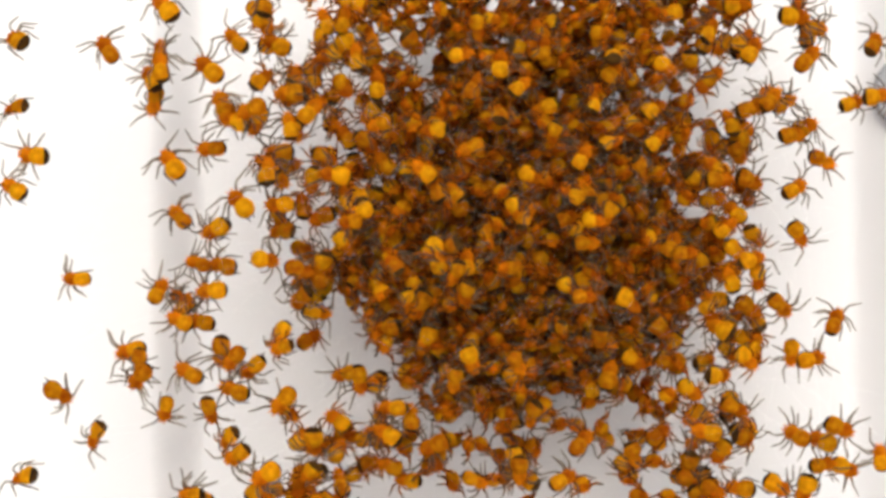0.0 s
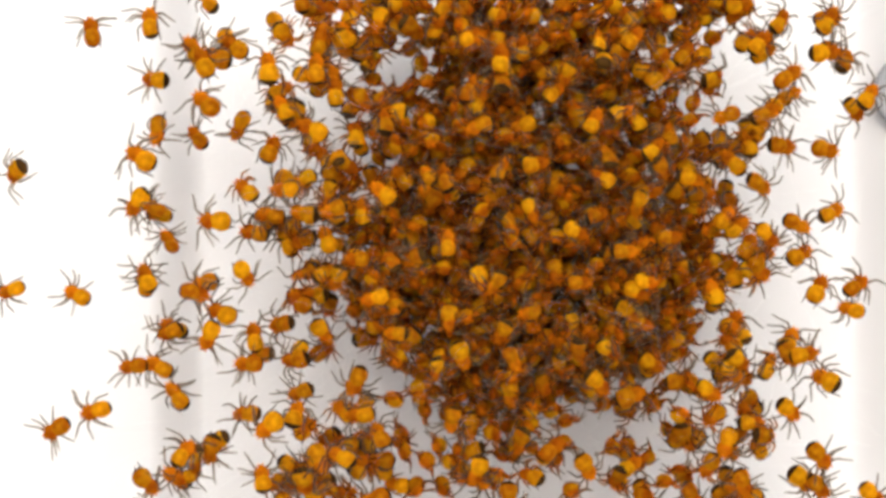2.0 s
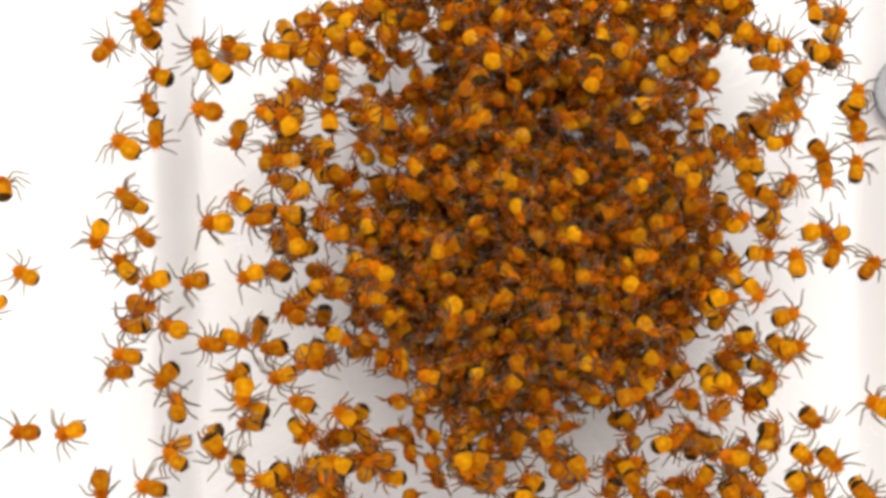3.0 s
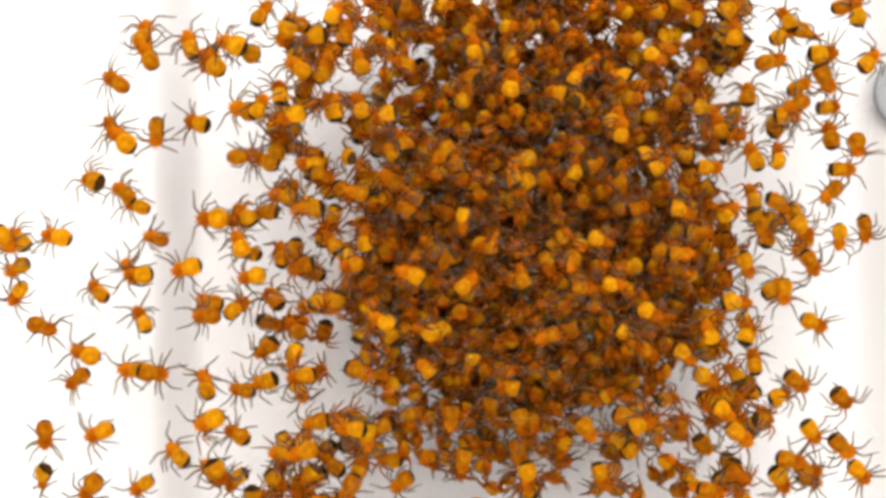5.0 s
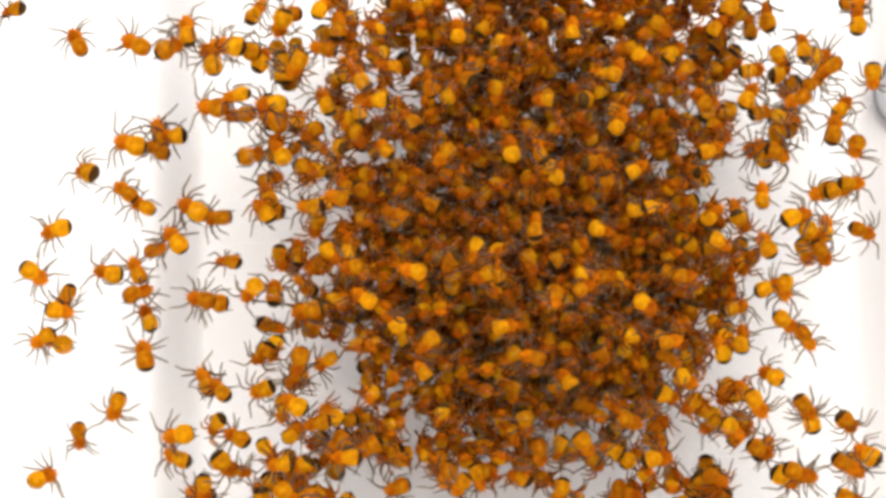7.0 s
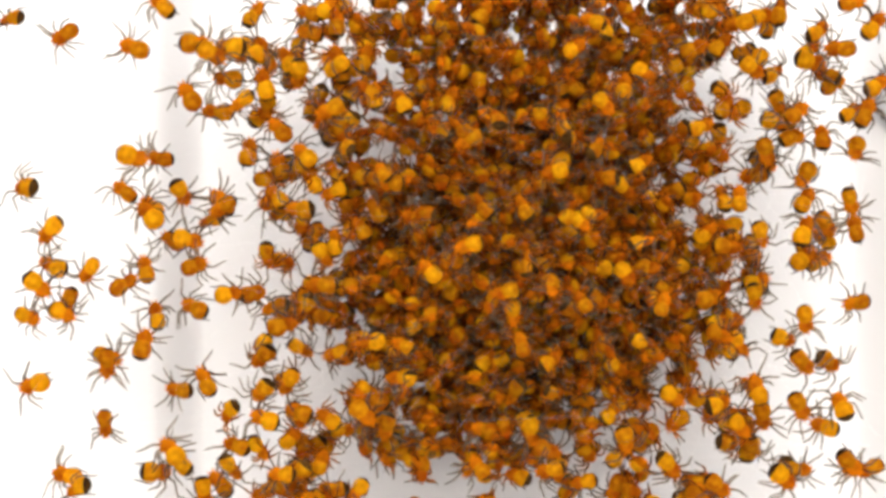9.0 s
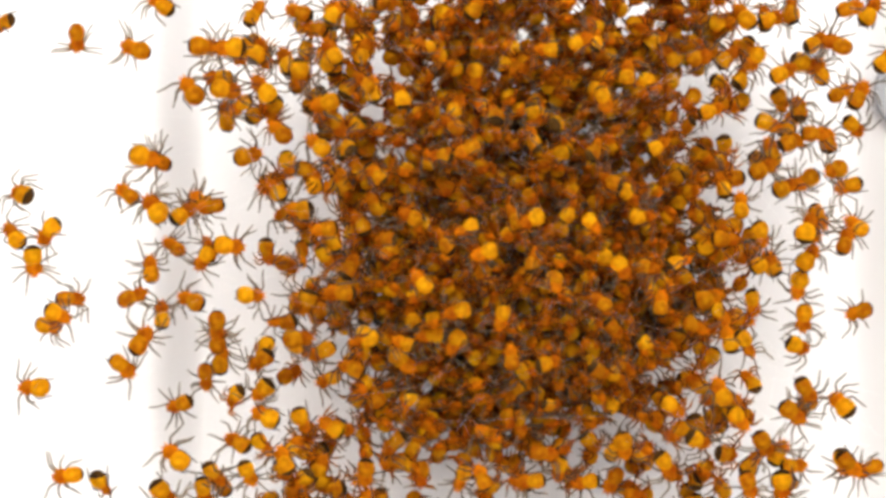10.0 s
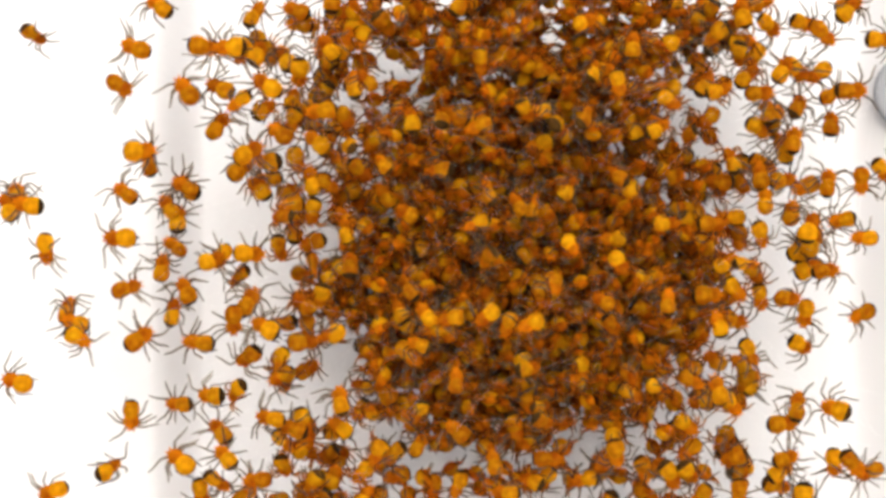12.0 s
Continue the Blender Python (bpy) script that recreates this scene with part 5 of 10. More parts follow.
    crawl(loose, -1.0, [(0, -9.58, 4.21, 90), (1, -7.72, 2.13, 143), (1.5, -7.41, 1.89, 170), (2, -7.55, 1.95, 171), (2.5, -7.64, 2.28, 171), (3, -8.26, 1.99, 172), (3.2, -8.16, 1.89, 172), (4.8, -7.07, 2.28, 178), (5, -7.21, 2.28, 178), (6, -7.25, 2.05, 180), (7, -7.21, 2.32, 180), (7.2, -7.26, 2.20, 180), (8.8, -7.69, 2.09, 180), (9, -7.78, 2.23, 180), (10.5, -7.87, 2.20, 180), (11, -8.01, 2.40, 180), (11.5, -8.41, 2.67, 180), (12, -9.58, 4.83, 180)])
    crawl(loose, 1.2, [(0, -9.13, 2.47, 180), (0.5, -8.31, 2.32, 180), (1, -9.09, 3.29, 180), (1.5, -8.96, 3.50, 180), (2, -8.84, 3.29, 179), (2.5, -8.84, 3.96, 179), (3, -8.75, 4.93, 178), (3.2, -8.75, 4.93, 178), (4.8, -7.44, 4.54, 172), (5, -7.44, 4.74, 172), (6, -7.54, 4.29, 170), (6.5, -7.15, 4.35, 164), (7, -7.35, 4.49, 158), (7.2, -7.48, 4.44, 156), (8.8, -7.28, 3.73, 114), (9, -7.30, 3.87, 112), (11.5, -7.35, 3.82, 100), (12, -7.35, 3.82, 100)])
    crawl(packed, -4.5, [(0, 0.67, 3.02, 130), (1.5, -0.41, 3.71, 130), (3.2, -1.63, 4.49, 130), (4.8, -2.77, 5.22, 130), (5, -2.69, 5.13, 130), (5.5, -2.94, 5.15, 130), (6, -2.82, 5.13, 130), (6.5, -3.13, 5.10, 130), (7, -3.04, 5.33, 130), (7.2, -3.17, 5.32, 130), (9, -3.17, 4.09, 130), (9.5, -3.45, 4.05, 130), (10, -3.45, 3.95, 130), (10.5, -3.12, 4.53, 130), (11, -3.26, 4.55, 130), (11.5, -3.22, 4.83, 130), (12, -3.13, 4.51, 130)])
    crawl(packed, -4.0, [(0, -4.35, 2.82, 90), (0.5, -4.34, 3.10, 90), (1, -4.53, 3.74, 90), (1.5, -5.40, 4.56, 90), (2, -5.55, 4.90, 94), (2.5, -5.22, 5.22, 97), (3, -6.10, 5.41, 101), (3.2, -6.19, 5.36, 102), (4.8, -5.02, 5.12, 138), (5, -5.04, 4.99, 140), (6.5, -5.31, 5.27, 148), (7, -5.55, 5.50, 145), (7.2, -5.41, 5.64, 144), (9.5, -5.04, 5.45, 124), (10.5, -5.10, 5.46, 120), (11, -4.90, 5.50, 120), (12, -4.94, 5.55, 120)])
    crawl(packed, -3.1, [(0, 4.15, 8.72, 40), (0.5, 4.14, 8.47, 40), (1, 5.12, 7.96, 40), (1.5, 5.50, 7.93, 40), (2, 5.96, 8.38, 42), (2.5, 6.41, 9.64, 44), (3, 5.57, 10.62, 45), (3.2, 6.32, 11.92, 46), (4.8, 7.26, 9.26, 64), (5, 7.17, 9.31, 65), (5.5, 7.21, 9.92, 68), (6, 7.02, 10.82, 70), (6.5, 6.47, 11.08, 79), (7, 6.98, 11.82, 88), (7.2, 6.70, 12.61, 92), (8.8, 8.35, 12.70, 158), (9, 8.11, 12.29, 161), (9.5, 6.33, 11.64, 167), (10, 5.63, 10.75, 174), (10.5, 5.50, 9.45, 180), (11, 5.17, 8.52, 180), (11.5, 5.82, 7.87, 180), (12, 5.26, 7.45, 180)])
    crawl(packed, -2.8, [(0, 8.12, 7.89, 80), (0.5, 7.24, 10.55, 80), (1, 7.89, 11.67, 80), (1.5, 8.11, 11.01, 80), (2, 8.36, 11.21, 86), (2.5, 8.45, 11.21, 92), (3.2, 8.59, 11.76, 100), (4.8, 9.75, 9.39, 160), (5, 9.62, 9.39, 163), (5.5, 9.62, 10.36, 172), (6, 9.33, 10.09, 180), (6.5, 8.54, 9.43, 171), (7, 8.58, 9.46, 162), (7.2, 8.71, 9.67, 158), (8.8, 8.99, 12.24, 92), (9, 8.77, 11.86, 89), (9.5, 8.50, 11.21, 83), (10, 8.24, 11.25, 76), (10.5, 7.65, 11.01, 70), (11, 7.61, 10.08, 70), (11.5, 7.80, 10.08, 70), (12, 8.08, 9.62, 70)])
    crawl(loose, 2.0, [(0, 11.83, 7.84, 30), (0.5, 12.08, 8.67, 30), (1, 12.95, 9.59, 30), (1.5, 13.23, 9.89, 30), (2, 13.00, 9.83, 34), (2.5, 12.22, 9.79, 37), (3, 11.99, 8.79, 41), (3.2, 13.10, 8.42, 42), (4.8, 14.57, 8.02, 78), (5, 14.50, 8.14, 90), (5.5, 14.07, 10.37, 65), (6, 12.75, 10.21, 40), (6.5, 12.95, 10.56, 39), (7, 12.95, 11.05, 38), (7.2, 12.95, 11.39, 38), (9, 11.70, 11.71, 32), (9.5, 11.78, 12.02, 31), (10, 11.93, 11.73, 31), (10.5, 12.91, 11.48, 30), (11, 12.90, 11.39, 30), (12, 13.01, 11.61, 30)])
    crawl(packed, -3.6, [(0, 9.09, 9.51, 50), (0.5, 9.88, 9.97, 50), (1, 10.06, 10.99, 50), (1.5, 11.23, 10.93, 50), (2, 10.20, 11.27, 51), (3.2, 9.68, 10.49, 52), (4.8, 9.53, 6.92, 58), (5, 9.20, 7.05, 58), (5.5, 8.62, 8.02, 59), (6, 9.26, 8.20, 60), (6.5, 9.27, 9.36, 62), (7, 9.28, 9.57, 65), (7.2, 9.43, 9.60, 66), (8.8, 9.87, 8.75, 84), (9, 9.74, 8.72, 85), (9.5, 9.88, 9.23, 86), (10, 9.88, 9.46, 88), (10.5, 9.72, 9.87, 90), (11, 10.11, 10.06, 90), (11.5, 10.25, 11.13, 90), (12, 10.20, 10.94, 90)])
    crawl(packed, -5.7, [(0, 7.32, 4.82, 60), (0.5, 6.96, 5.23, 60), (1, 7.60, 5.82, 60), (1.5, 7.75, 6.12, 60), (2, 7.91, 6.73, 62), (2.5, 7.91, 8.32, 64), (3, 7.91, 8.87, 65), (3.2, 8.04, 8.83, 66), (4.8, 9.55, 6.04, 84), (5, 9.38, 6.23, 85), (5.5, 9.10, 6.32, 88), (6, 9.39, 6.57, 90), (7, 9.23, 6.64, 62), (7.2, 9.36, 6.63, 56), (8, 9.03, 7.09, 5), (8.8, 8.69, 7.55, -46), (9, 8.46, 7.64, -50), (9.5, 8.87, 7.69, -60), (10, 8.50, 7.82, -70), (10.5, 8.50, 8.50, -80), (11, 8.64, 8.32, -80), (11.5, 8.78, 8.46, -80), (12, 9.23, 8.69, -80)])
    crawl(packed, -5.8, [(0, 7.51, 2.98, 110), (0.5, 8.28, 4.34, 110), (1, 8.23, 4.59, 110), (1.5, 8.19, 4.63, 110), (2, 8.63, 4.82, 104), (2.5, 8.86, 5.64, 98), (3.2, 9.41, 5.41, 90), (4.8, 7.81, 4.53, 30), (5, 7.86, 4.41, 27), (5.5, 8.27, 4.64, 18), (6, 8.04, 4.78, 10), (7.2, 7.86, 4.64, 20), (8.8, 8.09, 5.22, 50), (9, 8.00, 5.32, 51), (9.5, 8.04, 5.36, 54), (10, 7.91, 5.23, 57), (11, 7.41, 5.64, 60), (11.5, 6.95, 6.41, 60), (12, 7.41, 6.91, 60)])
    crawl(packed, -5.4, [(0, 11.17, 5.74, 45), (0.5, 11.40, 5.56, 45), (1, 11.22, 5.97, 45), (1.5, 11.34, 5.39, 45), (2, 11.08, 5.29, 44), (2.5, 10.60, 4.18, 43), (3, 10.51, 3.54, 42), (3.2, 10.84, 3.49, 42), (4.8, 11.19, 4.42, 33), (5, 11.40, 4.42, 32), (5.5, 11.13, 4.42, 31), (6, 10.30, 4.20, 30), (6.5, 10.03, 4.15, 30), (7, 10.17, 4.24, 30), (7.2, 10.06, 4.31, 30), (8.8, 10.27, 4.54, 30), (9, 10.39, 4.56, 30), (9.5, 10.94, 4.92, 30), (10, 11.35, 5.47, 30), (10.5, 11.34, 5.98, 30), (11, 11.03, 6.34, 30), (12, 11.31, 6.38, 30)])
    crawl(packed, -5.7, [(0, 10.33, 4.28, 300), (1, 11.29, 4.09, 300), (1.5, 11.47, 3.60, 300), (2, 11.42, 4.23, 300), (2.5, 10.29, 3.45, 300), (3, 9.85, 3.10, 300), (3.2, 10.20, 3.02, 300), (4.8, 9.15, 3.43, 300), (5, 9.28, 3.46, 300), (5.5, 9.15, 3.27, 300), (6, 8.94, 3.60, 300), (6.5, 8.64, 3.32, 287), (7.2, 8.56, 3.51, 268), (8, 8.67, 3.68, 220), (8.8, 8.77, 3.85, 172), (9, 8.64, 3.82, 168), (9.5, 8.64, 3.50, 159), (10, 8.87, 3.60, 149), (11, 8.64, 3.64, 140), (11.5, 8.83, 3.73, 140), (12, 9.24, 3.87, 140)])
    crawl(packed, -1.4, [(0, 17.25, -1.56, 270), (0.5, 17.32, -1.38, 270), (1, 17.25, -1.42, 270), (1.5, 17.47, -1.82, 270), (2, 17.77, 0.75, 303), (2.5, 18.34, 3.38, 337), (3, 18.39, 5.89, 370), (3.2, 18.33, 5.77, 386), (4.8, 18.28, 4.99, 434), (5, 18.24, 5.12, 450), (6, 13.15, 2.50, 380), (6.5, 10.90, 2.47, 373), (7, 10.75, 2.22, 367), (7.2, 10.88, 2.26, 364), (8.8, 9.88, 3.25, 316), (9, 9.97, 3.35, 314), (9.5, 10.02, 3.26, 309), (10, 10.21, 2.93, 305), (10.5, 10.52, 2.96, 300), (12, 10.44, 2.93, 300)])
    crawl(packed, -6.3, [(0, 4.66, 3.85, 330), (0.5, 5.52, 3.21, 330), (1, 5.97, 3.03, 330), (1.5, 6.38, 1.80, 330), (2, 7.01, 0.95, 331), (2.5, 6.65, 0.86, 331), (3, 7.10, 0.68, 332), (3.2, 7.15, 0.80, 332), (4.8, 8.26, 0.37, 338), (5, 8.28, 0.50, 338), (5.5, 7.87, 0.50, 339), (6, 8.15, 0.92, 340), (6.5, 7.87, 1.18, 342), (7, 8.33, 1.04, 343), (7.2, 8.21, 1.10, 344), (8.8, 8.12, 1.99, 356), (9, 7.88, 1.86, 356), (9.5, 9.00, 1.76, 358), (10, 10.45, 1.76, 359), (10.5, 11.26, 1.06, 360), (11, 11.40, 0.90, 360), (11.5, 11.17, 0.45, 360), (12, 11.72, 1.40, 360)])
    crawl(packed, -5.7, [(0, 8.86, 5.56, 20), (0.5, 9.09, 5.55, 20), (1, 9.23, 5.18, 20), (1.5, 9.68, 5.52, 20), (2, 9.37, 7.15, 19), (2.5, 10.73, 7.68, 18), (3, 10.72, 7.61, 16), (3.2, 11.86, 7.19, 16), (4.8, 11.03, 5.17, 4), (5, 10.82, 4.96, 3), (5.5, 10.55, 4.96, 2), (6, 11.16, 1.96, 0), (7, 11.12, 2.14, 3), (7.2, 11.23, 2.01, 4), (8.8, 10.44, 0.45, 16), (9, 10.46, 0.32, 16), (9.5, 11.38, -0.54, 18), (10, 12.46, -0.73, 19), (10.5, 13.54, -0.71, 20), (11, 15.51, -1.05, 13), (11.5, 15.37, -1.14, 7), (12, 15.91, -0.86, 0)])
    crawl(loose, -2.3, [(0, 16.73, -0.58, 20), (1.5, 13.66, 2.48, -20), (2, 13.42, 3.80, -20), (2.5, 13.42, 3.19, -20), (3, 13.09, 4.17, -20), (3.2, 13.20, 4.18, -20), (4.8, 12.99, 2.16, -20), (5, 12.90, 2.06, -20), (5.5, 13.65, 1.27, -20), (6, 14.89, 0.49, -20), (6.5, 14.87, 0.42, -24), (7.2, 15.11, 0.33, -30), (8.8, 17.14, 0.92, -60), (9, 17.19, 0.80, -70), (11.5, 17.22, 0.80, -70), (12, 17.19, 0.80, -70)])
    crawl(packed, -5.7, [(0, -4.94, 1.43, 180), (0.5, -5.05, 0.23, 180), (1, -4.87, 1.18, 180), (1.5, -5.47, 0.48, 180), (2, -4.60, -0.55, 181), (2.5, -4.62, -0.71, 181), (3.2, -4.36, -1.08, 182), (4.8, -5.00, -0.85, 188), (5, -4.87, -0.86, 188), (6, -4.87, -1.01, 190), (7, -4.87, -0.96, 183), (7.2, -4.79, -0.85, 182), (8.8, -1.43, 1.60, 158), (9, -1.64, 1.62, 157), (10, -1.77, 1.73, 152), (11, -1.77, 1.68, 150), (11.5, -1.82, 1.91, 150), (12, -1.96, 1.91, 150)])
    crawl(packed, -5.3, [(0, 0.39, 0.06, 210), (0.5, -0.23, -0.69, 210), (1, -0.69, -0.64, 210), (1.5, -1.01, -0.27, 210), (2, -1.46, -0.50, 211), (2.5, -0.82, -1.10, 212), (3, 0.59, 0.09, 214), (3.2, 1.28, -0.32, 214), (4.8, 0.18, -0.64, 226), (5, 0.27, -0.55, 227), (5.5, 0.32, -0.77, 228), (6, 0.18, -1.01, 230), (6.5, 0.50, -0.91, 230), (7.2, 0.40, -0.60, 230), (8.8, 0.96, -0.35, 230), (9, 0.93, -0.49, 230), (9.5, 2.41, -1.07, 230), (10, 2.19, -1.00, 230), (10.5, 1.97, -0.42, 230), (11, 2.01, -0.59, 230), (11.5, 2.37, -0.59, 230), (12, 2.42, -0.46, 230)])
    crawl(packed, -6.7, [(0, 2.21, 0.65, 300), (0.5, 2.71, 0.90, 300), (1, 4.39, 2.41, 300), (1.5, 3.56, 2.68, 300), (2.5, 3.42, -0.76, 319), (3, 3.38, -1.26, 328), (3.2, 3.50, -1.23, 332), (4, 3.12, -0.48, 380), (4.8, 2.75, 0.27, 428), (5, 2.66, 0.18, 433), (5.5, 3.02, -0.59, 447), (6, 2.97, -0.85, 460), (6.5, 3.24, -0.95, 458), (7.2, 2.92, -1.27, 456), (8.8, 4.34, -0.87, 444), (9, 4.42, -0.76, 444), (9.5, 4.91, -0.68, 442), (10, 4.73, -0.59, 441), (10.5, 4.88, -0.26, 440), (11, 4.39, 2.34, 440), (11.5, 4.55, 2.37, 440), (12, 4.77, 2.15, 440)])
    crawl(packed, -6.4, [(0, -1.04, 4.06, 140), (0.5, -2.44, 3.70, 140), (1.5, -3.07, 2.98, 140), (2, -3.16, 2.93, 141), (2.5, -2.76, 0.99, 142), (3, -3.27, -1.18, 144), (3.2, -2.80, -2.15, 144), (4.8, -1.68, -1.30, 156), (5.5, -1.90, -1.54, 158), (6.5, -2.21, -1.31, 163), (7, -1.58, -1.17, 167), (7.2, -1.66, -1.27, 168), (8.8, 1.43, 0.26, 192), (9, 1.34, 0.16, 193), (9.5, 2.63, -0.34, 195), (10, 2.17, -0.23, 198), (10.5, 3.57, -2.04, 200), (11, 4.56, -3.16, 200), (11.5, 4.70, -3.79, 200), (12, 4.61, -3.93, 200)])
    crawl(packed, -6.8, [(0, 3.37, -0.86, 190), (0.5, 3.69, -1.17, 190), (1, 4.14, -2.47, 190), (1.5, 4.58, -3.20, 190), (2, 4.41, -3.24, 195), (2.5, 5.04, -3.78, 199), (3, 5.45, -3.87, 204), (3.2, 5.76, -3.91, 206), (4.8, 6.55, -0.80, 254), (5, 6.66, -0.72, 257), (5.5, 5.04, -2.43, 263), (6.5, 5.49, -2.57, 271), (7, 5.80, -2.52, 272), (7.2, 5.82, -2.65, 272), (8.8, 5.53, -1.91, 278), (9.5, 5.85, -2.25, 279), (10, 5.80, -1.80, 279), (11.5, 5.58, -2.57, 280), (12, 5.76, -1.85, 280)])
    crawl(packed, -4.6, [(0, 1.30, -0.75, 90), (0.5, 1.30, -1.07, 90), (1, 1.10, -0.50, 90), (1.5, 0.84, -0.42, 90), (2, 0.28, 0.28, 86), (2.5, 0.18, -0.18, 83), (3, -0.18, 0.09, 79), (3.2, 1.29, -1.10, 78), (4.8, 1.26, -2.01, 42), (5, 1.24, -1.88, 40), (5.5, 2.20, -3.26, 35), (6, 3.03, -3.12, 30), (7, 3.26, -4.13, 7), (7.2, 3.54, -4.64, 2), (8, 3.66, -4.06, -40), (8.8, 3.79, -3.48, -82), (9.5, 3.25, -3.31, -94), (10, 3.12, -3.63, -102), (10.5, 3.18, -3.57, -110), (11, 3.03, -3.58, -110), (11.5, 3.35, -3.72, -110), (12, 3.44, -4.00, -110)])
    crawl(packed, -4.9, [(0, -4.42, 1.99, 200), (0.5, -4.40, -1.33, 200), (1, -4.35, -1.92, 200), (1.5, -3.86, -2.51, 200), (2, -3.62, -2.57, 197), (2.5, -3.80, -2.52, 194), (3.2, -3.59, -2.56, 190), (4.8, -3.26, -3.89, 160), (5.5, -3.21, -3.30, 154), (6, -3.26, -3.26, 150), (6.5, -3.25, -3.07, 148), (7, -4.17, -2.57, 147), (7.2, -4.23, -2.68, 146), (8.8, -0.80, -1.07, 134), (9, -0.69, -1.15, 134), (9.5, -1.24, -1.33, 132), (10, -1.15, -1.70, 131), (10.5, -1.02, -1.92, 130), (11.5, -1.01, -2.89, 130), (12, -0.87, -3.44, 130)])
    crawl(packed, -5.3, [(0, -0.37, -0.12, 300), (0.5, 2.02, -0.81, 300), (1, 1.87, -0.77, 300), (1.5, 2.26, -1.31, 300), (2, 1.92, -1.69, 290), (2.5, 0.06, -3.27, 281), (3, 0.50, -3.26, 271), (3.2, 0.25, -3.91, 267), (4, -0.30, -4.29, 218), (4.8, -0.85, -4.67, 168), (5, -0.92, -4.26, 162), (6, -1.46, -3.84, 135), (6.5, -1.92, -4.24, 140), (7, -2.60, -3.79, 146), (8.8, -3.70, -4.90, 187), (9.5, -4.06, -4.60, 192), (10, -4.20, -4.70, 196), (11, -5.48, -4.74, 200), (11.5, -5.84, -4.61, 200), (12, -5.93, -4.43, 200)])
    crawl(packed, -6.6, [(0, 7.36, -2.50, 0), (0.5, 6.68, -1.71, 0), (1, 7.04, -1.49, 0), (1.5, 7.10, -1.30, 0), (2, 7.13, -1.76, 0), (2.5, 7.22, -2.03, 0), (3, 7.53, -1.44, 0), (4.8, 7.47, -2.08, 0), (5, 7.35, -2.03, 0), (5.5, 7.63, -2.07, 0), (6, 7.40, -2.18, 0), (6.5, 7.45, -2.17, 12), (7.2, 7.31, -2.00, 30), (8, 7.14, -2.28, 75), (8.8, 6.97, -2.56, 120), (9, 7.29, -2.75, 124), (9.5, 8.21, -2.89, 132), (10.5, 8.28, -2.47, 150), (11, 8.80, -2.26, 150), (11.5, 8.26, -2.17, 150), (12, 8.39, -2.71, 150)])
    crawl(packed, -5.2, [(0, 8.31, -4.62, 270), (0.5, 8.15, -4.54, 270), (1, 7.54, -4.71, 270), (1.5, 7.64, -5.34, 270), (2, 7.15, -5.30, 272), (3, 6.56, -5.27, 275), (3.2, 6.56, -5.27, 276), (4.8, 6.31, -3.79, 294), (5, 6.72, -4.16, 295), (5.5, 7.08, -4.48, 298), (6, 7.34, -4.45, 300), (6.5, 8.22, -4.89, 302), (7, 8.36, -5.53, 305), (7.2, 8.22, -5.57, 306), (8.8, 7.34, -3.32, 324), (9, 6.74, -3.21, 325), (9.5, 8.27, -5.39, 326), (10, 8.22, -6.44, 328), (10.5, 7.64, -7.73, 330), (11, 6.44, -8.36, 330), (11.5, 6.01, -8.75, 330), (12, 5.24, -9.07, 330)])
    crawl(loose, -1.6, [(0, -1.26, -3.04, 240), (0.5, -1.77, -4.65, 240), (1, -2.03, -5.10, 240), (1.5, -3.51, -6.29, 240), (2, -4.72, -7.17, 247), (2.5, -6.37, -6.75, 254), (3, -6.94, -5.76, 261), (3.2, -7.55, -5.62, 264), (4.8, -4.66, -6.75, 336), (5, -4.53, -6.70, 340), (5.5, -4.29, -6.23, 350), (6, -4.13, -5.98, 360), (6.25, -4.89, -5.40, 318), (6.5, -5.66, -4.82, 275), (6.75, -6.51, -4.09, 232), (7, -7.37, -3.36, 190), (7.2, -7.36, -3.49, 188), (8.8, -6.66, -1.85, 182), (9, -6.56, -1.94, 182), (9.5, -6.04, -1.61, 181), (10, -5.62, -2.36, 181), (10.5, -6.13, -3.05, 180), (11, -5.90, -2.45, 140), (11.5, -7.69, -2.59, 100), (12, -10.60, -2.90, 60)])
    crawl(packed, -4.1, [(0, 1.25, -2.31, 270), (0.5, 0.39, -3.22, 270), (1, 0.60, -3.38, 270), (1.5, 0.33, -3.59, 270), (2, 0.37, -3.69, 267), (2.5, 0.63, -3.84, 264), (3, 0.51, -4.08, 261), (3.2, 0.91, -3.53, 260), (4.8, -0.30, -4.18, 230), (5, -0.18, -4.55, 228), (5.5, -0.66, -4.63, 224), (6, -0.72, -4.79, 220), (6.5, -0.74, -4.71, 222), (7, -0.78, -5.03, 223), (7.2, -0.65, -5.00, 224), (8.8, 2.54, -2.80, 236), (9, 2.69, -2.80, 236), (9.5, 2.18, -3.91, 238), (10, 0.69, -5.03, 239), (10.5, -1.33, -6.45, 240), (11, -2.40, -8.54, 240), (11.5, -3.97, -10.20, 240), (12, -3.46, -10.90, 240)])
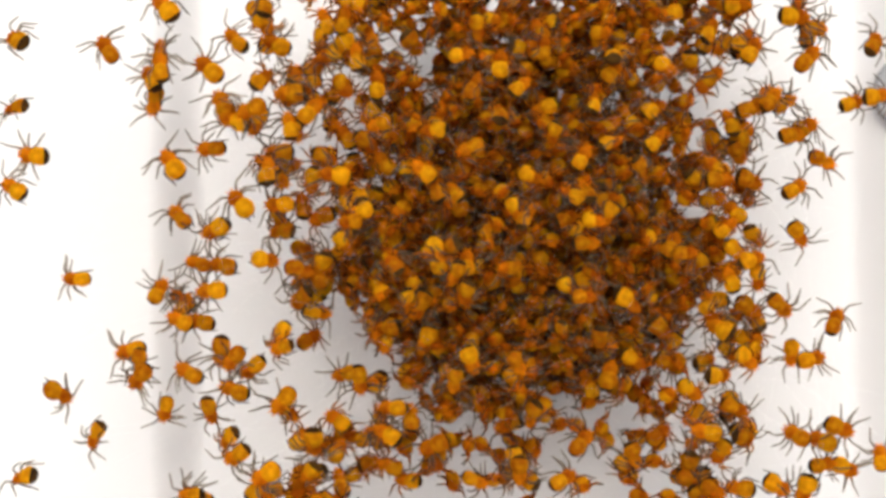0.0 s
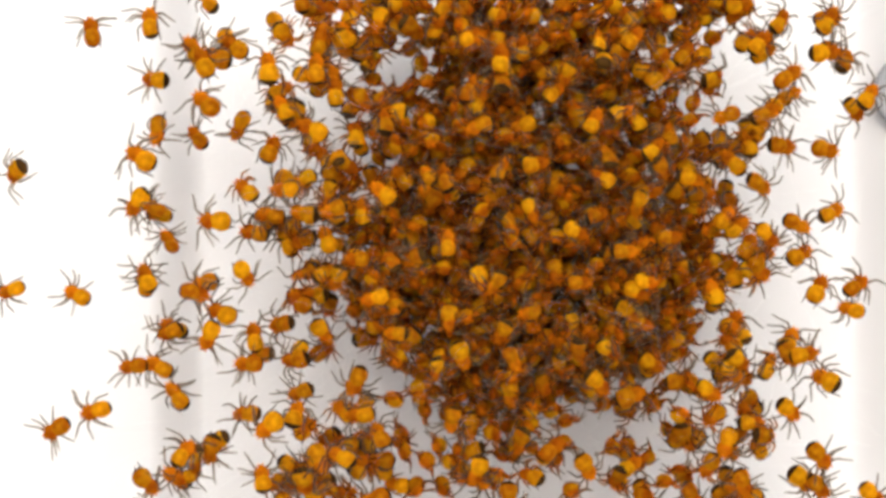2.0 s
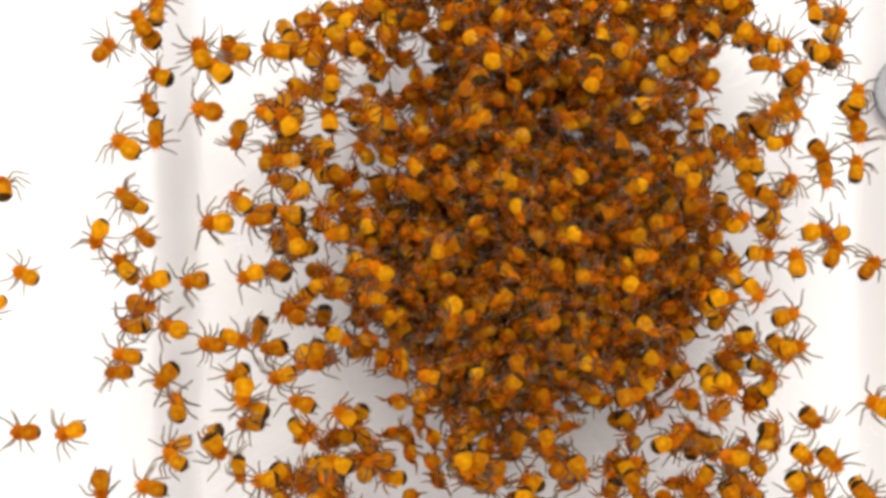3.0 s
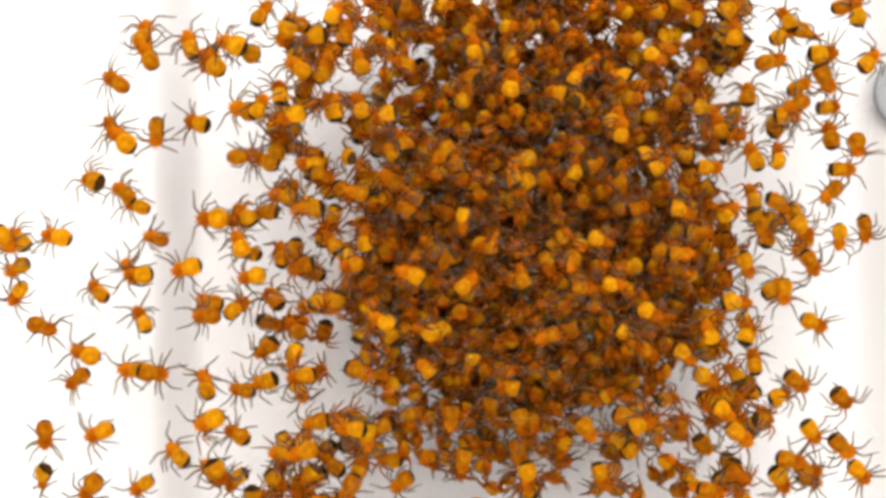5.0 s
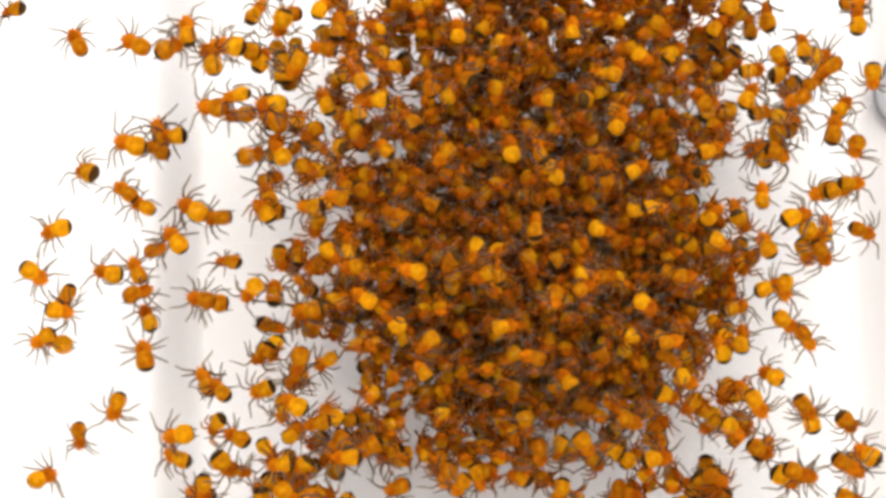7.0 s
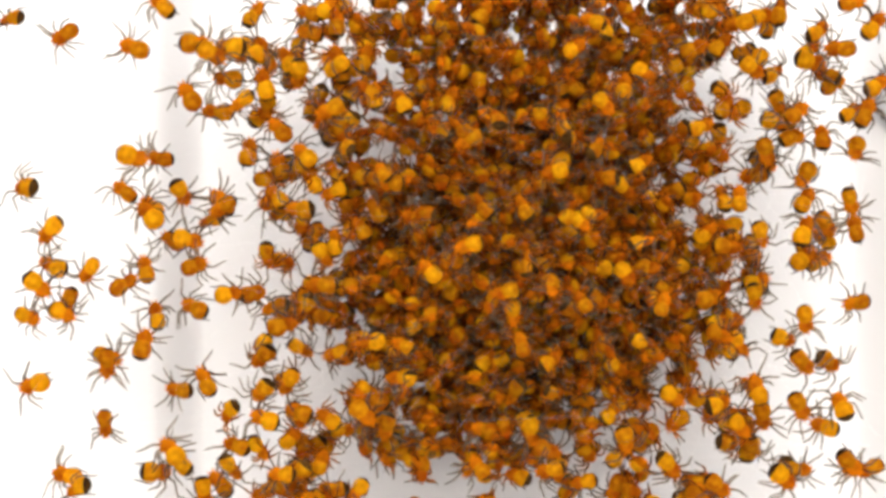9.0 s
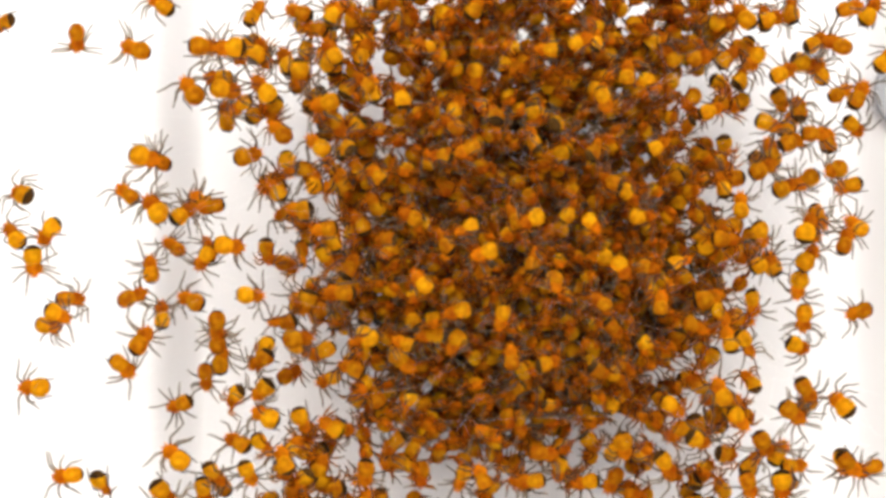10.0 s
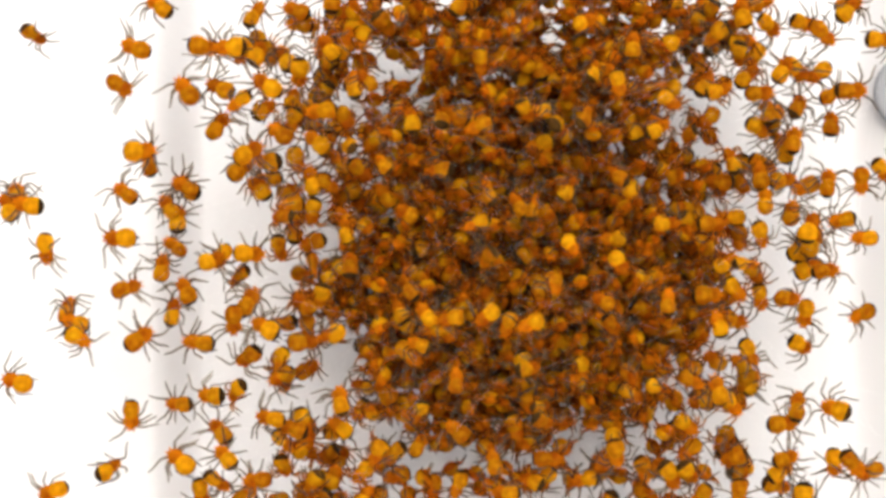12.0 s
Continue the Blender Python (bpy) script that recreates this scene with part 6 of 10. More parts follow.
    crawl(packed, -4.0, [(0, -8.56, -5.25, 200), (1, -5.22, -3.05, 187), (1.5, -4.94, -3.89, 180), (2, -2.48, -4.51, 176), (2.5, -0.46, -6.69, 173), (3, -0.65, -6.83, 169), (3.2, -0.60, -7.16, 168), (4.8, -0.99, -6.40, 132), (5, -0.88, -6.46, 130), (5.5, -1.15, -6.60, 125), (6, -1.18, -6.45, 120), (7, -1.06, -6.56, 127), (7.2, -1.19, -6.53, 128), (8.8, -2.16, -5.07, 152), (9, -2.08, -5.17, 153), (9.5, -2.08, -5.03, 155), (10.5, -1.93, -5.10, 160), (11, -1.48, -5.25, 160), (11.5, -1.11, -5.15, 160), (12, -1.24, -5.12, 160)])
    crawl(packed, -5.6, [(0, 1.23, -2.28, 250), (0.5, 1.07, -3.52, 250), (1, 1.32, -3.58, 250), (1.5, 1.96, -3.84, 250), (2, 3.19, -4.33, 244), (2.5, 3.32, -5.99, 238), (3, 3.69, -7.10, 232), (3.2, 3.80, -7.03, 230), (4.8, 3.55, -7.20, 170), (5, 3.55, -7.33, 167), (5.5, 3.28, -6.10, 158), (6, 3.45, -6.36, 150), (6.5, 4.92, -6.60, 138), (7, 6.56, -6.92, 127), (7.2, 7.19, -6.38, 122), (8, 6.40, -6.08, 80), (8.8, 5.60, -5.79, 38), (9, 5.60, -5.92, 35), (9.5, 5.74, -5.78, 26), (10.5, 5.23, -6.21, 10), (11, 5.19, -6.15, 10), (11.5, 5.01, -5.92, 10), (12, 4.46, -6.28, 10)])
    crawl(loose, 0.2, [(0, -0.59, -2.64, 230), (1, -1.29, -2.73, 230), (1.5, -1.69, -3.26, 230), (2, -1.84, -5.05, 228), (3, -2.37, -4.43, 225), (4.8, -2.39, -4.65, 206), (5, -2.25, -4.65, 205), (5.5, -2.49, -6.14, 202), (6, -3.10, -7.95, 200), (6.5, -3.26, -9.16, 206), (7, -4.03, -10.98, 212), (7.2, -4.64, -11.19, 214), (8.8, -3.11, -9.69, 256), (9, -3.11, -9.83, 258), (9.5, -4.08, -10.59, 262), (10, -4.27, -12.37, 266), (10.5, -4.51, -12.80, 270), (11, -5.72, -13.11, 233), (12, -8.26, -9.99, 160)])
    crawl(packed, -3.3, [(0, -1.98, -2.73, 270), (0.5, -2.44, -4.21, 270), (1, -0.74, -4.79, 270), (1.5, -0.27, -5.74, 270), (2, -0.42, -6.46, 269), (2.5, 1.35, -6.46, 268), (3, 1.72, -6.83, 266), (3.2, 1.60, -6.88, 266), (4.8, 1.81, -5.90, 254), (5, 1.44, -6.04, 253), (5.5, 0.74, -6.93, 252), (6, 0.79, -8.16, 250), (6.5, 0.32, -8.22, 250), (7, -0.19, -8.92, 250), (8.8, -1.88, -7.27, 250), (9, -1.95, -7.16, 250), (9.5, -1.86, -7.67, 250), (10.5, -1.94, -8.47, 250), (11.5, -1.32, -8.72, 250), (12, -1.32, -8.72, 250)])
    crawl(packed, -1.9, [(0, 6.49, -4.38, 270), (0.5, 6.54, -4.75, 270), (1, 6.07, -5.22, 270), (1.5, 6.18, -5.50, 270), (2, 6.36, -6.28, 271), (3, 6.46, -6.88, 274), (4.8, 6.11, -7.00, 286), (5, 6.16, -6.87, 287), (5.5, 6.02, -7.57, 288), (6, 6.02, -7.65, 290), (6.5, 5.76, -7.65, 296), (7.2, 6.21, -7.49, 304), (8.8, 5.92, -7.67, 346), (9, 6.02, -7.77, 348), (9.5, 5.74, -7.86, 352), (10, 5.88, -8.42, 356), (10.5, 6.02, -8.42, 360), (11, 5.74, -8.52, 360), (11.5, 5.62, -8.45, 360), (12, 5.29, -8.54, 360)])
    crawl(packed, -5.4, [(0, 3.93, -6.05, 300), (0.5, 4.01, -5.52, 300), (1, 3.74, -5.61, 300), (1.5, 3.31, -5.48, 300), (2.5, 4.07, -6.21, 286), (3.2, 3.90, -6.26, 276), (4.8, 5.64, -4.64, 204), (5, 5.52, -4.61, 200), (5.5, 5.52, -4.97, 190), (6, 5.09, -5.33, 180), (6.5, 5.01, -5.56, 172), (7, 4.74, -5.70, 165), (7.2, 4.65, -5.97, 162), (8.8, 4.17, -5.02, 108), (9.5, 4.01, -5.29, 101), (10, 3.60, -5.70, 95), (10.5, 2.86, -5.93, 90), (11, 2.37, -6.29, 90), (11.5, 1.69, -6.84, 90), (12, 0.68, -6.93, 90)])
    crawl(loose, 0.4, [(0, 4.26, -12.27, 270), (1, 3.81, -12.60, 270), (1.5, 4.27, -13.30, 270), (2, 3.65, -13.69, 270), (2.5, 3.19, -12.66, 270), (3.2, 2.89, -12.27, 270), (4.8, 0.53, -9.46, 270), (5, 0.43, -9.36, 270), (5.5, -0.29, -10.13, 270), (6, -0.44, -10.79, 270), (6.5, -0.38, -11.00, 259), (7, 0.24, -12.54, 248), (7.2, 0.20, -12.67, 244), (8.8, 2.32, -9.95, 166), (9, 2.35, -10.09, 163), (9.5, 3.12, -10.37, 155), (10, 2.50, -10.32, 148), (10.5, 2.07, -10.32, 140), (11, 0.87, -10.04, 140), (11.5, 1.25, -10.04, 140), (12, 0.82, -10.13, 140)])
    crawl(loose, 1.8, [(0, 3.74, -9.86, 200), (0.5, 3.55, -10.20, 200), (1, 2.67, -9.91, 200), (1.5, 1.94, -10.28, 200), (2, 1.55, -11.42, 200), (2.5, 1.25, -11.50, 200), (3, 0.84, -11.38, 200), (3.2, 0.76, -11.46, 200), (4.8, -3.16, -9.81, 200), (5.5, -3.69, -11.27, 200), (6, -3.30, -11.39, 200), (7.2, -2.94, -11.49, 204), (8.8, -3.12, -11.07, 216), (9.5, -2.67, -10.93, 218), (11, -2.77, -11.13, 220), (11.5, -2.82, -11.42, 220), (12, -2.72, -11.51, 220)])
    crawl(loose, -0.2, [(0, -4.64, -7.23, 280), (0.5, -3.77, -7.74, 280), (1, -1.43, -7.31, 280), (1.5, 1.75, -7.76, 280), (2, 3.68, -7.97, 280), (2.5, 5.30, -9.93, 280), (3, 5.73, -10.65, 280), (3.2, 5.51, -10.66, 280), (4.8, 4.63, -9.60, 280), (5.5, 3.53, -9.50, 280), (6, 4.08, -9.64, 280), (6.5, 4.34, -9.69, 281), (7.2, 4.57, -9.59, 282), (8.8, 4.54, -9.69, 288), (9.5, 4.39, -9.60, 289), (10, 4.15, -9.60, 289), (10.5, 4.08, -9.79, 290), (11.5, 4.15, -9.83, 290), (12, 3.96, -9.88, 290)])
    crawl(loose, -0.0, [(0, 5.02, -9.14, 250), (0.5, 4.83, -9.33, 250), (1, 4.54, -10.24, 250), (1.5, 4.40, -10.28, 250), (2, 4.35, -10.62, 251), (2.5, 4.07, -10.71, 252), (3, 4.26, -10.67, 254), (3.2, 4.45, -10.62, 254), (4.8, 2.70, -8.62, 266), (5, 2.73, -8.75, 267), (6, 2.69, -8.71, 270), (6.5, 2.49, -8.75, 267), (7, 3.97, -7.80, 263), (7.2, 4.08, -7.72, 262), (8.8, 3.94, -7.83, 238), (9, 4.02, -7.94, 237), (10, 4.02, -7.84, 232), (10.5, 4.56, -7.47, 230), (11.5, 4.35, -7.46, 230), (12, 4.26, -7.61, 230)])
    crawl(loose, 0.1, [(0, 7.66, -10.73, 50), (1, 7.13, -10.58, 50), (1.5, 6.29, -10.61, 50), (2, 6.03, -11.12, 41), (2.5, 6.61, -11.74, 32), (3.2, 6.67, -12.18, 20), (4, 5.54, -11.72, -25), (4.8, 4.41, -11.26, -70), (5, 4.17, -11.26, -75), (5.5, 3.69, -11.59, -88), (6, 4.57, -11.39, -100), (6.5, 4.98, -11.16, -92), (7, 5.32, -11.26, -83), (7.2, 5.22, -11.31, -80), (8.8, 5.75, -10.97, -20), (9, 5.70, -11.12, -18), (9.5, 5.75, -10.87, -12), (10, 5.56, -11.31, -6), (10.5, 5.35, -11.39, 0), (11.5, 5.51, -11.54, 0), (12, 5.80, -11.64, 0)])
    crawl(loose, -1.2, [(0, 0.65, -7.18, 260), (0.5, 0.91, -7.28, 260), (1, 0.40, -7.50, 260), (1.5, 0.19, -7.86, 260), (2, 0.52, -9.33, 260), (2.5, -0.14, -9.19, 260), (3, 2.02, -11.69, 260), (3.2, 1.66, -12.55, 260), (4.8, 1.14, -11.37, 260), (5, 1.14, -11.56, 260), (5.5, 0.62, -12.51, 260), (6, 1.11, -12.65, 260), (6.5, 0.85, -13.12, 247), (7.2, 1.08, -12.77, 228), (8, 1.47, -12.41, 180), (9, 1.99, -11.98, 128), (9.5, 2.08, -12.69, 119), (10, 2.13, -12.51, 109), (10.5, 2.35, -12.19, 100), (11, 2.41, -12.21, 100), (12, 2.78, -11.72, 100)])
    crawl(loose, -0.2, [(0, 3.91, -7.13, 300), (0.5, 5.68, -8.16, 300), (1, 7.40, -9.46, 300), (1.5, 7.98, -10.73, 300), (2, 7.88, -12.03, 301), (3.2, 7.46, -12.11, 302), (4.8, 7.95, -9.94, 308), (6, 7.36, -10.26, 310), (6.5, 7.54, -10.32, 308), (7.2, 7.97, -10.89, 304), (8.8, 10.04, -10.52, 286), (9.5, 10.02, -10.58, 284), (10.5, 9.85, -11.20, 280), (11, 9.69, -11.32, 280), (12, 9.55, -11.27, 280)])
    crawl(loose, -2.3, [(0, 6.48, -12.51, 30), (0.5, 6.48, -12.51, 30), (1.5, 7.07, -12.83, 30), (2, 7.18, -14.75, 23), (2.5, 7.18, -15.18, 16), (3.2, 7.18, -15.18, 6), (4.8, 8.67, -12.25, -66), (5, 8.54, -12.29, -70), (5.5, 8.68, -12.33, -80), (6, 7.99, -12.53, -90), (6.5, 7.27, -13.37, -98), (7, 6.38, -13.13, -105), (7.2, 6.05, -13.46, -108), (9, 5.82, -11.96, -164), (9.5, 5.11, -13.04, -169), (10, 4.78, -12.57, -175), (10.5, 4.17, -12.37, -180), (11, 3.38, -13.18, -180), (11.5, 3.19, -13.27, -180), (12, 3.42, -13.22, -180)])
    crawl(loose, -0.2, [(0, -0.95, -5.02, 250), (0.5, 0.12, -7.21, 250), (1, 1.63, -9.89, 250), (1.5, 1.44, -11.51, 250), (2, 1.86, -12.23, 252), (2.5, 4.25, -13.24, 254), (3, 4.35, -13.96, 255), (3.2, 4.35, -14.83, 256), (4.8, 4.16, -12.71, 274), (5, 4.63, -12.56, 275), (6, 5.34, -13.38, 280), (6.5, 5.49, -13.71, 280), (7, 5.40, -15.02, 280), (7.2, 5.40, -15.90, 280), (8.8, 4.88, -10.86, 280), (10.5, 4.42, -6.45, 280), (12, 4.42, -6.45, 280)])
    crawl(packed, -6.2, [(0, 7.96, 1.53, 350), (0.5, 9.46, -0.07, 350), (1, 11.30, -2.00, 350), (1.5, 12.59, -2.48, 350), (2, 10.71, -1.68, 351), (2.5, 8.01, -1.81, 351), (3, 7.56, -1.45, 352), (3.2, 7.50, -1.56, 352), (4.8, 8.93, -1.87, 358), (5, 9.05, -1.81, 358), (5.5, 8.96, -2.22, 359), (6, 9.04, -2.04, 360), (6.5, 7.47, -1.40, 355), (7.2, 7.58, -1.28, 348), (8.8, 7.38, 1.24, 312), (9, 7.28, 1.40, 311), (9.5, 7.92, 1.36, 307), (10, 7.87, 1.31, 304), (10.5, 7.42, 1.80, 300), (11.5, 7.15, 1.22, 300), (12, 6.75, 0.18, 300)])
    crawl(packed, -4.2, [(0, 6.54, 1.62, 20), (1.5, 7.71, 1.77, 20), (3.2, 9.03, 1.93, 20), (5, 10.37, 2.17, 20), (5.5, 11.11, 0.18, 20), (6, 10.72, -0.72, 20), (6.5, 9.69, -1.75, 14), (7, 8.62, -1.48, 8), (7.2, 8.59, -1.35, 6), (8.8, 8.02, -2.85, -36), (9, 8.21, -2.66, -38), (9.5, 9.31, -4.20, -42), (10, 9.09, -4.24, -46), (10.5, 9.22, -4.19, -50), (11, 9.59, -4.01, -50), (11.5, 9.31, -3.87, -50), (12, 8.95, -4.01, -50)])
    crawl(packed, -3.7, [(0, 7.39, 0.92, 330), (0.5, 8.93, -0.75, 330), (1, 11.18, -2.73, 330), (1.5, 11.53, -2.39, 330), (2, 10.44, -2.31, 330), (2.5, 10.75, -2.41, 330), (3, 10.33, -2.04, 330), (3.2, 10.89, -3.01, 330), (4.8, 11.58, -3.10, 330), (5, 11.16, -3.43, 330), (5.5, 11.35, -3.06, 330), (6, 11.38, -3.00, 330), (6.5, 11.35, -3.15, 328), (7, 10.89, -3.01, 325), (7.2, 10.98, -3.11, 324), (8.8, 9.89, -1.54, 306), (9.5, 9.68, -1.16, 304), (10, 9.59, -1.06, 302), (10.5, 9.56, -1.18, 300), (11, 9.77, -1.02, 300), (11.5, 9.54, -1.06, 300), (12, 9.45, -0.79, 300)])
    crawl(packed, -3.1, [(0, 6.81, -2.03, 310), (0.5, 7.52, -4.54, 310), (1, 9.30, -5.59, 310), (1.5, 9.46, -5.44, 310), (2, 8.94, -5.40, 312), (2.5, 8.24, -5.60, 315), (3, 7.97, -6.27, 317), (4.8, 10.05, -4.56, 342), (5, 10.00, -4.45, 343), (5.5, 9.82, -4.61, 347), (6, 10.52, -4.23, 350), (6.5, 10.24, -4.61, 349), (7, 10.43, -4.61, 348), (7.2, 10.57, -4.89, 348), (8.8, 10.75, -4.84, 342), (9, 10.85, -4.93, 342), (9.5, 11.08, -4.89, 341), (10, 11.17, -5.03, 341), (10.5, 11.89, -5.44, 340), (11.5, 11.92, -6.61, 340), (12, 11.59, -7.35, 340)])
    crawl(packed, -4.7, [(0, 7.60, 0.31, 0), (1.5, 9.17, -0.03, 0), (3.2, 10.95, -0.43, 0), (4.8, 12.63, -0.80, 0), (5, 12.60, -0.25, 0), (5.5, 12.77, -2.18, 0), (6, 12.17, -4.17, 0), (6.5, 11.77, -5.08, 7), (7, 12.03, -4.93, 15), (7.2, 11.98, -5.16, 18), (8.8, 11.72, -2.87, 72), (9, 11.66, -2.98, 74), (9.5, 11.25, -2.66, 79), (10, 11.57, -2.89, 85), (11.5, 12.16, -2.98, 90), (12, 11.93, -2.80, 90)])
    crawl(packed, -3.3, [(0, 7.40, 1.71, 40), (0.5, 8.93, 0.04, 40), (1, 9.62, -0.37, 40), (1.5, 10.20, -0.42, 40), (2, 10.41, 0.19, 35), (2.5, 12.53, 0.67, 31), (3, 12.25, 0.77, 26), (3.2, 12.37, 0.91, 24), (4.8, 12.82, -0.02, -24), (5, 12.69, -1.04, -27), (5.5, 12.97, -2.99, -33), (6, 14.14, -4.83, -40), (6.5, 12.11, -5.92, -39), (7, 12.18, -5.79, -38), (7.2, 12.13, -6.02, -38), (8.8, 14.86, -4.65, -32), (9, 14.90, -4.52, -30), (10, 13.62, -4.09, -30), (10.5, 13.99, -4.98, -30), (11, 13.57, -6.32, -30), (11.5, 13.57, -6.37, -30), (12, 13.39, -7.02, -30)])
    crawl(packed, -3.9, [(0, 12.99, -0.28, 10), (0.5, 12.67, -0.11, 10), (1, 12.73, 0.19, 10), (1.5, 12.26, 0.33, 10), (2, 12.16, 0.56, 10), (2.5, 11.91, 1.23, 10), (3, 11.72, 1.40, 10), (3.2, 11.59, 1.23, 10), (4.8, 11.98, -0.17, 10), (5, 11.91, -0.14, 10), (5.5, 13.21, -1.49, 10), (6.5, 13.18, -1.57, 9), (7, 12.99, -1.52, 8), (7.2, 12.90, -1.71, 8), (8.8, 10.98, -1.03, 2), (10, 10.98, -1.03, 1), (11, 14.71, -1.86, 1), (11.5, 16.54, -2.15, 0), (12, 18.45, -2.69, 0)])
    crawl(packed, -3.9, [(0, 8.09, -1.26, 300), (0.5, 8.04, -2.68, 300), (1, 8.59, -2.59, 300), (1.5, 8.78, -2.69, 300), (2, 9.33, -4.30, 301), (2.5, 8.96, -5.67, 301), (3.2, 8.66, -6.63, 302), (4.8, 10.29, -5.25, 308), (5.5, 10.50, -4.80, 309), (6, 10.44, -5.85, 310), (6.5, 8.92, -6.38, 309), (7.2, 9.17, -8.62, 308), (8.8, 8.94, -5.20, 302), (9, 8.83, -5.27, 302), (9.5, 9.75, -5.73, 301), (10, 9.93, -6.24, 301), (10.5, 9.84, -6.31, 300), (11.5, 9.75, -6.84, 300), (12, 10.03, -6.70, 300)])
    crawl(loose, -1.2, [(0, 10.08, -2.89, 320), (0.5, 10.75, -3.65, 320), (1, 10.32, -3.98, 320), (1.5, 11.01, -3.99, 320), (2, 10.65, -3.98, 337), (2.5, 12.38, -3.55, 353), (3, 15.33, -2.75, 370), (3.2, 15.25, -2.64, 368), (5, 16.05, -2.98, 362), (5.5, 15.81, -2.79, 361), (6, 15.95, -2.60, 360), (6.5, 17.49, -0.70, 370), (7, 19.35, 1.73, 380), (7.2, 19.46, 1.82, 390), (8.8, 19.94, 0.35, 420), (9, 19.82, 0.96, 430), (9.5, 20.04, 1.36, 430), (10, 20.02, 1.13, 430), (10.5, 20.44, 0.96, 430), (11, 20.45, 1.04, 430), (11.5, 20.31, 0.92, 430), (12, 20.13, 1.13, 430)])
    crawl(loose, 2.3, [(0, 16.76, -10.49, 320), (0.5, 17.19, -9.84, 337), (1.5, 17.72, -10.55, 370), (2, 17.37, -9.81, 360), (2.5, 17.54, -8.41, 350), (3, 17.88, -6.66, 340), (3.2, 17.75, -6.61, 364), (4.8, 17.42, -6.35, 436), (5, 17.56, -6.34, 460), (5.5, 17.32, -4.88, 455), (6, 17.56, -4.75, 450), (6.5, 17.10, -4.05, 410), (7, 16.45, -3.31, 370), (7.2, 16.52, -3.43, 352), (8.8, 17.03, -3.08, 298), (9, 17.56, -2.68, 280), (10, 17.47, -3.02, 280), (10.5, 17.56, -2.84, 280), (11.5, 17.71, -3.06, 280), (12, 17.88, -2.68, 280)])
    crawl(loose, -1.7, [(0, 7.88, -1.91, 320), (1.5, 9.53, -3.13, 320), (3.2, 11.39, -4.50, 320), (4.8, 13.15, -5.80, 320), (5, 13.15, -5.85, 320), (5.5, 13.54, -5.80, 320), (6, 13.58, -6.13, 320), (6.5, 14.78, -5.63, 385), (7, 16.35, -4.89, 450), (7.2, 16.47, -4.85, 422), (8, 16.22, -4.97, 380), (8.8, 15.98, -5.08, 338), (9, 16.04, -5.20, 310), (10.5, 16.81, -5.20, 300), (11, 17.16, -6.08, 300), (11.5, 16.97, -5.75, 300), (12, 16.65, -5.66, 300)])
    crawl(loose, -2.2, [(0, 14.89, -6.86, 0), (1.5, 16.12, -6.04, -20), (2, 15.99, -6.01, -40), (2.5, 16.98, -4.60, -60), (3, 16.43, -4.87, -80), (3.2, 16.34, -4.77, -48), (4, 16.33, -4.62, 0), (4.8, 16.33, -4.47, 48), (5, 16.43, -4.57, 80), (5.5, 12.88, -6.29, 25), (6, 12.29, -6.71, -30), (6.5, 12.06, -7.55, -26), (7.2, 12.29, -7.96, -20), (8.8, 15.00, -8.48, 10), (9, 14.89, -8.40, 20), (9.5, 13.94, -7.79, -3), (10, 13.84, -10.37, -27), (10.5, 13.36, -11.77, -50), (11, 13.33, -12.20, -50), (11.5, 13.42, -12.11, -50), (12, 13.28, -12.11, -50)])
    crawl(loose, 2.6, [(0, 9.69, 5.17, 90), (0.5, 9.44, 7.83, 90), (1, 10.81, 6.85, 90), (1.5, 10.42, 7.06, 90), (2, 10.27, 8.50, 88), (2.5, 11.30, 10.33, 86), (3, 11.11, 10.47, 85), (3.2, 11.26, 11.55, 84), (4.8, 14.27, 13.04, 66), (5, 14.34, 13.16, 65), (5.5, 14.58, 13.95, 62), (6, 14.57, 13.61, 60), (6.5, 15.63, 12.41, 35), (7, 17.45, 10.10, 10), (7.2, 17.33, 10.17, 10), (8.8, 17.80, 13.20, 10), (10, 18.55, 13.02, 17), (10.5, 18.41, 13.13, 20), (11, 18.40, 12.67, 0), (11.5, 18.35, 12.77, -20), (12, 18.41, 12.66, -40)])
    crawl(loose, 0.6, [(0, 9.17, 6.75, 40), (1.5, 11.28, 8.83, 40), (3.2, 13.67, 11.20, 40), (4.8, 15.92, 13.42, 40), (5.5, 16.02, 13.18, 40), (6, 15.90, 13.23, 40), (6.5, 15.54, 13.18, 52), (7, 16.07, 13.61, 65), (7.2, 16.55, 13.76, 70), (8, 16.52, 13.42, 115), (8.8, 16.50, 13.08, 160), (9, 16.52, 12.60, 190), (9.5, 16.69, 13.08, 160), (10, 16.74, 12.94, 130), (10.5, 16.84, 13.07, 100), (11, 16.64, 12.99, 100), (11.5, 16.84, 13.04, 100), (12, 16.68, 13.07, 100)])
    crawl(loose, 2.9, [(0, 20.87, 12.21, 70), (1, 21.67, 11.90, 30), (1.5, 21.83, 11.63, 10), (2, 22.12, 11.14, -10), (3, 21.03, 11.09, -50), (3.2, 21.07, 11.22, -44), (4.8, 20.63, 12.32, -26), (5, 20.54, 12.21, -20), (5.5, 18.84, 12.59, 35), (6, 17.98, 12.85, 90), (6.5, 18.50, 12.91, 95), (7, 18.46, 13.17, 100), (7.2, 18.56, 13.07, 96), (8.8, 19.19, 13.38, 84), (9.5, 19.04, 13.60, 87), (10, 19.83, 13.60, 93), (10.5, 19.42, 13.65, 100), (11, 19.34, 12.18, 50), (11.5, 18.87, 9.39, 0), (12, 18.62, 6.60, -50)])
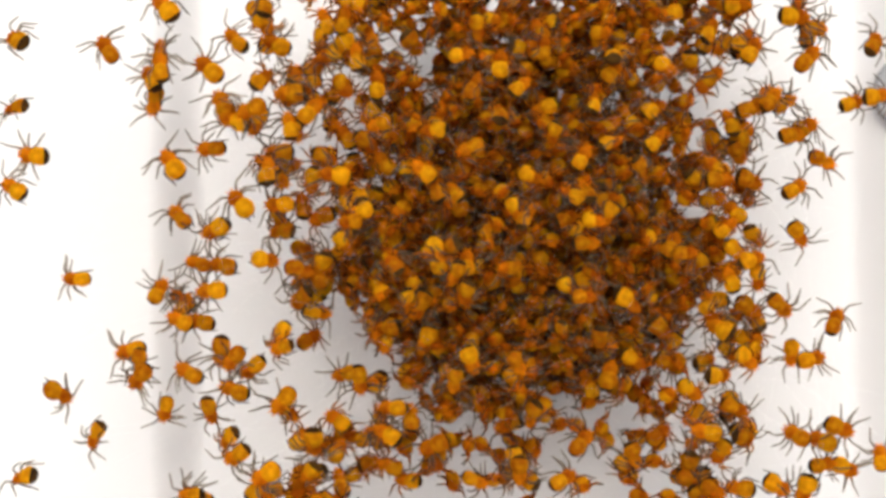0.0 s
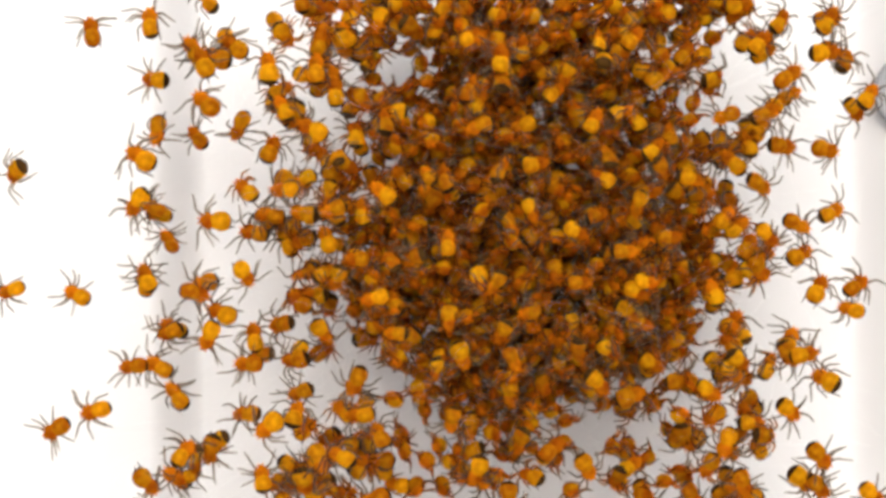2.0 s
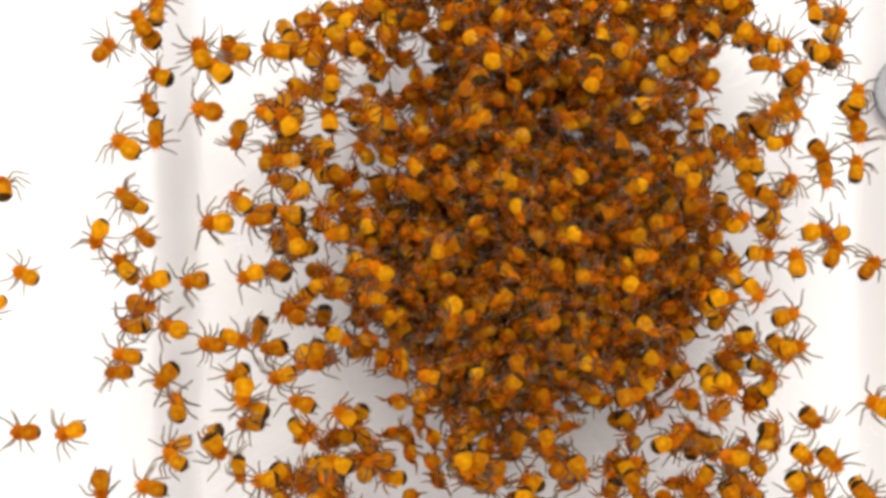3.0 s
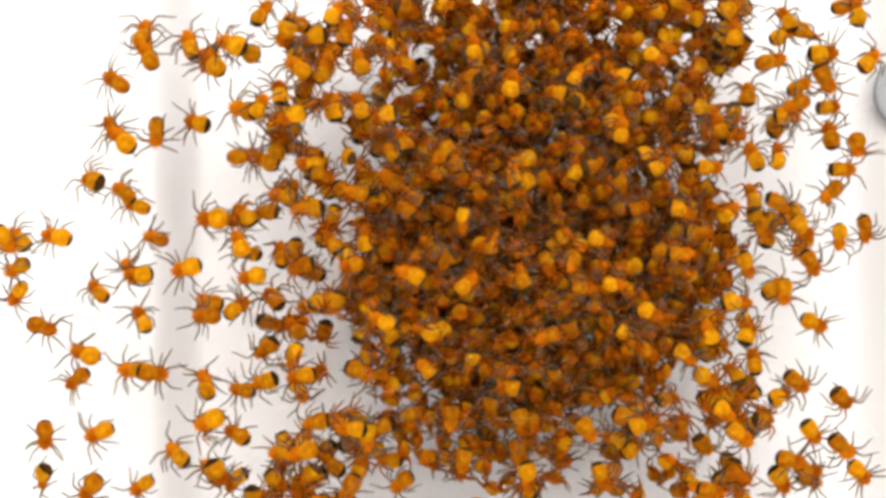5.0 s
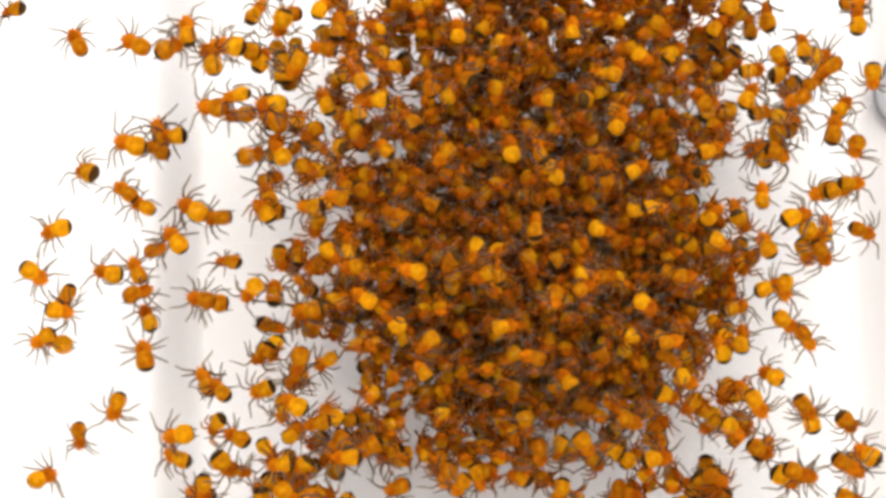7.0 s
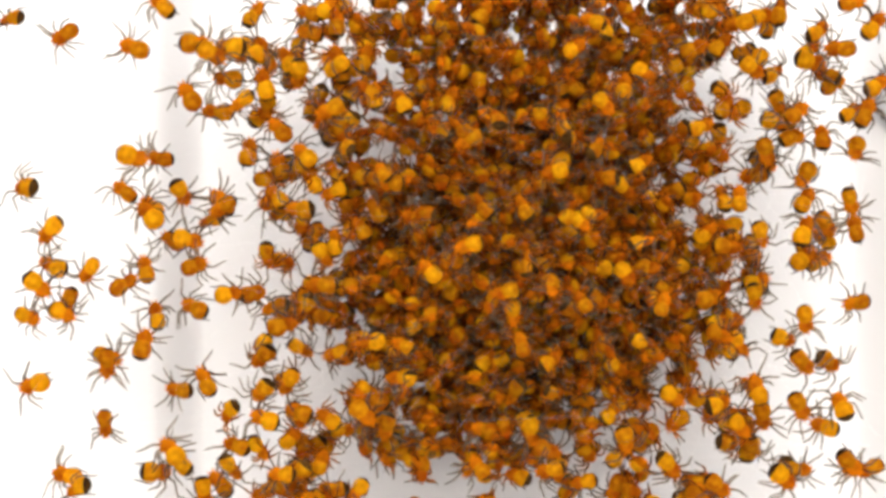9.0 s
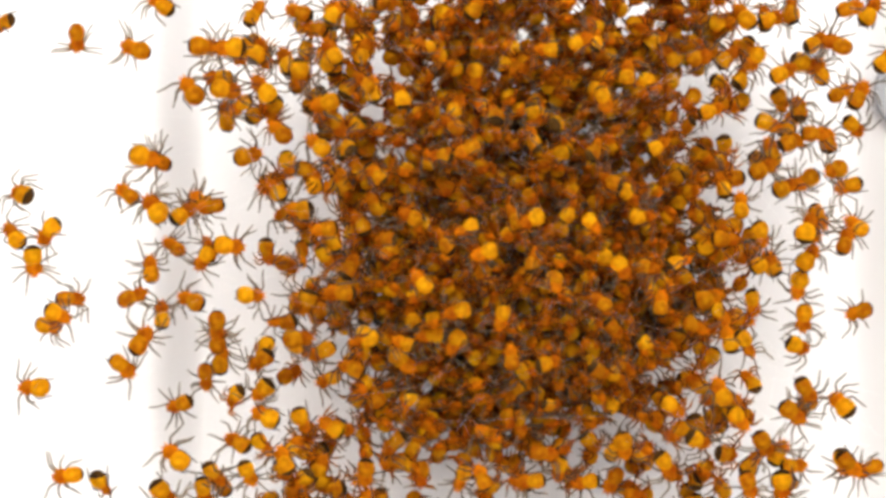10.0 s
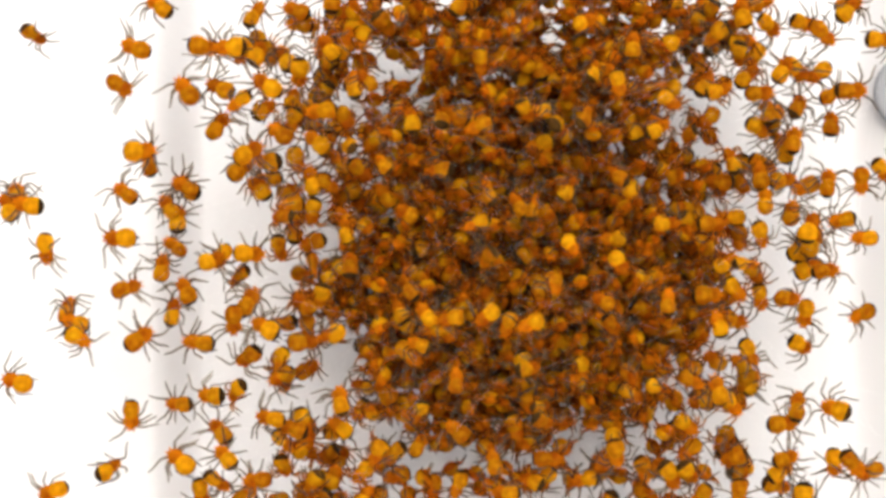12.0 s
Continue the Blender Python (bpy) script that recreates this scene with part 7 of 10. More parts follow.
    crawl(loose, -0.3, [(0, 14.68, 12.03, 60), (0.5, 16.04, 12.75, 50), (1, 17.42, 11.98, 40), (1.5, 18.11, 12.19, 30), (2, 18.52, 12.51, 50), (2.5, 20.21, 12.77, 70), (3, 20.45, 13.12, 90), (3.2, 20.42, 13.26, 96), (4.8, 19.05, 13.03, 114), (5, 18.96, 12.63, 115), (5.5, 19.71, 12.55, 118), (6, 19.67, 12.34, 120), (6.5, 20.00, 11.79, 105), (7, 19.83, 11.10, 90), (8.8, 20.47, 12.07, 42), (9, 20.61, 12.03, 30), (10.5, 20.29, 11.25, 30), (11, 20.00, 11.70, 13), (11.5, 19.86, 11.79, -3), (12, 19.83, 12.50, -20)])
    crawl(loose, 2.5, [(0, 15.15, 9.68, 40), (1, 15.43, 9.30, 40), (1.5, 16.79, 10.25, 40), (3, 19.02, 11.52, 0), (3.2, 19.03, 11.38, 6), (4.8, 18.96, 11.83, 24), (5, 19.17, 12.13, 30), (5.5, 19.01, 11.73, -30), (6, 19.18, 11.36, -90), (6.5, 19.26, 11.19, -79), (7.2, 19.02, 10.66, -64), (8.8, 20.48, 11.22, 14), (9, 20.62, 11.20, 40), (9.5, 21.01, 10.46, 70), (10, 21.31, 10.02, 100), (10.5, 21.58, 9.77, 130), (11, 20.72, 9.53, 158), (11.5, 20.92, 9.48, 187), (12, 21.26, 9.93, 215)])
    crawl(loose, 1.1, [(0, 13.91, 10.44, 280), (1, 14.48, 8.89, 333), (1.5, 14.70, 8.71, 360), (2, 14.98, 9.57, 383), (2.5, 14.88, 9.76, 407), (3, 15.02, 12.34, 430), (4.8, 15.58, 11.83, 422), (5, 15.48, 11.86, 420), (5.5, 17.24, 10.11, 400), (6, 17.54, 9.81, 380), (6.5, 17.88, 9.86, 380), (7, 18.79, 9.84, 380), (7.2, 18.90, 9.73, 380), (8.8, 18.37, 9.94, 380), (9, 18.33, 9.81, 380), (9.5, 16.91, 9.57, 400), (10, 16.57, 9.57, 420), (10.5, 15.96, 9.97, 440), (11, 15.99, 9.95, 383), (11.5, 16.09, 9.71, 327), (12, 16.59, 10.92, 270)])
    crawl(loose, 1.8, [(0, 24.16, 11.46, 56), (0.5, 22.27, 8.31, 59), (1, 21.98, 7.78, 63), (1.5, 22.26, 8.76, 66), (2, 22.53, 10.50, 59), (2.5, 22.27, 10.79, 53), (3, 21.94, 10.67, 46), (3.2, 22.75, 11.04, 18), (4, 22.10, 10.77, -24), (4.8, 21.45, 10.51, -66), (5, 21.31, 10.51, -94), (5.5, 21.34, 10.16, -109), (6.5, 21.00, 10.41, -131), (7, 19.49, 9.13, -137), (7.2, 19.58, 9.18, -140), (8.8, 21.54, 9.61, -188), (9, 21.62, 9.72, -204), (9.5, 20.32, 7.93, -237), (10, 19.98, 7.83, -271), (10.5, 20.04, 7.97, -304), (11.5, 19.89, 7.73, -304), (12, 19.88, 7.97, -304)])
    crawl(loose, 1.6, [(0, 19.68, 13.34, 55), (0.5, 21.06, 13.97, 55), (1, 21.01, 13.92, 55), (1.5, 21.10, 13.50, 55), (2, 21.54, 12.81, 57), (2.5, 21.32, 13.25, 60), (3, 21.90, 12.42, 62), (3.2, 22.04, 12.42, 63), (4.8, 23.09, 13.92, 87), (5, 23.16, 13.34, 95), (5.5, 23.09, 13.34, 92), (6, 23.16, 13.18, 90), (6.5, 23.09, 13.24, 90), (7.2, 23.26, 12.77, 90), (8.8, 24.02, 13.68, 50), (9, 24.11, 12.55, 50), (9.5, 24.06, 13.10, 53), (10, 23.92, 13.34, 57), (10.5, 23.95, 13.34, 60), (11, 23.92, 13.58, 57), (11.5, 23.36, 13.84, 53), (12, 22.69, 13.50, 50)])
    crawl(loose, 0.2, [(0, 23.98, 8.48, 10), (0.5, 24.11, 8.58, 22), (1, 24.11, 8.44, 33), (1.5, 24.14, 8.48, 45), (2, 23.54, 8.44, 57), (2.5, 23.13, 8.27, 68), (3, 22.93, 8.41, 80), (3.2, 23.32, 8.33, 72), (4.8, 23.60, 10.48, 48), (5.5, 23.59, 10.12, 42), (6, 23.67, 10.05, 45), (6.5, 23.49, 10.21, -22), (7, 23.83, 9.58, -90), (7.2, 23.88, 9.25, -60), (8, 24.30, 9.16, -15), (8.8, 24.72, 9.06, 30), (9, 23.97, 9.06, 34), (9.5, 24.02, 9.35, 42), (10, 24.45, 10.45, 51), (10.5, 24.30, 10.83, 60), (11, 23.16, 11.46, 40), (11.5, 23.64, 10.88, 20), (12, 24.14, 11.62, 0)])
    crawl(loose, -2.0, [(0, 19.84, 10.32, 50), (1.5, 19.38, 9.24, 55), (3, 17.54, 10.01, -5), (3.2, 17.46, 10.12, -1), (4.8, 17.93, 10.06, 11), (5, 17.84, 10.16, 15), (5.5, 17.06, 8.77, 20), (6, 16.55, 7.86, 25), (6.25, 17.53, 8.31, -17), (6.5, 18.51, 8.75, -60), (6.75, 19.71, 9.31, -103), (7, 20.91, 9.86, -145), (7.2, 20.96, 9.73, -153), (8.8, 21.58, 10.81, -177), (10.5, 21.22, 11.24, -230), (11, 20.98, 11.37, -288), (11.5, 20.79, 11.53, -347), (12, 20.61, 11.70, -405)])
    crawl(loose, -1.3, [(0, 17.94, 8.22, 50), (0.5, 16.93, 7.70, 100), (1, 16.11, 7.08, 150), (1.5, 15.63, 6.83, 200), (2, 15.51, 7.28, 200), (3, 18.56, 7.75, 200), (3.2, 18.60, 7.88, 200), (4.8, 19.28, 8.03, 200), (5, 19.33, 7.91, 200), (5.5, 19.20, 8.18, 200), (6, 19.18, 8.22, 200), (6.5, 19.38, 8.55, 200), (7, 19.43, 8.23, 200), (7.2, 19.56, 8.31, 168), (8, 19.38, 7.88, 120), (8.8, 19.20, 7.44, 72), (9, 19.33, 7.44, 40), (9.5, 19.93, 6.83, 18), (10, 20.34, 6.31, -3), (10.5, 21.11, 5.59, -25), (12, 22.89, 3.74, -90)])
    crawl(loose, 2.3, [(0, 16.61, 5.45, 300), (0.5, 15.77, 3.42, 333), (1, 15.96, 4.64, 367), (1.5, 16.45, 4.34, 400), (2, 15.83, 5.15, 400), (3, 17.88, 7.20, 400), (3.2, 17.81, 7.33, 402), (4.8, 19.08, 7.22, 408), (5, 18.84, 6.89, 410), (5.5, 18.84, 7.18, 410), (6, 18.84, 7.20, 410), (6.5, 18.84, 6.59, 410), (7, 19.64, 6.89, 410), (7.2, 19.33, 6.64, 418), (8.8, 21.41, 6.39, 442), (9, 21.39, 6.25, 450), (9.5, 22.11, 6.39, 447), (10, 21.71, 6.09, 443), (10.5, 21.55, 6.57, 440), (11, 21.48, 6.15, 440), (11.5, 21.57, 6.59, 440), (12, 21.87, 7.04, 440)])
    crawl(loose, 2.4, [(0, 23.01, 8.23, 20), (0.5, 23.76, 8.85, -5), (1, 23.31, 8.16, -30), (1.5, 23.33, 8.01, -55), (2.5, 22.99, 7.84, -48), (3, 22.97, 7.84, -44), (3.2, 23.34, 7.78, -43), (4.8, 21.62, 7.03, -7), (5, 21.73, 8.01, 5), (5.5, 22.04, 7.72, 40), (6, 22.06, 7.51, 75), (6.5, 22.45, 7.16, 60), (7, 22.53, 8.01, 45), (7.2, 22.37, 7.43, 37), (8.8, 23.26, 7.67, 38), (9, 22.99, 7.69, 30), (9.5, 22.82, 7.53, -7), (10, 23.16, 6.94, -43), (10.5, 23.65, 6.73, -80), (11, 24.34, 5.52, -70), (11.5, 24.78, 5.28, -60), (12, 24.77, 4.50, -50)])
    crawl(loose, 2.6, [(0, 17.29, 3.87, 340), (0.5, 15.90, 4.74, 350), (1, 16.88, 5.43, 360), (1.5, 17.77, 5.94, 370), (3, 21.28, 5.46, 310), (3.2, 21.26, 5.60, 340), (4, 21.69, 5.98, 385), (4.8, 22.12, 6.36, 430), (5, 21.92, 6.42, 460), (5.5, 19.08, 6.32, 465), (6, 17.45, 6.42, 470), (6.5, 17.22, 5.77, 495), (7, 17.77, 5.46, 520), (7.2, 17.65, 5.55, 528), (8.8, 17.32, 4.31, 542), (9, 17.61, 4.19, 550), (9.5, 17.17, 4.06, 547), (10, 16.24, 4.01, 543), (10.5, 15.85, 3.39, 540), (11, 15.66, 3.72, 540), (11.5, 15.80, 4.01, 540), (12, 15.61, 3.82, 540)])
    crawl(packed, -3.4, [(0, 8.89, 1.87, 240), (0.5, 9.10, 1.16, 240), (1, 9.35, 1.80, 240), (1.5, 9.73, 1.39, 240), (2, 10.52, 2.45, 248), (2.5, 11.42, 2.32, 256), (3, 13.43, 3.49, 265), (3.2, 13.80, 3.86, 268), (4, 14.01, 4.19, 310), (4.8, 14.21, 4.51, 352), (5, 14.30, 4.41, 357), (5.5, 14.25, 4.74, 368), (6, 13.81, 4.88, 380), (6.5, 14.49, 5.62, 380), (7.2, 14.30, 5.29, 380), (9, 13.83, 6.59, 380), (9.5, 13.88, 6.96, 380), (10, 14.39, 7.47, 380), (10.5, 14.58, 7.15, 380), (11, 14.30, 7.33, 380), (11.5, 14.90, 7.71, 380), (12, 14.76, 8.54, 380)])
    crawl(loose, 1.1, [(0, 20.23, 6.82, 30), (1, 21.21, 5.71, 23), (1.5, 21.49, 5.40, 20), (2, 21.39, 5.55, -17), (3, 23.22, 6.50, -90), (3.2, 23.29, 6.62, -90), (4.8, 23.20, 5.75, -90), (5.5, 23.00, 5.70, -100), (6, 22.91, 5.40, -110), (6.5, 22.85, 5.41, -110), (7.2, 23.12, 5.68, -110), (8.8, 23.12, 5.68, -110), (9, 23.06, 5.55, -110), (10, 21.86, 4.40, -163), (11, 20.77, 3.10, -217), (12, 19.44, 2.08, -270)])
    crawl(loose, 1.9, [(0, 19.73, 3.37, 30), (0.5, 20.82, 3.04, 20), (1, 20.28, 2.09, 10), (1.5, 21.31, 1.84, 0), (2, 21.79, 2.04, 27), (2.5, 22.72, 3.21, 53), (3, 23.22, 4.48, 80), (3.2, 24.17, 5.30, 64), (4.8, 22.54, 4.40, 16), (5, 22.43, 4.48, 0), (5.5, 22.96, 4.72, 0), (6, 22.90, 4.48, 0), (6.5, 22.76, 4.42, 0), (7, 22.93, 3.70, 0), (7.2, 22.90, 3.44, -20), (8.8, 22.77, 2.78, -55), (9, 22.90, 2.73, -75), (9.5, 23.01, 3.55, -120), (10, 22.81, 3.55, -165), (10.5, 23.22, 3.21, -210), (11, 22.81, 2.63, -195), (11.5, 22.52, 2.33, -180), (12, 22.43, 1.62, -165)])
    crawl(loose, 1.0, [(0, 17.06, -3.28, 320), (0.5, 17.16, -2.02, 313), (1, 17.52, -2.75, 307), (1.5, 17.69, -3.12, 300), (2, 17.63, -1.09, 300), (3, 17.06, 3.50, 300), (3.2, 16.93, 3.56, 294), (4.8, 17.70, 1.23, 276), (5, 17.83, 1.26, 275), (5.5, 18.59, 2.17, 272), (6, 18.95, 3.66, 270), (6.5, 18.38, 4.55, 271), (7, 18.64, 6.16, 272), (7.2, 18.39, 6.07, 272), (8.8, 18.11, 4.93, 278), (9, 18.00, 5.39, 280), (9.5, 17.81, 4.49, 333), (10, 17.87, 4.49, 387), (10.5, 17.85, 4.45, 440), (11.5, 17.81, 4.44, 453), (12, 17.69, 4.13, 460)])
    crawl(loose, 2.0, [(0, 19.96, 0.83, 300), (0.5, 20.00, 0.68, 327), (1, 20.35, 0.63, 353), (1.5, 20.54, 0.35, 380), (2, 20.06, -0.34, 393), (2.5, 19.72, 1.30, 407), (3, 19.42, 3.53, 420), (3.2, 19.32, 3.43, 398), (4.8, 20.00, 1.92, 332), (5, 19.86, 1.88, 310), (5.5, 21.71, 3.26, 335), (6, 21.81, 3.05, 360), (6.5, 22.10, 3.36, 365), (7, 22.22, 3.30, 370), (7.2, 22.13, 3.22, 372), (8.8, 20.51, 2.70, 408), (9, 20.38, 2.73, 420), (9.5, 19.62, 3.55, 403), (10, 19.28, 3.46, 387), (10.5, 19.42, 3.37, 370), (11, 19.37, 3.41, 370), (11.5, 19.32, 3.99, 370), (12, 19.10, 3.85, 370)])
    crawl(loose, 0.4, [(0, 19.32, 6.30, 10), (1.5, 17.59, 3.79, -30), (2, 17.48, 3.60, -30), (2.5, 17.84, 3.26, -30), (3, 18.01, 2.88, -30), (3.2, 18.14, 2.90, -30), (4.8, 18.40, 2.53, -30), (5, 18.54, 2.55, -30), (5.5, 18.40, 2.96, -30), (6, 17.28, 2.54, -30), (6.5, 18.84, 5.12, -26), (7, 18.54, 5.31, -22), (8.8, 19.39, 6.03, 10), (9, 19.32, 6.15, 20), (9.5, 19.21, 5.81, 20), (10, 19.31, 5.91, 20), (10.5, 19.47, 5.83, 20), (11.5, 19.45, 6.24, 60), (12, 19.47, 5.99, 80)])
    crawl(loose, 1.1, [(0, 14.86, -3.60, 305), (0.5, 13.58, -1.88, 335), (1, 14.93, 0.53, 365), (1.5, 15.96, 1.92, 395), (2, 15.75, 1.74, 415), (2.5, 15.27, 2.03, 435), (3, 18.49, 2.08, 455), (3.2, 18.44, 1.95, 437), (4.8, 18.43, 1.62, 383), (5, 18.57, 1.65, 365), (5.5, 17.95, 1.67, 365), (6, 18.49, 1.77, 365), (6.5, 18.89, 1.74, 410), (7, 17.86, 3.03, 455), (7.2, 17.82, 2.90, 455), (8.8, 16.58, 2.84, 455), (9.5, 16.62, 2.77, 455), (10.5, 16.85, 2.24, 455), (11, 17.88, 2.32, 455), (11.5, 18.50, 2.46, 455), (12, 18.01, 2.71, 455)])
    crawl(loose, 1.3, [(0, 21.20, -10.71, 160), (1.5, 21.04, -4.87, 85), (3, 20.88, 0.98, 10), (3.2, 21.02, 0.96, -4), (4.8, 19.96, 1.10, -46), (5, 20.07, 1.11, -48), (5.5, 19.98, 1.40, -54), (6, 20.25, 1.61, -60), (6.5, 20.24, 1.67, -50), (7, 20.64, 0.90, -40), (7.2, 19.16, 0.19, -36), (8.8, 20.18, -0.51, 36), (9, 20.15, -0.49, 39), (9.5, 20.37, -0.48, 46), (11, 20.50, -0.42, 60), (11.5, 20.73, 0.12, 60), (12, 20.65, 0.33, 60)])
    crawl(loose, -1.0, [(0, 21.49, -4.00, 70), (0.5, 21.96, -2.99, 57), (1, 21.86, -2.61, 43), (1.5, 21.87, -2.38, 30), (2, 22.62, -2.04, 37), (2.5, 23.10, -1.71, 43), (3, 23.41, -1.05, 50), (3.2, 23.48, -0.94, 24), (4, 23.30, 0.02, -15), (4.8, 23.12, 0.98, -54), (5, 23.10, 1.11, -80), (6, 23.10, 1.27, -80), (6.5, 22.86, 0.95, -50), (7, 22.95, 0.96, -20), (7.2, 23.07, 1.03, 4), (8.8, 22.73, 1.02, 76), (9, 22.64, 1.11, 100), (10.25, 21.93, 0.14, 62), (11.5, 21.22, -0.82, 25), (12, 20.94, -1.21, 10)])
    crawl(loose, 2.6, [(0, 24.79, -11.79, 100), (2, 23.09, -3.38, 167), (3, 22.24, 0.83, 200), (3.2, 22.10, 0.86, 214), (4.8, 22.26, 0.70, 256), (5, 22.40, 0.67, 270), (5.5, 22.65, 0.34, 270), (6, 21.76, 0.51, 270), (6.25, 21.59, 0.84, 225), (6.5, 21.43, 1.17, 180), (6.75, 21.55, 1.17, 135), (7, 21.66, 1.17, 90), (7.2, 21.77, 1.47, 102), (8.8, 21.71, 0.74, 138), (9, 21.56, 0.61, 139), (9.5, 22.31, 1.12, 143), (10, 23.38, 1.37, 146), (10.5, 23.67, 0.99, 150), (11, 23.34, 1.08, 160), (11.5, 23.44, 1.03, 170), (12, 23.83, 0.67, 180)])
    crawl(loose, 2.8, [(0, 18.91, -13.41, 330), (0.5, 19.35, -11.27, 352), (1, 19.29, -9.19, 373), (2.5, 19.85, -2.87, 438), (3, 20.03, -0.77, 460), (3.2, 20.06, -0.63, 494), (4, 20.15, -0.18, 545), (4.8, 20.24, 0.28, 596), (5.5, 20.47, -0.06, 616), (6.5, 20.46, -0.14, 639), (7.2, 20.59, -0.18, 652), (8.8, 21.12, -1.00, 718), (9, 21.22, -0.65, 740), (9.5, 20.87, -2.16, 680), (10, 20.14, -2.06, 620), (10.5, 20.03, -2.69, 560), (11, 19.50, -1.27, 503), (11.5, 20.08, -0.88, 447), (12, 20.67, -1.09, 390)])
    crawl(loose, -2.4, [(0, 8.90, 2.68, 0), (0.5, 9.79, 3.04, 0), (1, 9.64, 2.59, 0), (1.5, 10.43, 2.48, 0), (2, 11.12, 3.10, 8), (2.5, 11.22, 3.07, 15), (3, 13.58, 4.78, 23), (3.2, 13.99, 4.69, 26), (4, 14.19, 5.46, 65), (4.8, 14.38, 6.23, 104), (5, 14.90, 6.70, 108), (5.5, 14.81, 6.93, 119), (6, 13.95, 7.83, 130), (6.5, 13.87, 8.01, 130), (7, 13.95, 8.14, 130), (7.2, 13.92, 8.34, 104), (8, 13.73, 9.63, 65), (8.8, 13.54, 10.92, 26), (9.5, 13.87, 10.54, 15), (10, 13.92, 10.40, 8), (10.5, 15.33, 10.74, 0), (11, 16.87, 10.50, 0), (11.5, 17.01, 10.40, 0), (12, 17.17, 8.45, 0)])
    crawl(loose, 2.8, [(0, 16.52, 2.11, 140), (0.5, 17.10, 1.42, 97), (1, 17.68, 0.73, 53), (1.5, 17.80, 0.35, 10), (2, 17.98, -0.28, 5), (2.5, 17.60, 0.10, -1), (3, 18.00, -0.29, -6), (4.8, 17.02, -0.93, -52), (5, 17.16, -0.93, -70), (5.5, 17.55, -1.82, -70), (6, 17.64, -1.89, -70), (6.5, 17.46, -1.76, -25), (7, 18.44, -2.21, 20), (7.2, 18.58, -2.24, 20), (8.8, 17.65, -1.67, 20), (9, 17.75, -1.86, 20), (9.5, 18.24, -1.08, 20), (10, 18.19, -0.88, 20), (10.5, 18.44, -0.77, 20), (11, 19.97, -0.21, 20), (11.5, 20.19, -0.05, 20), (12, 20.26, -0.15, 20)])
    crawl(loose, 2.8, [(0, 14.46, -9.51, 0), (0.5, 14.75, -9.36, 0), (1, 14.61, -8.48, 0), (1.5, 14.92, -8.61, 0), (2, 16.05, -7.06, 7), (2.5, 17.96, -5.61, 13), (3, 19.40, -3.81, 20), (3.2, 19.26, -3.78, 24), (4.8, 20.14, -2.50, 36), (5, 18.76, -2.21, 40), (5.5, 19.26, -2.79, 40), (6, 19.40, -1.25, 40), (6.25, 19.91, -0.19, 80), (6.5, 20.43, 0.87, 120), (6.75, 20.95, 2.05, 160), (7, 21.48, 3.23, 200), (7.2, 21.46, 3.38, 208), (8.8, 20.59, 4.31, 232), (9, 20.52, 4.19, 240), (9.5, 21.07, 4.02, 227), (10, 20.58, 3.87, 213), (10.5, 20.68, 3.71, 200), (11, 20.51, 3.76, 200), (11.5, 20.58, 3.77, 200), (12, 20.52, 3.55, 200)])
    crawl(loose, 1.2, [(0, 12.74, 0.19, 60), (0.5, 12.54, 0.31, 60), (1, 12.48, 0.19, 60), (1.5, 15.01, 0.07, 60), (2, 17.00, 0.11, 60), (2.5, 19.55, -0.17, 60), (3, 21.81, -0.28, 60), (3.2, 20.91, -0.24, 36), (4.8, 20.42, -0.71, -36), (5, 20.55, -0.76, -60), (6, 20.52, -0.78, -60), (7, 21.17, -0.19, -60), (7.2, 21.13, -0.07, -60), (8.8, 20.99, -0.18, -60), (9, 21.38, 1.42, -60), (9.5, 21.11, 1.90, -60), (10, 20.98, 1.79, -60), (10.5, 20.24, 1.77, -60), (11, 20.40, 2.27, -13), (11.5, 21.13, 2.51, 33), (12, 21.50, 3.66, 80)])
    crawl(loose, -2.3, [(0, 19.94, -5.97, 15), (0.5, 20.50, -4.55, 13), (1, 19.89, -4.97, 12), (1.5, 19.64, -5.02, 10), (2, 19.56, -5.72, 10), (2.5, 18.74, -4.97, 10), (3, 18.95, -5.35, 10), (3.2, 19.65, -5.61, 3), (4.8, 19.75, -3.71, -18), (5, 20.10, -4.01, -25), (5.5, 19.75, -3.75, -28), (6, 19.49, -3.95, -30), (6.5, 19.56, -3.85, -35), (7, 18.57, -3.95, -40), (7.2, 18.53, -4.08, -59), (8.8, 19.66, -3.75, -66), (9, 19.64, -3.80, -85), (9.5, 19.84, -3.99, -90), (10, 19.56, -3.75, -95), (10.5, 19.64, -3.80, -100), (11, 19.52, -4.08, -100), (11.5, 19.52, -3.99, -100), (12, 19.64, -3.49, -100)])
    crawl(loose, 2.4, [(0, 11.04, -5.15, 330), (1, 11.14, -5.06, 330), (3, 18.38, -10.98, 330), (3.2, 17.65, -10.40, 340), (4.8, 18.89, -8.31, 370), (5, 19.02, -8.27, 380), (5.5, 18.62, -8.11, 380), (6, 18.86, -8.27, 380), (6.5, 19.01, -7.77, 445), (7, 18.54, -7.15, 510), (7.2, 18.47, -7.27, 476), (8, 18.84, -6.13, 425), (8.8, 19.21, -4.99, 374), (9, 19.18, -5.01, 340), (9.5, 19.89, -5.47, 337), (12, 20.14, -5.39, 330)])
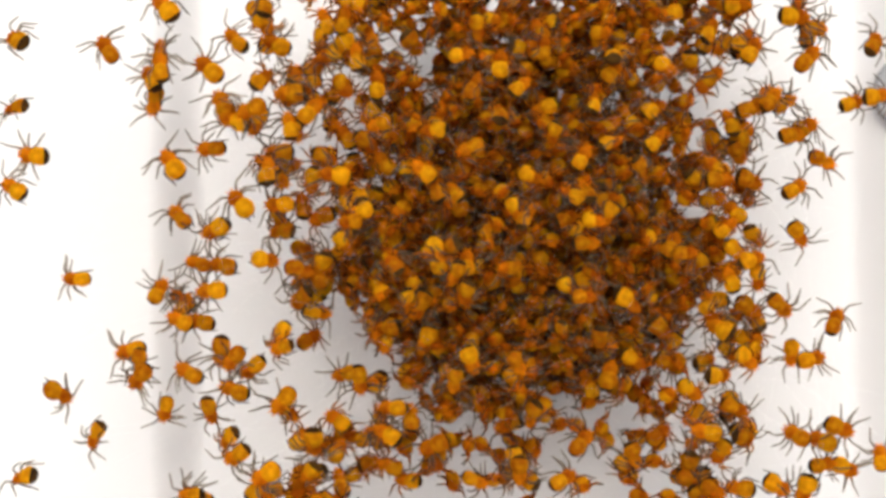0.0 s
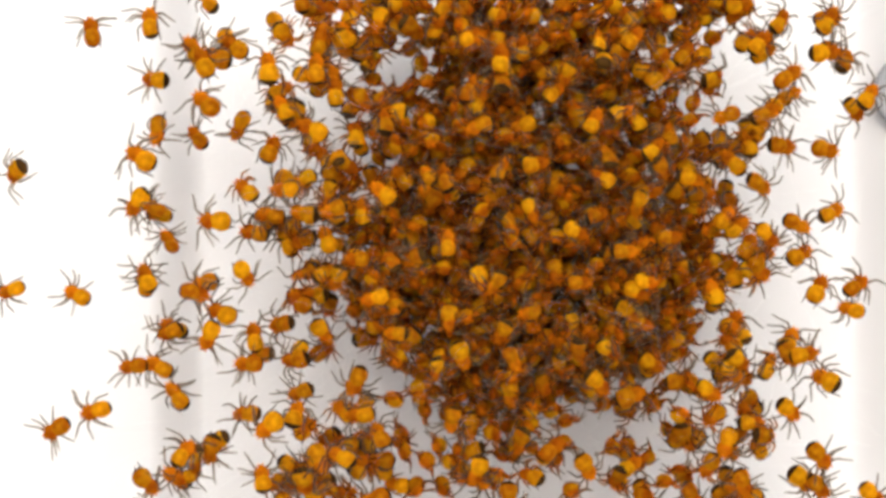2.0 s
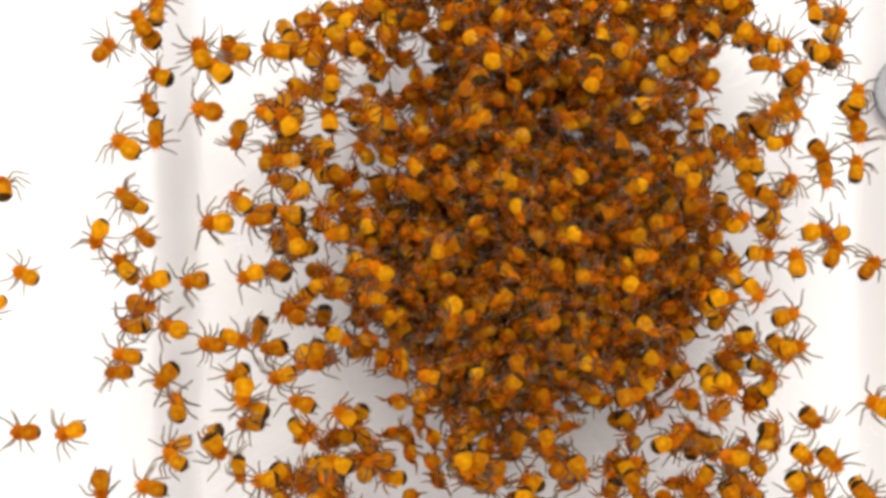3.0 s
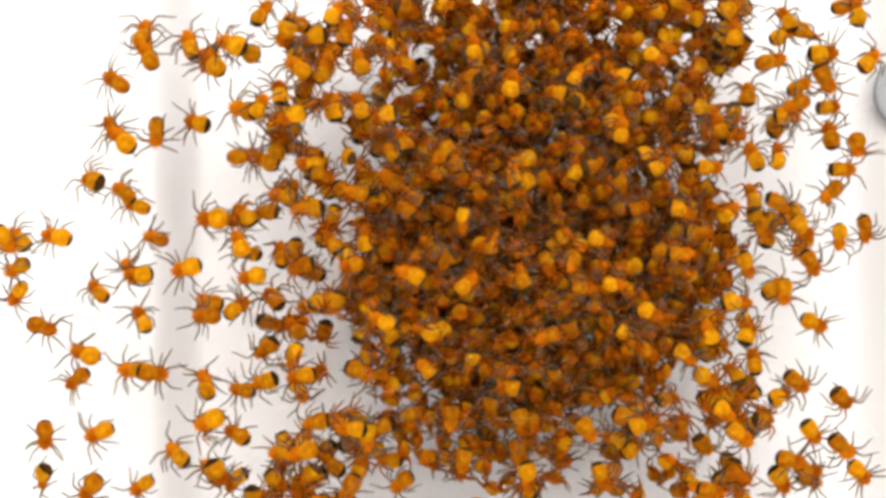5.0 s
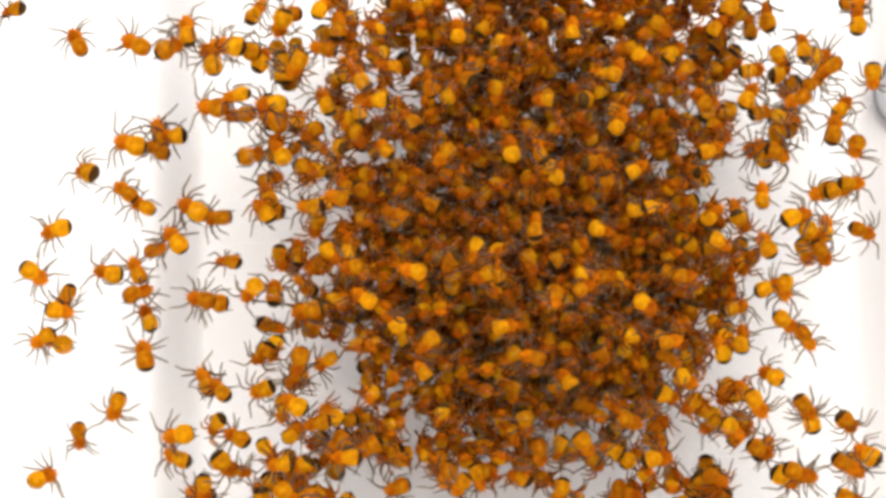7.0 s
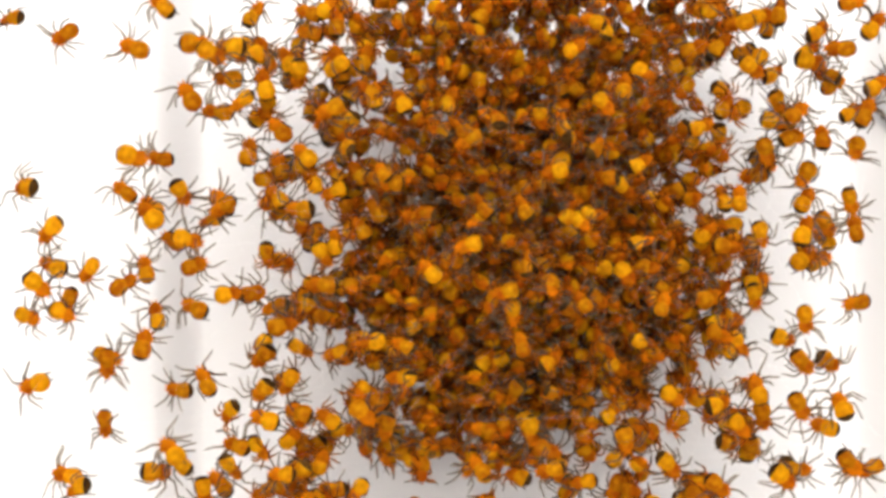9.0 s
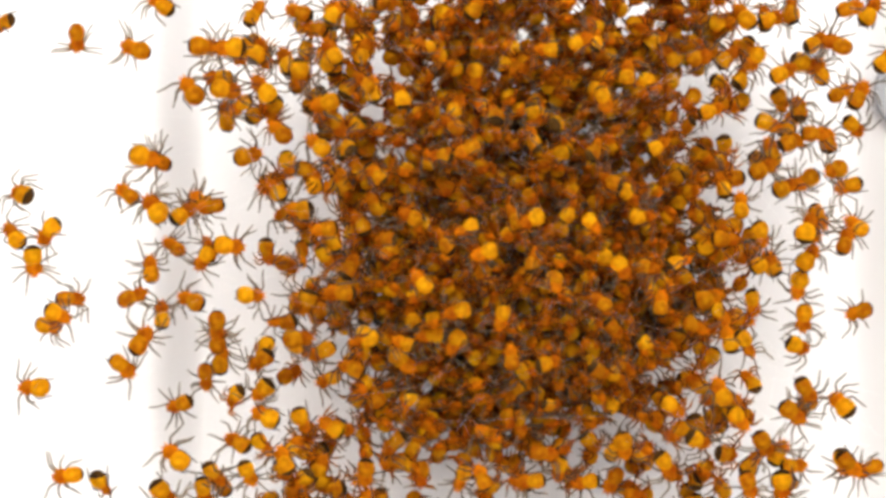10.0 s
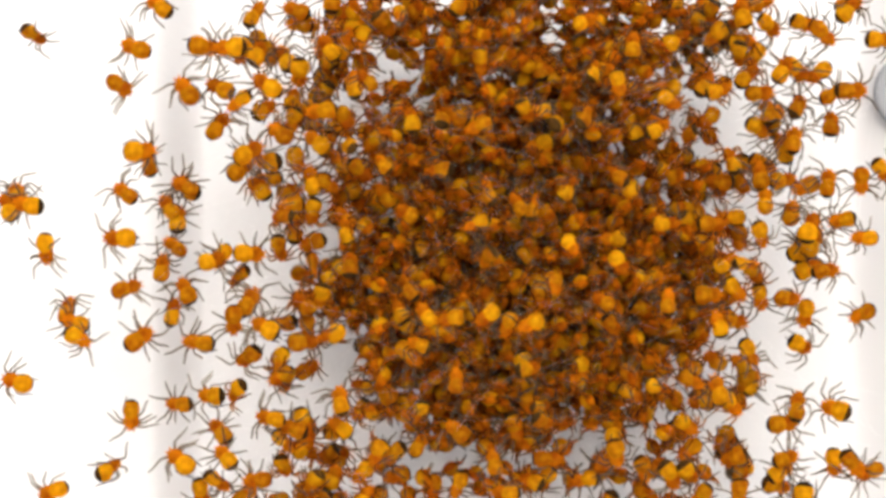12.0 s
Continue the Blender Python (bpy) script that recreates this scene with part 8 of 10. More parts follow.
    crawl(loose, -1.8, [(0, 18.33, -3.05, 315), (0.5, 18.23, -3.11, 312), (1, 18.28, -3.77, 308), (2, 18.84, -5.65, 306), (2.5, 18.02, -4.99, 307), (3, 18.23, -5.30, 308), (3.2, 18.94, -5.72, 308), (4.8, 19.31, -6.92, 317), (5, 19.26, -7.20, 320), (5.5, 19.55, -7.07, 317), (6, 19.26, -7.51, 315), (6.5, 19.27, -7.58, 310), (7, 19.72, -8.58, 305), (7.2, 19.84, -8.52, 309), (8.8, 19.50, -5.84, 306), (9, 19.56, -6.12, 310), (9.5, 19.76, -7.13, 307), (10, 19.78, -7.68, 303), (10.5, 19.72, -7.81, 300), (11, 19.55, -8.29, 347), (11.5, 19.78, -8.34, 393), (12, 19.26, -8.58, 440)])
    crawl(loose, 2.8, [(0, 16.84, -4.93, 170), (0.5, 16.86, -5.93, 220), (1, 17.65, -7.80, 270), (1.5, 19.08, -8.93, 320), (2, 19.56, -9.12, 320), (2.5, 19.17, -10.59, 320), (3, 20.36, -11.65, 320), (3.2, 19.36, -10.93, 314), (4.8, 20.71, -10.33, 311), (5, 20.84, -10.37, 305), (5.25, 21.20, -9.99, 342), (5.5, 21.57, -9.61, 380), (5.75, 21.45, -9.67, 417), (6, 21.32, -9.73, 455), (6.5, 20.93, -9.51, 461), (7.2, 20.84, -9.76, 469), (8.8, 21.55, -9.95, 511), (9, 21.64, -10.05, 525), (9.5, 18.90, -10.78, 472), (10, 19.02, -11.57, 418), (10.5, 19.40, -11.65, 365), (11, 19.42, -11.91, 375), (11.5, 19.51, -11.96, 385), (12, 19.08, -12.62, 395)])
    crawl(loose, 1.2, [(0, 12.11, -4.39, 315), (1, 12.11, -4.39, 315), (1.5, 14.22, -5.65, 315), (2, 16.65, -7.00, 315), (2.5, 18.44, -8.18, 315), (3, 20.55, -9.44, 315), (3.2, 19.71, -8.93, 315), (4.8, 22.41, -8.26, 315), (5, 22.29, -8.33, 315), (5.5, 22.82, -8.02, 330), (6, 23.23, -9.28, 345), (6.5, 22.77, -9.76, 330), (7.2, 22.53, -9.48, 317), (8.8, 21.36, -6.26, 323), (9, 21.50, -6.28, 325), (9.5, 21.05, -7.58, 278), (10, 20.22, -8.70, 232), (10.5, 19.63, -9.65, 185), (11, 17.60, -9.52, 192), (11.5, 17.17, -11.24, 198), (12, 16.29, -11.65, 205)])
    crawl(loose, -2.2, [(0, 29.01, -13.31, 310), (2, 29.01, -13.31, 310), (2.5, 26.28, -13.31, 310), (3, 22.87, -13.31, 310), (3.2, 24.24, -13.31, 311), (4.8, 21.27, -10.05, 314), (5, 21.65, -10.70, 315), (5.5, 21.78, -10.33, 322), (6, 22.11, -11.16, 330), (6.5, 22.02, -11.27, 330), (7.2, 21.86, -11.72, 326), (8.8, 22.00, -11.54, 314), (9.5, 22.30, -11.74, 310), (10, 22.07, -11.65, 310), (10.5, 22.11, -11.62, 310), (11, 21.97, -11.65, 310), (12, 22.26, -11.62, 310)])
    crawl(loose, -1.6, [(0, 21.61, -9.74, 337), (0.5, 20.91, -10.33, 327), (1, 20.63, -10.67, 317), (1.5, 20.46, -10.76, 307), (2, 20.53, -11.28, 310), (2.5, 20.48, -11.61, 314), (3, 21.14, -11.53, 317), (3.2, 21.43, -11.75, 323), (4.8, 19.48, -11.50, 341), (5, 18.99, -11.53, 347), (6.5, 19.02, -11.42, 343), (7, 19.37, -12.20, 339), (7.2, 19.30, -12.12, 337), (8.8, 19.58, -8.62, 307), (9, 19.45, -8.60, 297), (10, 19.08, -8.95, 320), (10.5, 18.81, -8.71, 332), (11, 18.83, -9.22, 344), (12, 18.52, -9.52, 367)])
    crawl(loose, 1.0, [(0, 20.20, -13.36, 250), (0.5, 21.09, -12.21, 277), (1.5, 20.05, -13.21, 330), (2, 19.98, -12.84, 320), (3.2, 19.69, -13.18, 300), (4.8, 18.91, -12.84, 300), (5.5, 18.63, -12.94, 300), (6, 18.47, -12.73, 300), (6.5, 18.20, -13.85, 315), (7, 19.04, -12.76, 330), (7.2, 19.09, -12.89, 328), (8.8, 18.99, -12.60, 322), (9, 18.94, -12.73, 320), (9.5, 18.68, -12.30, 297), (10, 18.87, -13.18, 273), (10.5, 19.42, -13.36, 250), (11, 19.60, -13.76, 253), (11.5, 19.74, -13.66, 257), (12, 20.05, -13.84, 260)])
    crawl(loose, 0.6, [(0, 16.21, -8.77, 330), (0.5, 17.61, -10.34, 327), (1, 18.48, -10.73, 323), (1.5, 19.04, -12.69, 320), (2, 20.88, -13.18, 307), (2.5, 20.83, -13.81, 293), (3, 20.93, -13.64, 280), (3.2, 20.93, -14.52, 296), (4.8, 20.42, -12.32, 344), (5, 20.35, -12.27, 347), (5.5, 21.17, -12.99, 353), (6, 21.40, -13.32, 360), (6.5, 21.56, -13.38, 347), (7, 22.61, -13.81, 333), (7.2, 22.61, -14.69, 328), (8, 23.07, -13.36, 280), (8.8, 23.53, -12.03, 232), (9, 23.75, -12.22, 200), (9.5, 23.91, -12.27, 200), (10, 23.72, -12.22, 200), (10.5, 23.75, -12.22, 200), (11, 23.62, -12.22, 200), (11.5, 23.67, -12.17, 200), (12, 23.75, -12.38, 200)])
    crawl(loose, 1.6, [(0, 12.67, -6.32, 330), (0.5, 12.67, -6.67, 330), (1, 12.86, -7.33, 330), (1.5, 12.87, -7.27, 330), (2, 13.23, -7.37, 370), (2.5, 14.63, -7.31, 410), (3, 16.03, -7.26, 450), (3.2, 15.91, -7.32, 432), (4.8, 16.14, -8.45, 378), (5, 16.03, -8.37, 360), (6, 14.61, -9.16, 300), (6.5, 15.58, -10.34, 315), (7, 17.78, -11.22, 330), (8.8, 17.81, -9.71, 290), (9, 17.93, -9.32, 280), (9.5, 17.88, -10.73, 290), (10, 18.00, -10.92, 300), (10.5, 17.78, -11.38, 310), (11, 17.76, -11.40, 297), (11.5, 18.04, -11.43, 283), (12, 16.98, -7.41, 270)])
    crawl(loose, 2.6, [(0, 13.93, -12.11, 265), (0.5, 11.26, -10.28, 275), (1, 11.40, -10.52, 285), (1.5, 12.97, -10.83, 295), (2, 13.56, -10.52, 282), (2.5, 13.80, -10.91, 268), (3, 14.57, -10.99, 255), (3.2, 14.60, -10.86, 267), (4.8, 14.43, -11.26, 303), (5, 14.73, -11.06, 305), (5.5, 14.39, -11.16, 310), (6, 14.57, -11.47, 315), (6.5, 15.02, -12.48, 325), (7, 14.89, -12.91, 335), (7.2, 15.36, -13.36, 325), (8.8, 17.58, -11.19, 295), (9, 17.45, -11.15, 285), (10, 14.35, -9.96, 292), (10.5, 13.93, -9.87, 295), (11.5, 13.31, -10.13, 295), (12, 13.31, -10.28, 295)])
    crawl(loose, -1.3, [(0, 14.40, -10.01, 170), (0.5, 14.52, -9.98, 210), (1, 15.00, -10.36, 250), (1.5, 15.17, -10.17, 290), (2, 15.52, -10.60, 250), (2.5, 15.38, -11.59, 210), (3, 15.94, -11.40, 170), (3.2, 15.75, -11.87, 200), (4, 15.96, -10.97, 245), (4.8, 16.16, -10.06, 290), (5, 16.25, -10.17, 320), (6, 15.94, -11.09, 320), (6.5, 17.11, -10.46, 310), (7, 17.18, -8.47, 300), (7.2, 17.31, -8.49, 334), (8, 17.31, -8.07, 385), (8.8, 17.31, -7.66, 436), (9, 17.18, -7.69, 470), (9.5, 17.03, -8.04, 473), (10, 15.19, -7.81, 477), (10.5, 14.86, -7.54, 480), (11, 14.86, -7.76, 477), (12, 15.02, -7.69, 470)])
    crawl(loose, -2.5, [(0, 19.14, -10.06, 150), (0.5, 17.70, -10.87, 193), (1, 16.73, -11.61, 237), (1.5, 15.93, -12.20, 280), (2, 16.20, -12.64, 285), (2.5, 14.94, -13.16, 289), (3, 15.69, -13.44, 294), (3.2, 15.78, -13.82, 296), (4.8, 14.28, -13.16, 344), (5, 14.51, -13.11, 347), (6, 14.55, -13.12, 360), (6.5, 14.61, -13.58, 357), (7, 14.61, -15.30, 353), (7.2, 14.61, -15.30, 352), (8.8, 14.81, -12.69, 328), (9, 14.86, -12.81, 320), (9.5, 16.34, -12.59, 303), (10, 16.53, -12.78, 287), (10.5, 16.39, -12.66, 270), (11, 16.06, -12.13, 270), (11.5, 15.64, -12.64, 270), (12, 16.01, -13.20, 270)])
    crawl(loose, 2.6, [(0, 10.76, -11.64, 290), (0.5, 10.76, -12.04, 290), (1, 10.52, -12.28, 290), (1.5, 11.37, -12.75, 290), (2, 11.25, -13.75, 290), (2.5, 11.10, -13.46, 290), (3, 10.73, -13.23, 290), (3.2, 10.77, -13.09, 290), (4.8, 11.79, -10.54, 290), (5, 12.01, -10.39, 290), (5.5, 11.89, -9.20, 290), (6, 11.37, -9.23, 290), (6.5, 10.62, -10.08, 290), (7, 10.13, -9.25, 290), (7.2, 10.39, -9.59, 290), (8.8, 11.00, -7.02, 290), (9, 10.86, -7.00, 290), (9.5, 12.04, -7.93, 290), (10, 12.33, -8.66, 290), (10.5, 11.85, -9.71, 290), (11, 11.59, -11.35, 290), (11.5, 11.64, -11.45, 290), (12, 11.30, -12.43, 290)])
    crawl(loose, -2.4, [(0, 7.61, -1.81, 280), (0.5, 8.95, -4.13, 280), (1, 10.13, -5.43, 280), (1.5, 8.44, -6.70, 280), (2, 8.34, -7.26, 313), (2.5, 8.53, -8.48, 347), (3, 12.11, -10.52, 380), (3.2, 12.00, -10.60, 380), (4.8, 10.71, -9.55, 380), (5.5, 10.96, -9.84, 380), (6, 11.20, -10.37, 380), (6.5, 11.52, -10.73, 373), (7, 11.57, -11.38, 367), (7.2, 11.80, -11.66, 364), (8.8, 11.90, -11.62, 316), (9, 12.18, -11.71, 314), (9.5, 11.95, -11.66, 309), (10.5, 12.11, -11.90, 300), (11, 12.09, -12.18, 300), (12, 12.27, -12.23, 300)])
    crawl(loose, 2.3, [(0, -24.04, 7.94, 190), (0.5, -28.64, 7.94, 190), (1, -32.33, 7.94, 190), (3.2, -32.33, 7.94, 190), (4.8, -32.49, 13.42, 190), (6, -32.49, 13.42, 190), (6.5, -28.80, 13.42, 190), (7, -24.20, 13.42, 190), (7.2, -26.04, 13.42, 189), (8.8, -25.06, 12.94, 186), (9, -24.29, 12.94, 185), (9.5, -24.55, 12.94, 197), (10, -24.75, 12.64, 208), (10.5, -24.45, 12.31, 220), (11.5, -23.54, 12.17, 287), (12, -23.08, 12.15, 320)])
    crawl(loose, -1.9, [(0, -15.10, 13.10, 130), (1.5, -8.73, 10.02, 80), (3, -12.27, 9.72, 140), (3.2, -12.39, 9.77, 144), (4.8, -11.45, 10.98, 156), (5, -11.50, 11.12, 160), (6, -11.73, 11.21, 165), (7, -11.58, 11.04, 170), (7.2, -11.51, 10.91, 172), (8.8, -11.65, 10.84, 178), (9, -11.56, 10.94, 180), (11.5, -11.63, 10.87, 180), (12, -11.56, 10.94, 180)])
    crawl(loose, 2.0, [(0, -10.39, 7.15, 240), (0.5, -10.75, 7.54, 240), (1, -11.05, 7.20, 240), (1.5, -11.50, 6.96, 240), (2, -11.39, 6.91, 243), (2.5, -11.24, 6.57, 247), (3, -11.50, 6.39, 250), (3.2, -11.56, 6.52, 273), (4.8, -11.19, 5.40, 342), (5, -11.25, 5.28, 365), (5.5, -11.29, 5.83, 409), (6, -11.33, 6.39, 452), (6.5, -11.30, 6.77, 496), (7, -11.41, 7.50, 540), (9, -12.68, 7.66, 530), (9.5, -12.02, 7.35, 490), (10, -12.21, 7.49, 450), (10.5, -12.05, 7.18, 410), (11, -12.13, 6.69, 410), (11.5, -12.26, 6.81, 410), (12, -12.68, 6.96, 410)])
    crawl(packed, -1.9, [(0, 0.70, 2.40, 144), (1.5, -0.40, 2.84, 144), (3.2, -1.64, 3.33, 144), (4.8, -2.81, 3.80, 144), (5, -2.81, 3.80, 144), (6, -6.12, 5.39, 144), (7, -9.19, 6.95, 144), (7.2, -8.55, 6.63, 142), (8.8, -8.75, 6.46, 136), (9, -8.88, 6.49, 134), (11.5, -8.90, 6.26, 144), (12, -8.88, 6.33, 144)])
    crawl(loose, 2.3, [(0, -15.91, 11.07, 95), (1, -14.13, 7.60, 122), (1.5, -13.52, 6.03, 135), (2, -13.81, 6.30, 132), (2.5, -15.23, 7.76, 128), (3, -16.55, 8.16, 125), (3.2, -16.45, 8.64, 125), (4.8, -18.55, 6.91, 125), (5, -18.65, 6.83, 125), (5.5, -18.00, 6.52, 133), (6, -17.34, 6.55, 140), (6.5, -16.71, 5.91, 147), (7, -16.07, 5.60, 155), (7.2, -16.09, 5.47, 159), (8.8, -16.03, 5.20, 171), (9, -15.91, 5.13, 175), (10, -15.98, 5.00, 152), (10.5, -15.86, 4.79, 140), (11, -16.24, 4.77, 128), (12, -16.55, 4.81, 105)])
    crawl(loose, 0.5, [(0, -3.11, 0.79, 110), (1.5, -5.68, 0.59, 110), (3.2, -8.60, 0.38, 110), (4.8, -11.35, 0.17, 110), (5, -11.30, 0.31, 110), (5.5, -10.68, 1.50, 112), (6, -10.02, 2.48, 115), (6.5, -9.62, 4.10, 118), (7, -9.07, 5.37, 120), (7.2, -8.98, 5.27, 124), (9, -7.69, 5.24, 136), (9.5, -6.97, 5.82, 138), (11, -7.02, 5.72, 140), (12, -7.02, 5.96, 140)])
    crawl(loose, 2.3, [(0, -10.74, -6.66, 220), (0.5, -10.36, -5.81, 200), (1, -10.36, -5.60, 180), (1.5, -10.17, -5.07, 160), (2, -10.60, -5.00, 100), (2.5, -11.18, -5.04, 40), (3, -11.77, -5.07, -20), (3.2, -11.83, -5.20, -8), (4.8, -11.74, -3.34, 28), (5, -11.61, -3.32, 40), (5.5, -12.08, -5.87, 8), (6, -12.68, -8.60, -25), (6.5, -13.04, -10.97, -58), (7, -13.52, -13.52, -90), (7.2, -13.52, -14.41, -88), (8.8, -13.52, -14.57, -82), (9, -13.52, -13.68, -80), (11.5, -13.53, -13.72, -80), (12, -13.68, -13.74, -80)])
    crawl(loose, -1.4, [(0, 16.86, 10.84, 60), (0.5, 15.84, 11.83, 70), (1, 15.37, 12.06, 80), (1.5, 15.16, 12.07, 90), (2, 17.30, 11.25, 50), (2.5, 17.00, 11.51, 10), (3, 16.70, 11.76, -30), (3.2, 16.59, 11.84, -6), (4.8, 15.98, 11.92, 66), (5, 15.94, 11.76, 90), (7, 16.70, 8.37, 60), (7.2, 16.62, 8.47, 40), (8.8, 16.86, 10.05, -20), (9, 16.86, 9.91, -40), (10, 18.58, 9.64, 27), (10.5, 18.86, 9.76, 60), (11, 18.86, 9.55, 60), (11.5, 18.97, 9.08, 60), (12, 18.55, 9.76, 60)])
    crawl(loose, 1.2, [(0, 9.66, 4.61, 90), (1.5, 11.95, 5.88, 90), (3.2, 14.55, 7.31, 90), (4.8, 16.99, 8.66, 90), (5.5, 17.22, 8.27, 70), (6, 17.83, 8.08, 50), (6.5, 17.56, 7.85, 30), (7, 17.71, 7.61, 10), (7.2, 17.62, 7.51, -4), (8.8, 18.53, 8.18, -46), (9, 18.66, 8.24, -60), (9.5, 18.95, 8.41, -60), (10, 18.81, 8.32, -60), (10.5, 18.66, 8.40, -60), (11, 18.28, 8.36, -7), (11.5, 18.32, 8.41, 47), (12, 18.19, 7.61, 100)])
    crawl(loose, -0.7, [(0, 16.89, 7.75, 20), (0.5, 17.75, 7.37, 20), (1, 17.65, 7.85, 20), (1.5, 17.27, 7.49, 20), (2, 17.69, 7.47, 27), (2.5, 18.13, 8.06, 33), (3, 19.45, 9.66, 40), (3.2, 19.58, 9.69, 20), (4.8, 20.90, 9.26, -40), (5, 21.00, 9.35, -60), (6, 21.19, 8.07, 10), (6.5, 21.14, 7.37, 45), (7, 21.47, 6.55, 80), (7.2, 21.31, 6.57, 76), (8.8, 23.45, 7.71, 64), (9, 23.19, 7.47, 64), (9.5, 22.98, 7.61, 62), (10, 22.83, 8.47, 61), (10.5, 23.02, 8.57, 60), (12, 22.40, 8.73, 0)])
    crawl(packed, -1.4, [(0, 8.89, 3.47, 30), (1.5, 10.92, 4.31, 30), (3.2, 13.22, 5.26, 30), (4.8, 15.38, 6.16, 30), (5, 15.46, 6.05, 30), (7, 14.08, 4.20, 10), (7.2, 14.10, 4.33, -20), (8, 13.62, 5.50, -65), (8.8, 13.14, 6.67, -110), (9.5, 13.37, 6.52, -122), (10, 13.42, 6.76, -131), (10.5, 13.61, 6.67, -140), (11, 13.75, 6.05, -140), (11.5, 13.80, 6.33, -140), (12, 13.52, 6.33, -140)])
    crawl(loose, 1.8, [(0, 21.29, 4.95, 335), (0.5, 20.02, 2.74, 345), (1, 19.14, 0.68, 355), (1.5, 19.23, 0.67, 365), (2, 19.86, 1.37, 335), (3, 21.45, 4.16, 275), (3.2, 21.45, 4.30, 265), (4.8, 21.65, 3.28, 235), (5, 21.76, 3.20, 225), (5.5, 21.41, 1.14, 245), (6, 21.39, -1.05, 265), (6.5, 20.69, -2.98, 285), (7, 20.34, -5.04, 305), (7.2, 20.31, -4.91, 282), (8.8, 23.07, -2.58, 213), (9, 23.19, -2.98, 190), (9.5, 23.47, -2.67, 193), (10, 23.32, -3.50, 197), (10.5, 23.51, -3.39, 200), (11, 23.42, -3.59, 202), (11.5, 23.47, -3.50, 203), (12, 23.51, -3.62, 205)])
    crawl(loose, 0.1, [(0, 15.38, -4.42, 150), (1.5, 19.87, -6.59, 150), (3.2, 24.96, -9.06, 150), (4.8, 29.74, -11.38, 150), (6, 29.74, -11.38, 150), (6.5, 26.96, -11.38, 150), (7, 23.49, -11.38, 150), (7.2, 24.88, -11.38, 142), (8.8, 22.32, -8.67, 118), (9, 22.08, -8.73, 110), (9.5, 22.27, -8.28, 122), (10, 22.08, -8.62, 133), (10.5, 22.08, -8.88, 145), (11, 21.93, -8.95, 150), (11.5, 21.98, -8.91, 155), (12, 21.77, -8.88, 160)])
    crawl(loose, 0.4, [(0, -20.32, -1.63, 180), (0.5, -23.19, -1.68, 187), (1, -23.72, -1.97, 193), (2, -23.96, -2.26, 202), (2.5, -24.39, -2.50, 205), (3, -24.96, -3.07, 207), (3.2, -25.71, -3.07, 208), (4.8, -25.46, -2.48, 232), (5, -23.64, -2.48, 240), (5.5, -28.17, -2.48, 240), (6, -31.80, -2.48, 240), (7.2, -31.80, -2.48, 240), (8.8, -21.40, -1.37, 240), (10.5, -12.31, -0.41, 240), (12, -12.31, -0.41, 240)])
    crawl(loose, -2.4, [(0, -16.40, -6.92, 230), (0.5, -18.19, -7.40, 230), (1, -20.90, -7.92, 230), (1.5, -21.03, -8.85, 230), (2, -20.92, -9.74, 213), (3, -22.62, -9.92, 180), (3.2, -22.72, -9.82, 198), (4.8, -23.32, -10.07, 252), (5, -21.55, -10.07, 270), (5.5, -25.97, -10.07, 270), (6, -29.51, -10.07, 270), (7.2, -29.51, -10.07, 270), (8.8, -19.81, -6.75, 270), (10.5, -11.33, -3.84, 270), (12, -11.33, -3.84, 270)])
    crawl(loose, -2.3, [(0, -20.82, -7.78, 330), (0.5, -19.99, -8.95, 332), (1, -18.85, -10.55, 333), (1.5, -16.20, -11.36, 335), (2, -16.04, -12.61, 313), (2.5, -15.85, -13.46, 292), (3, -18.50, -12.83, 270), (3.2, -18.38, -12.90, 262), (4.8, -17.97, -12.30, 238), (5, -19.11, -12.98, 230), (7, -7.77, -6.13, 255), (7.2, -7.77, -6.14, 258), (8, -8.13, -5.25, 300), (8.8, -8.49, -4.36, 342), (9, -8.70, -4.10, 370), (9.5, -8.11, -4.50, 367), (10.5, -7.78, -4.87, 360), (11, -8.01, -4.68, 360), (11.5, -7.96, -4.86, 360), (12, -7.56, -5.00, 360)])
    crawl(loose, 0.8, [(0, -15.48, -8.93, 260), (1, -12.72, -13.83, 220), (1.5, -13.34, -13.34, 200), (2, -14.31, -12.67, 201), (2.5, -14.78, -10.57, 202), (3, -14.74, -10.89, 203), (3.2, -14.97, -11.01, 203), (4.8, -15.78, -12.49, 212), (5, -16.80, -13.18, 215), (5.5, -14.11, -11.38, 214), (6, -11.73, -9.60, 214), (7, -6.57, -6.26, 212), (8.8, -6.09, -5.75, 203), (9.5, -5.88, -6.21, 202), (10, -6.41, -7.23, 201), (11, -5.73, -8.29, 205), (11.5, -7.25, -7.76, 210), (12, -9.09, -7.05, 215)])

    crawl(loose, 1.6, [(0, 12.72, 13.20, 195), (1.5, 12.72, 13.20, 195), (1.7, 12.33, 13.15, 195), (3.2, 12.33, 13.15, 195), (4.8, 11.84, 13.25, 195), (5.4, 11.84, 13.25, 195), (5.5, 11.75, 12.76, 195), (6, 11.60, 12.38, 195), (6.5, 11.45, 12.38, 195), (7, 11.69, 12.18, 195), (7.2, 11.69, 12.18, 195), (8.8, 17.52, 11.06, 235), (9, 17.62, 10.53, 235), (9.5, 17.13, 10.34, 235), (10, 17.47, 10.63, 235), (10.5, 17.47, 10.82, 235), (12, 17.47, 10.82, 235)])
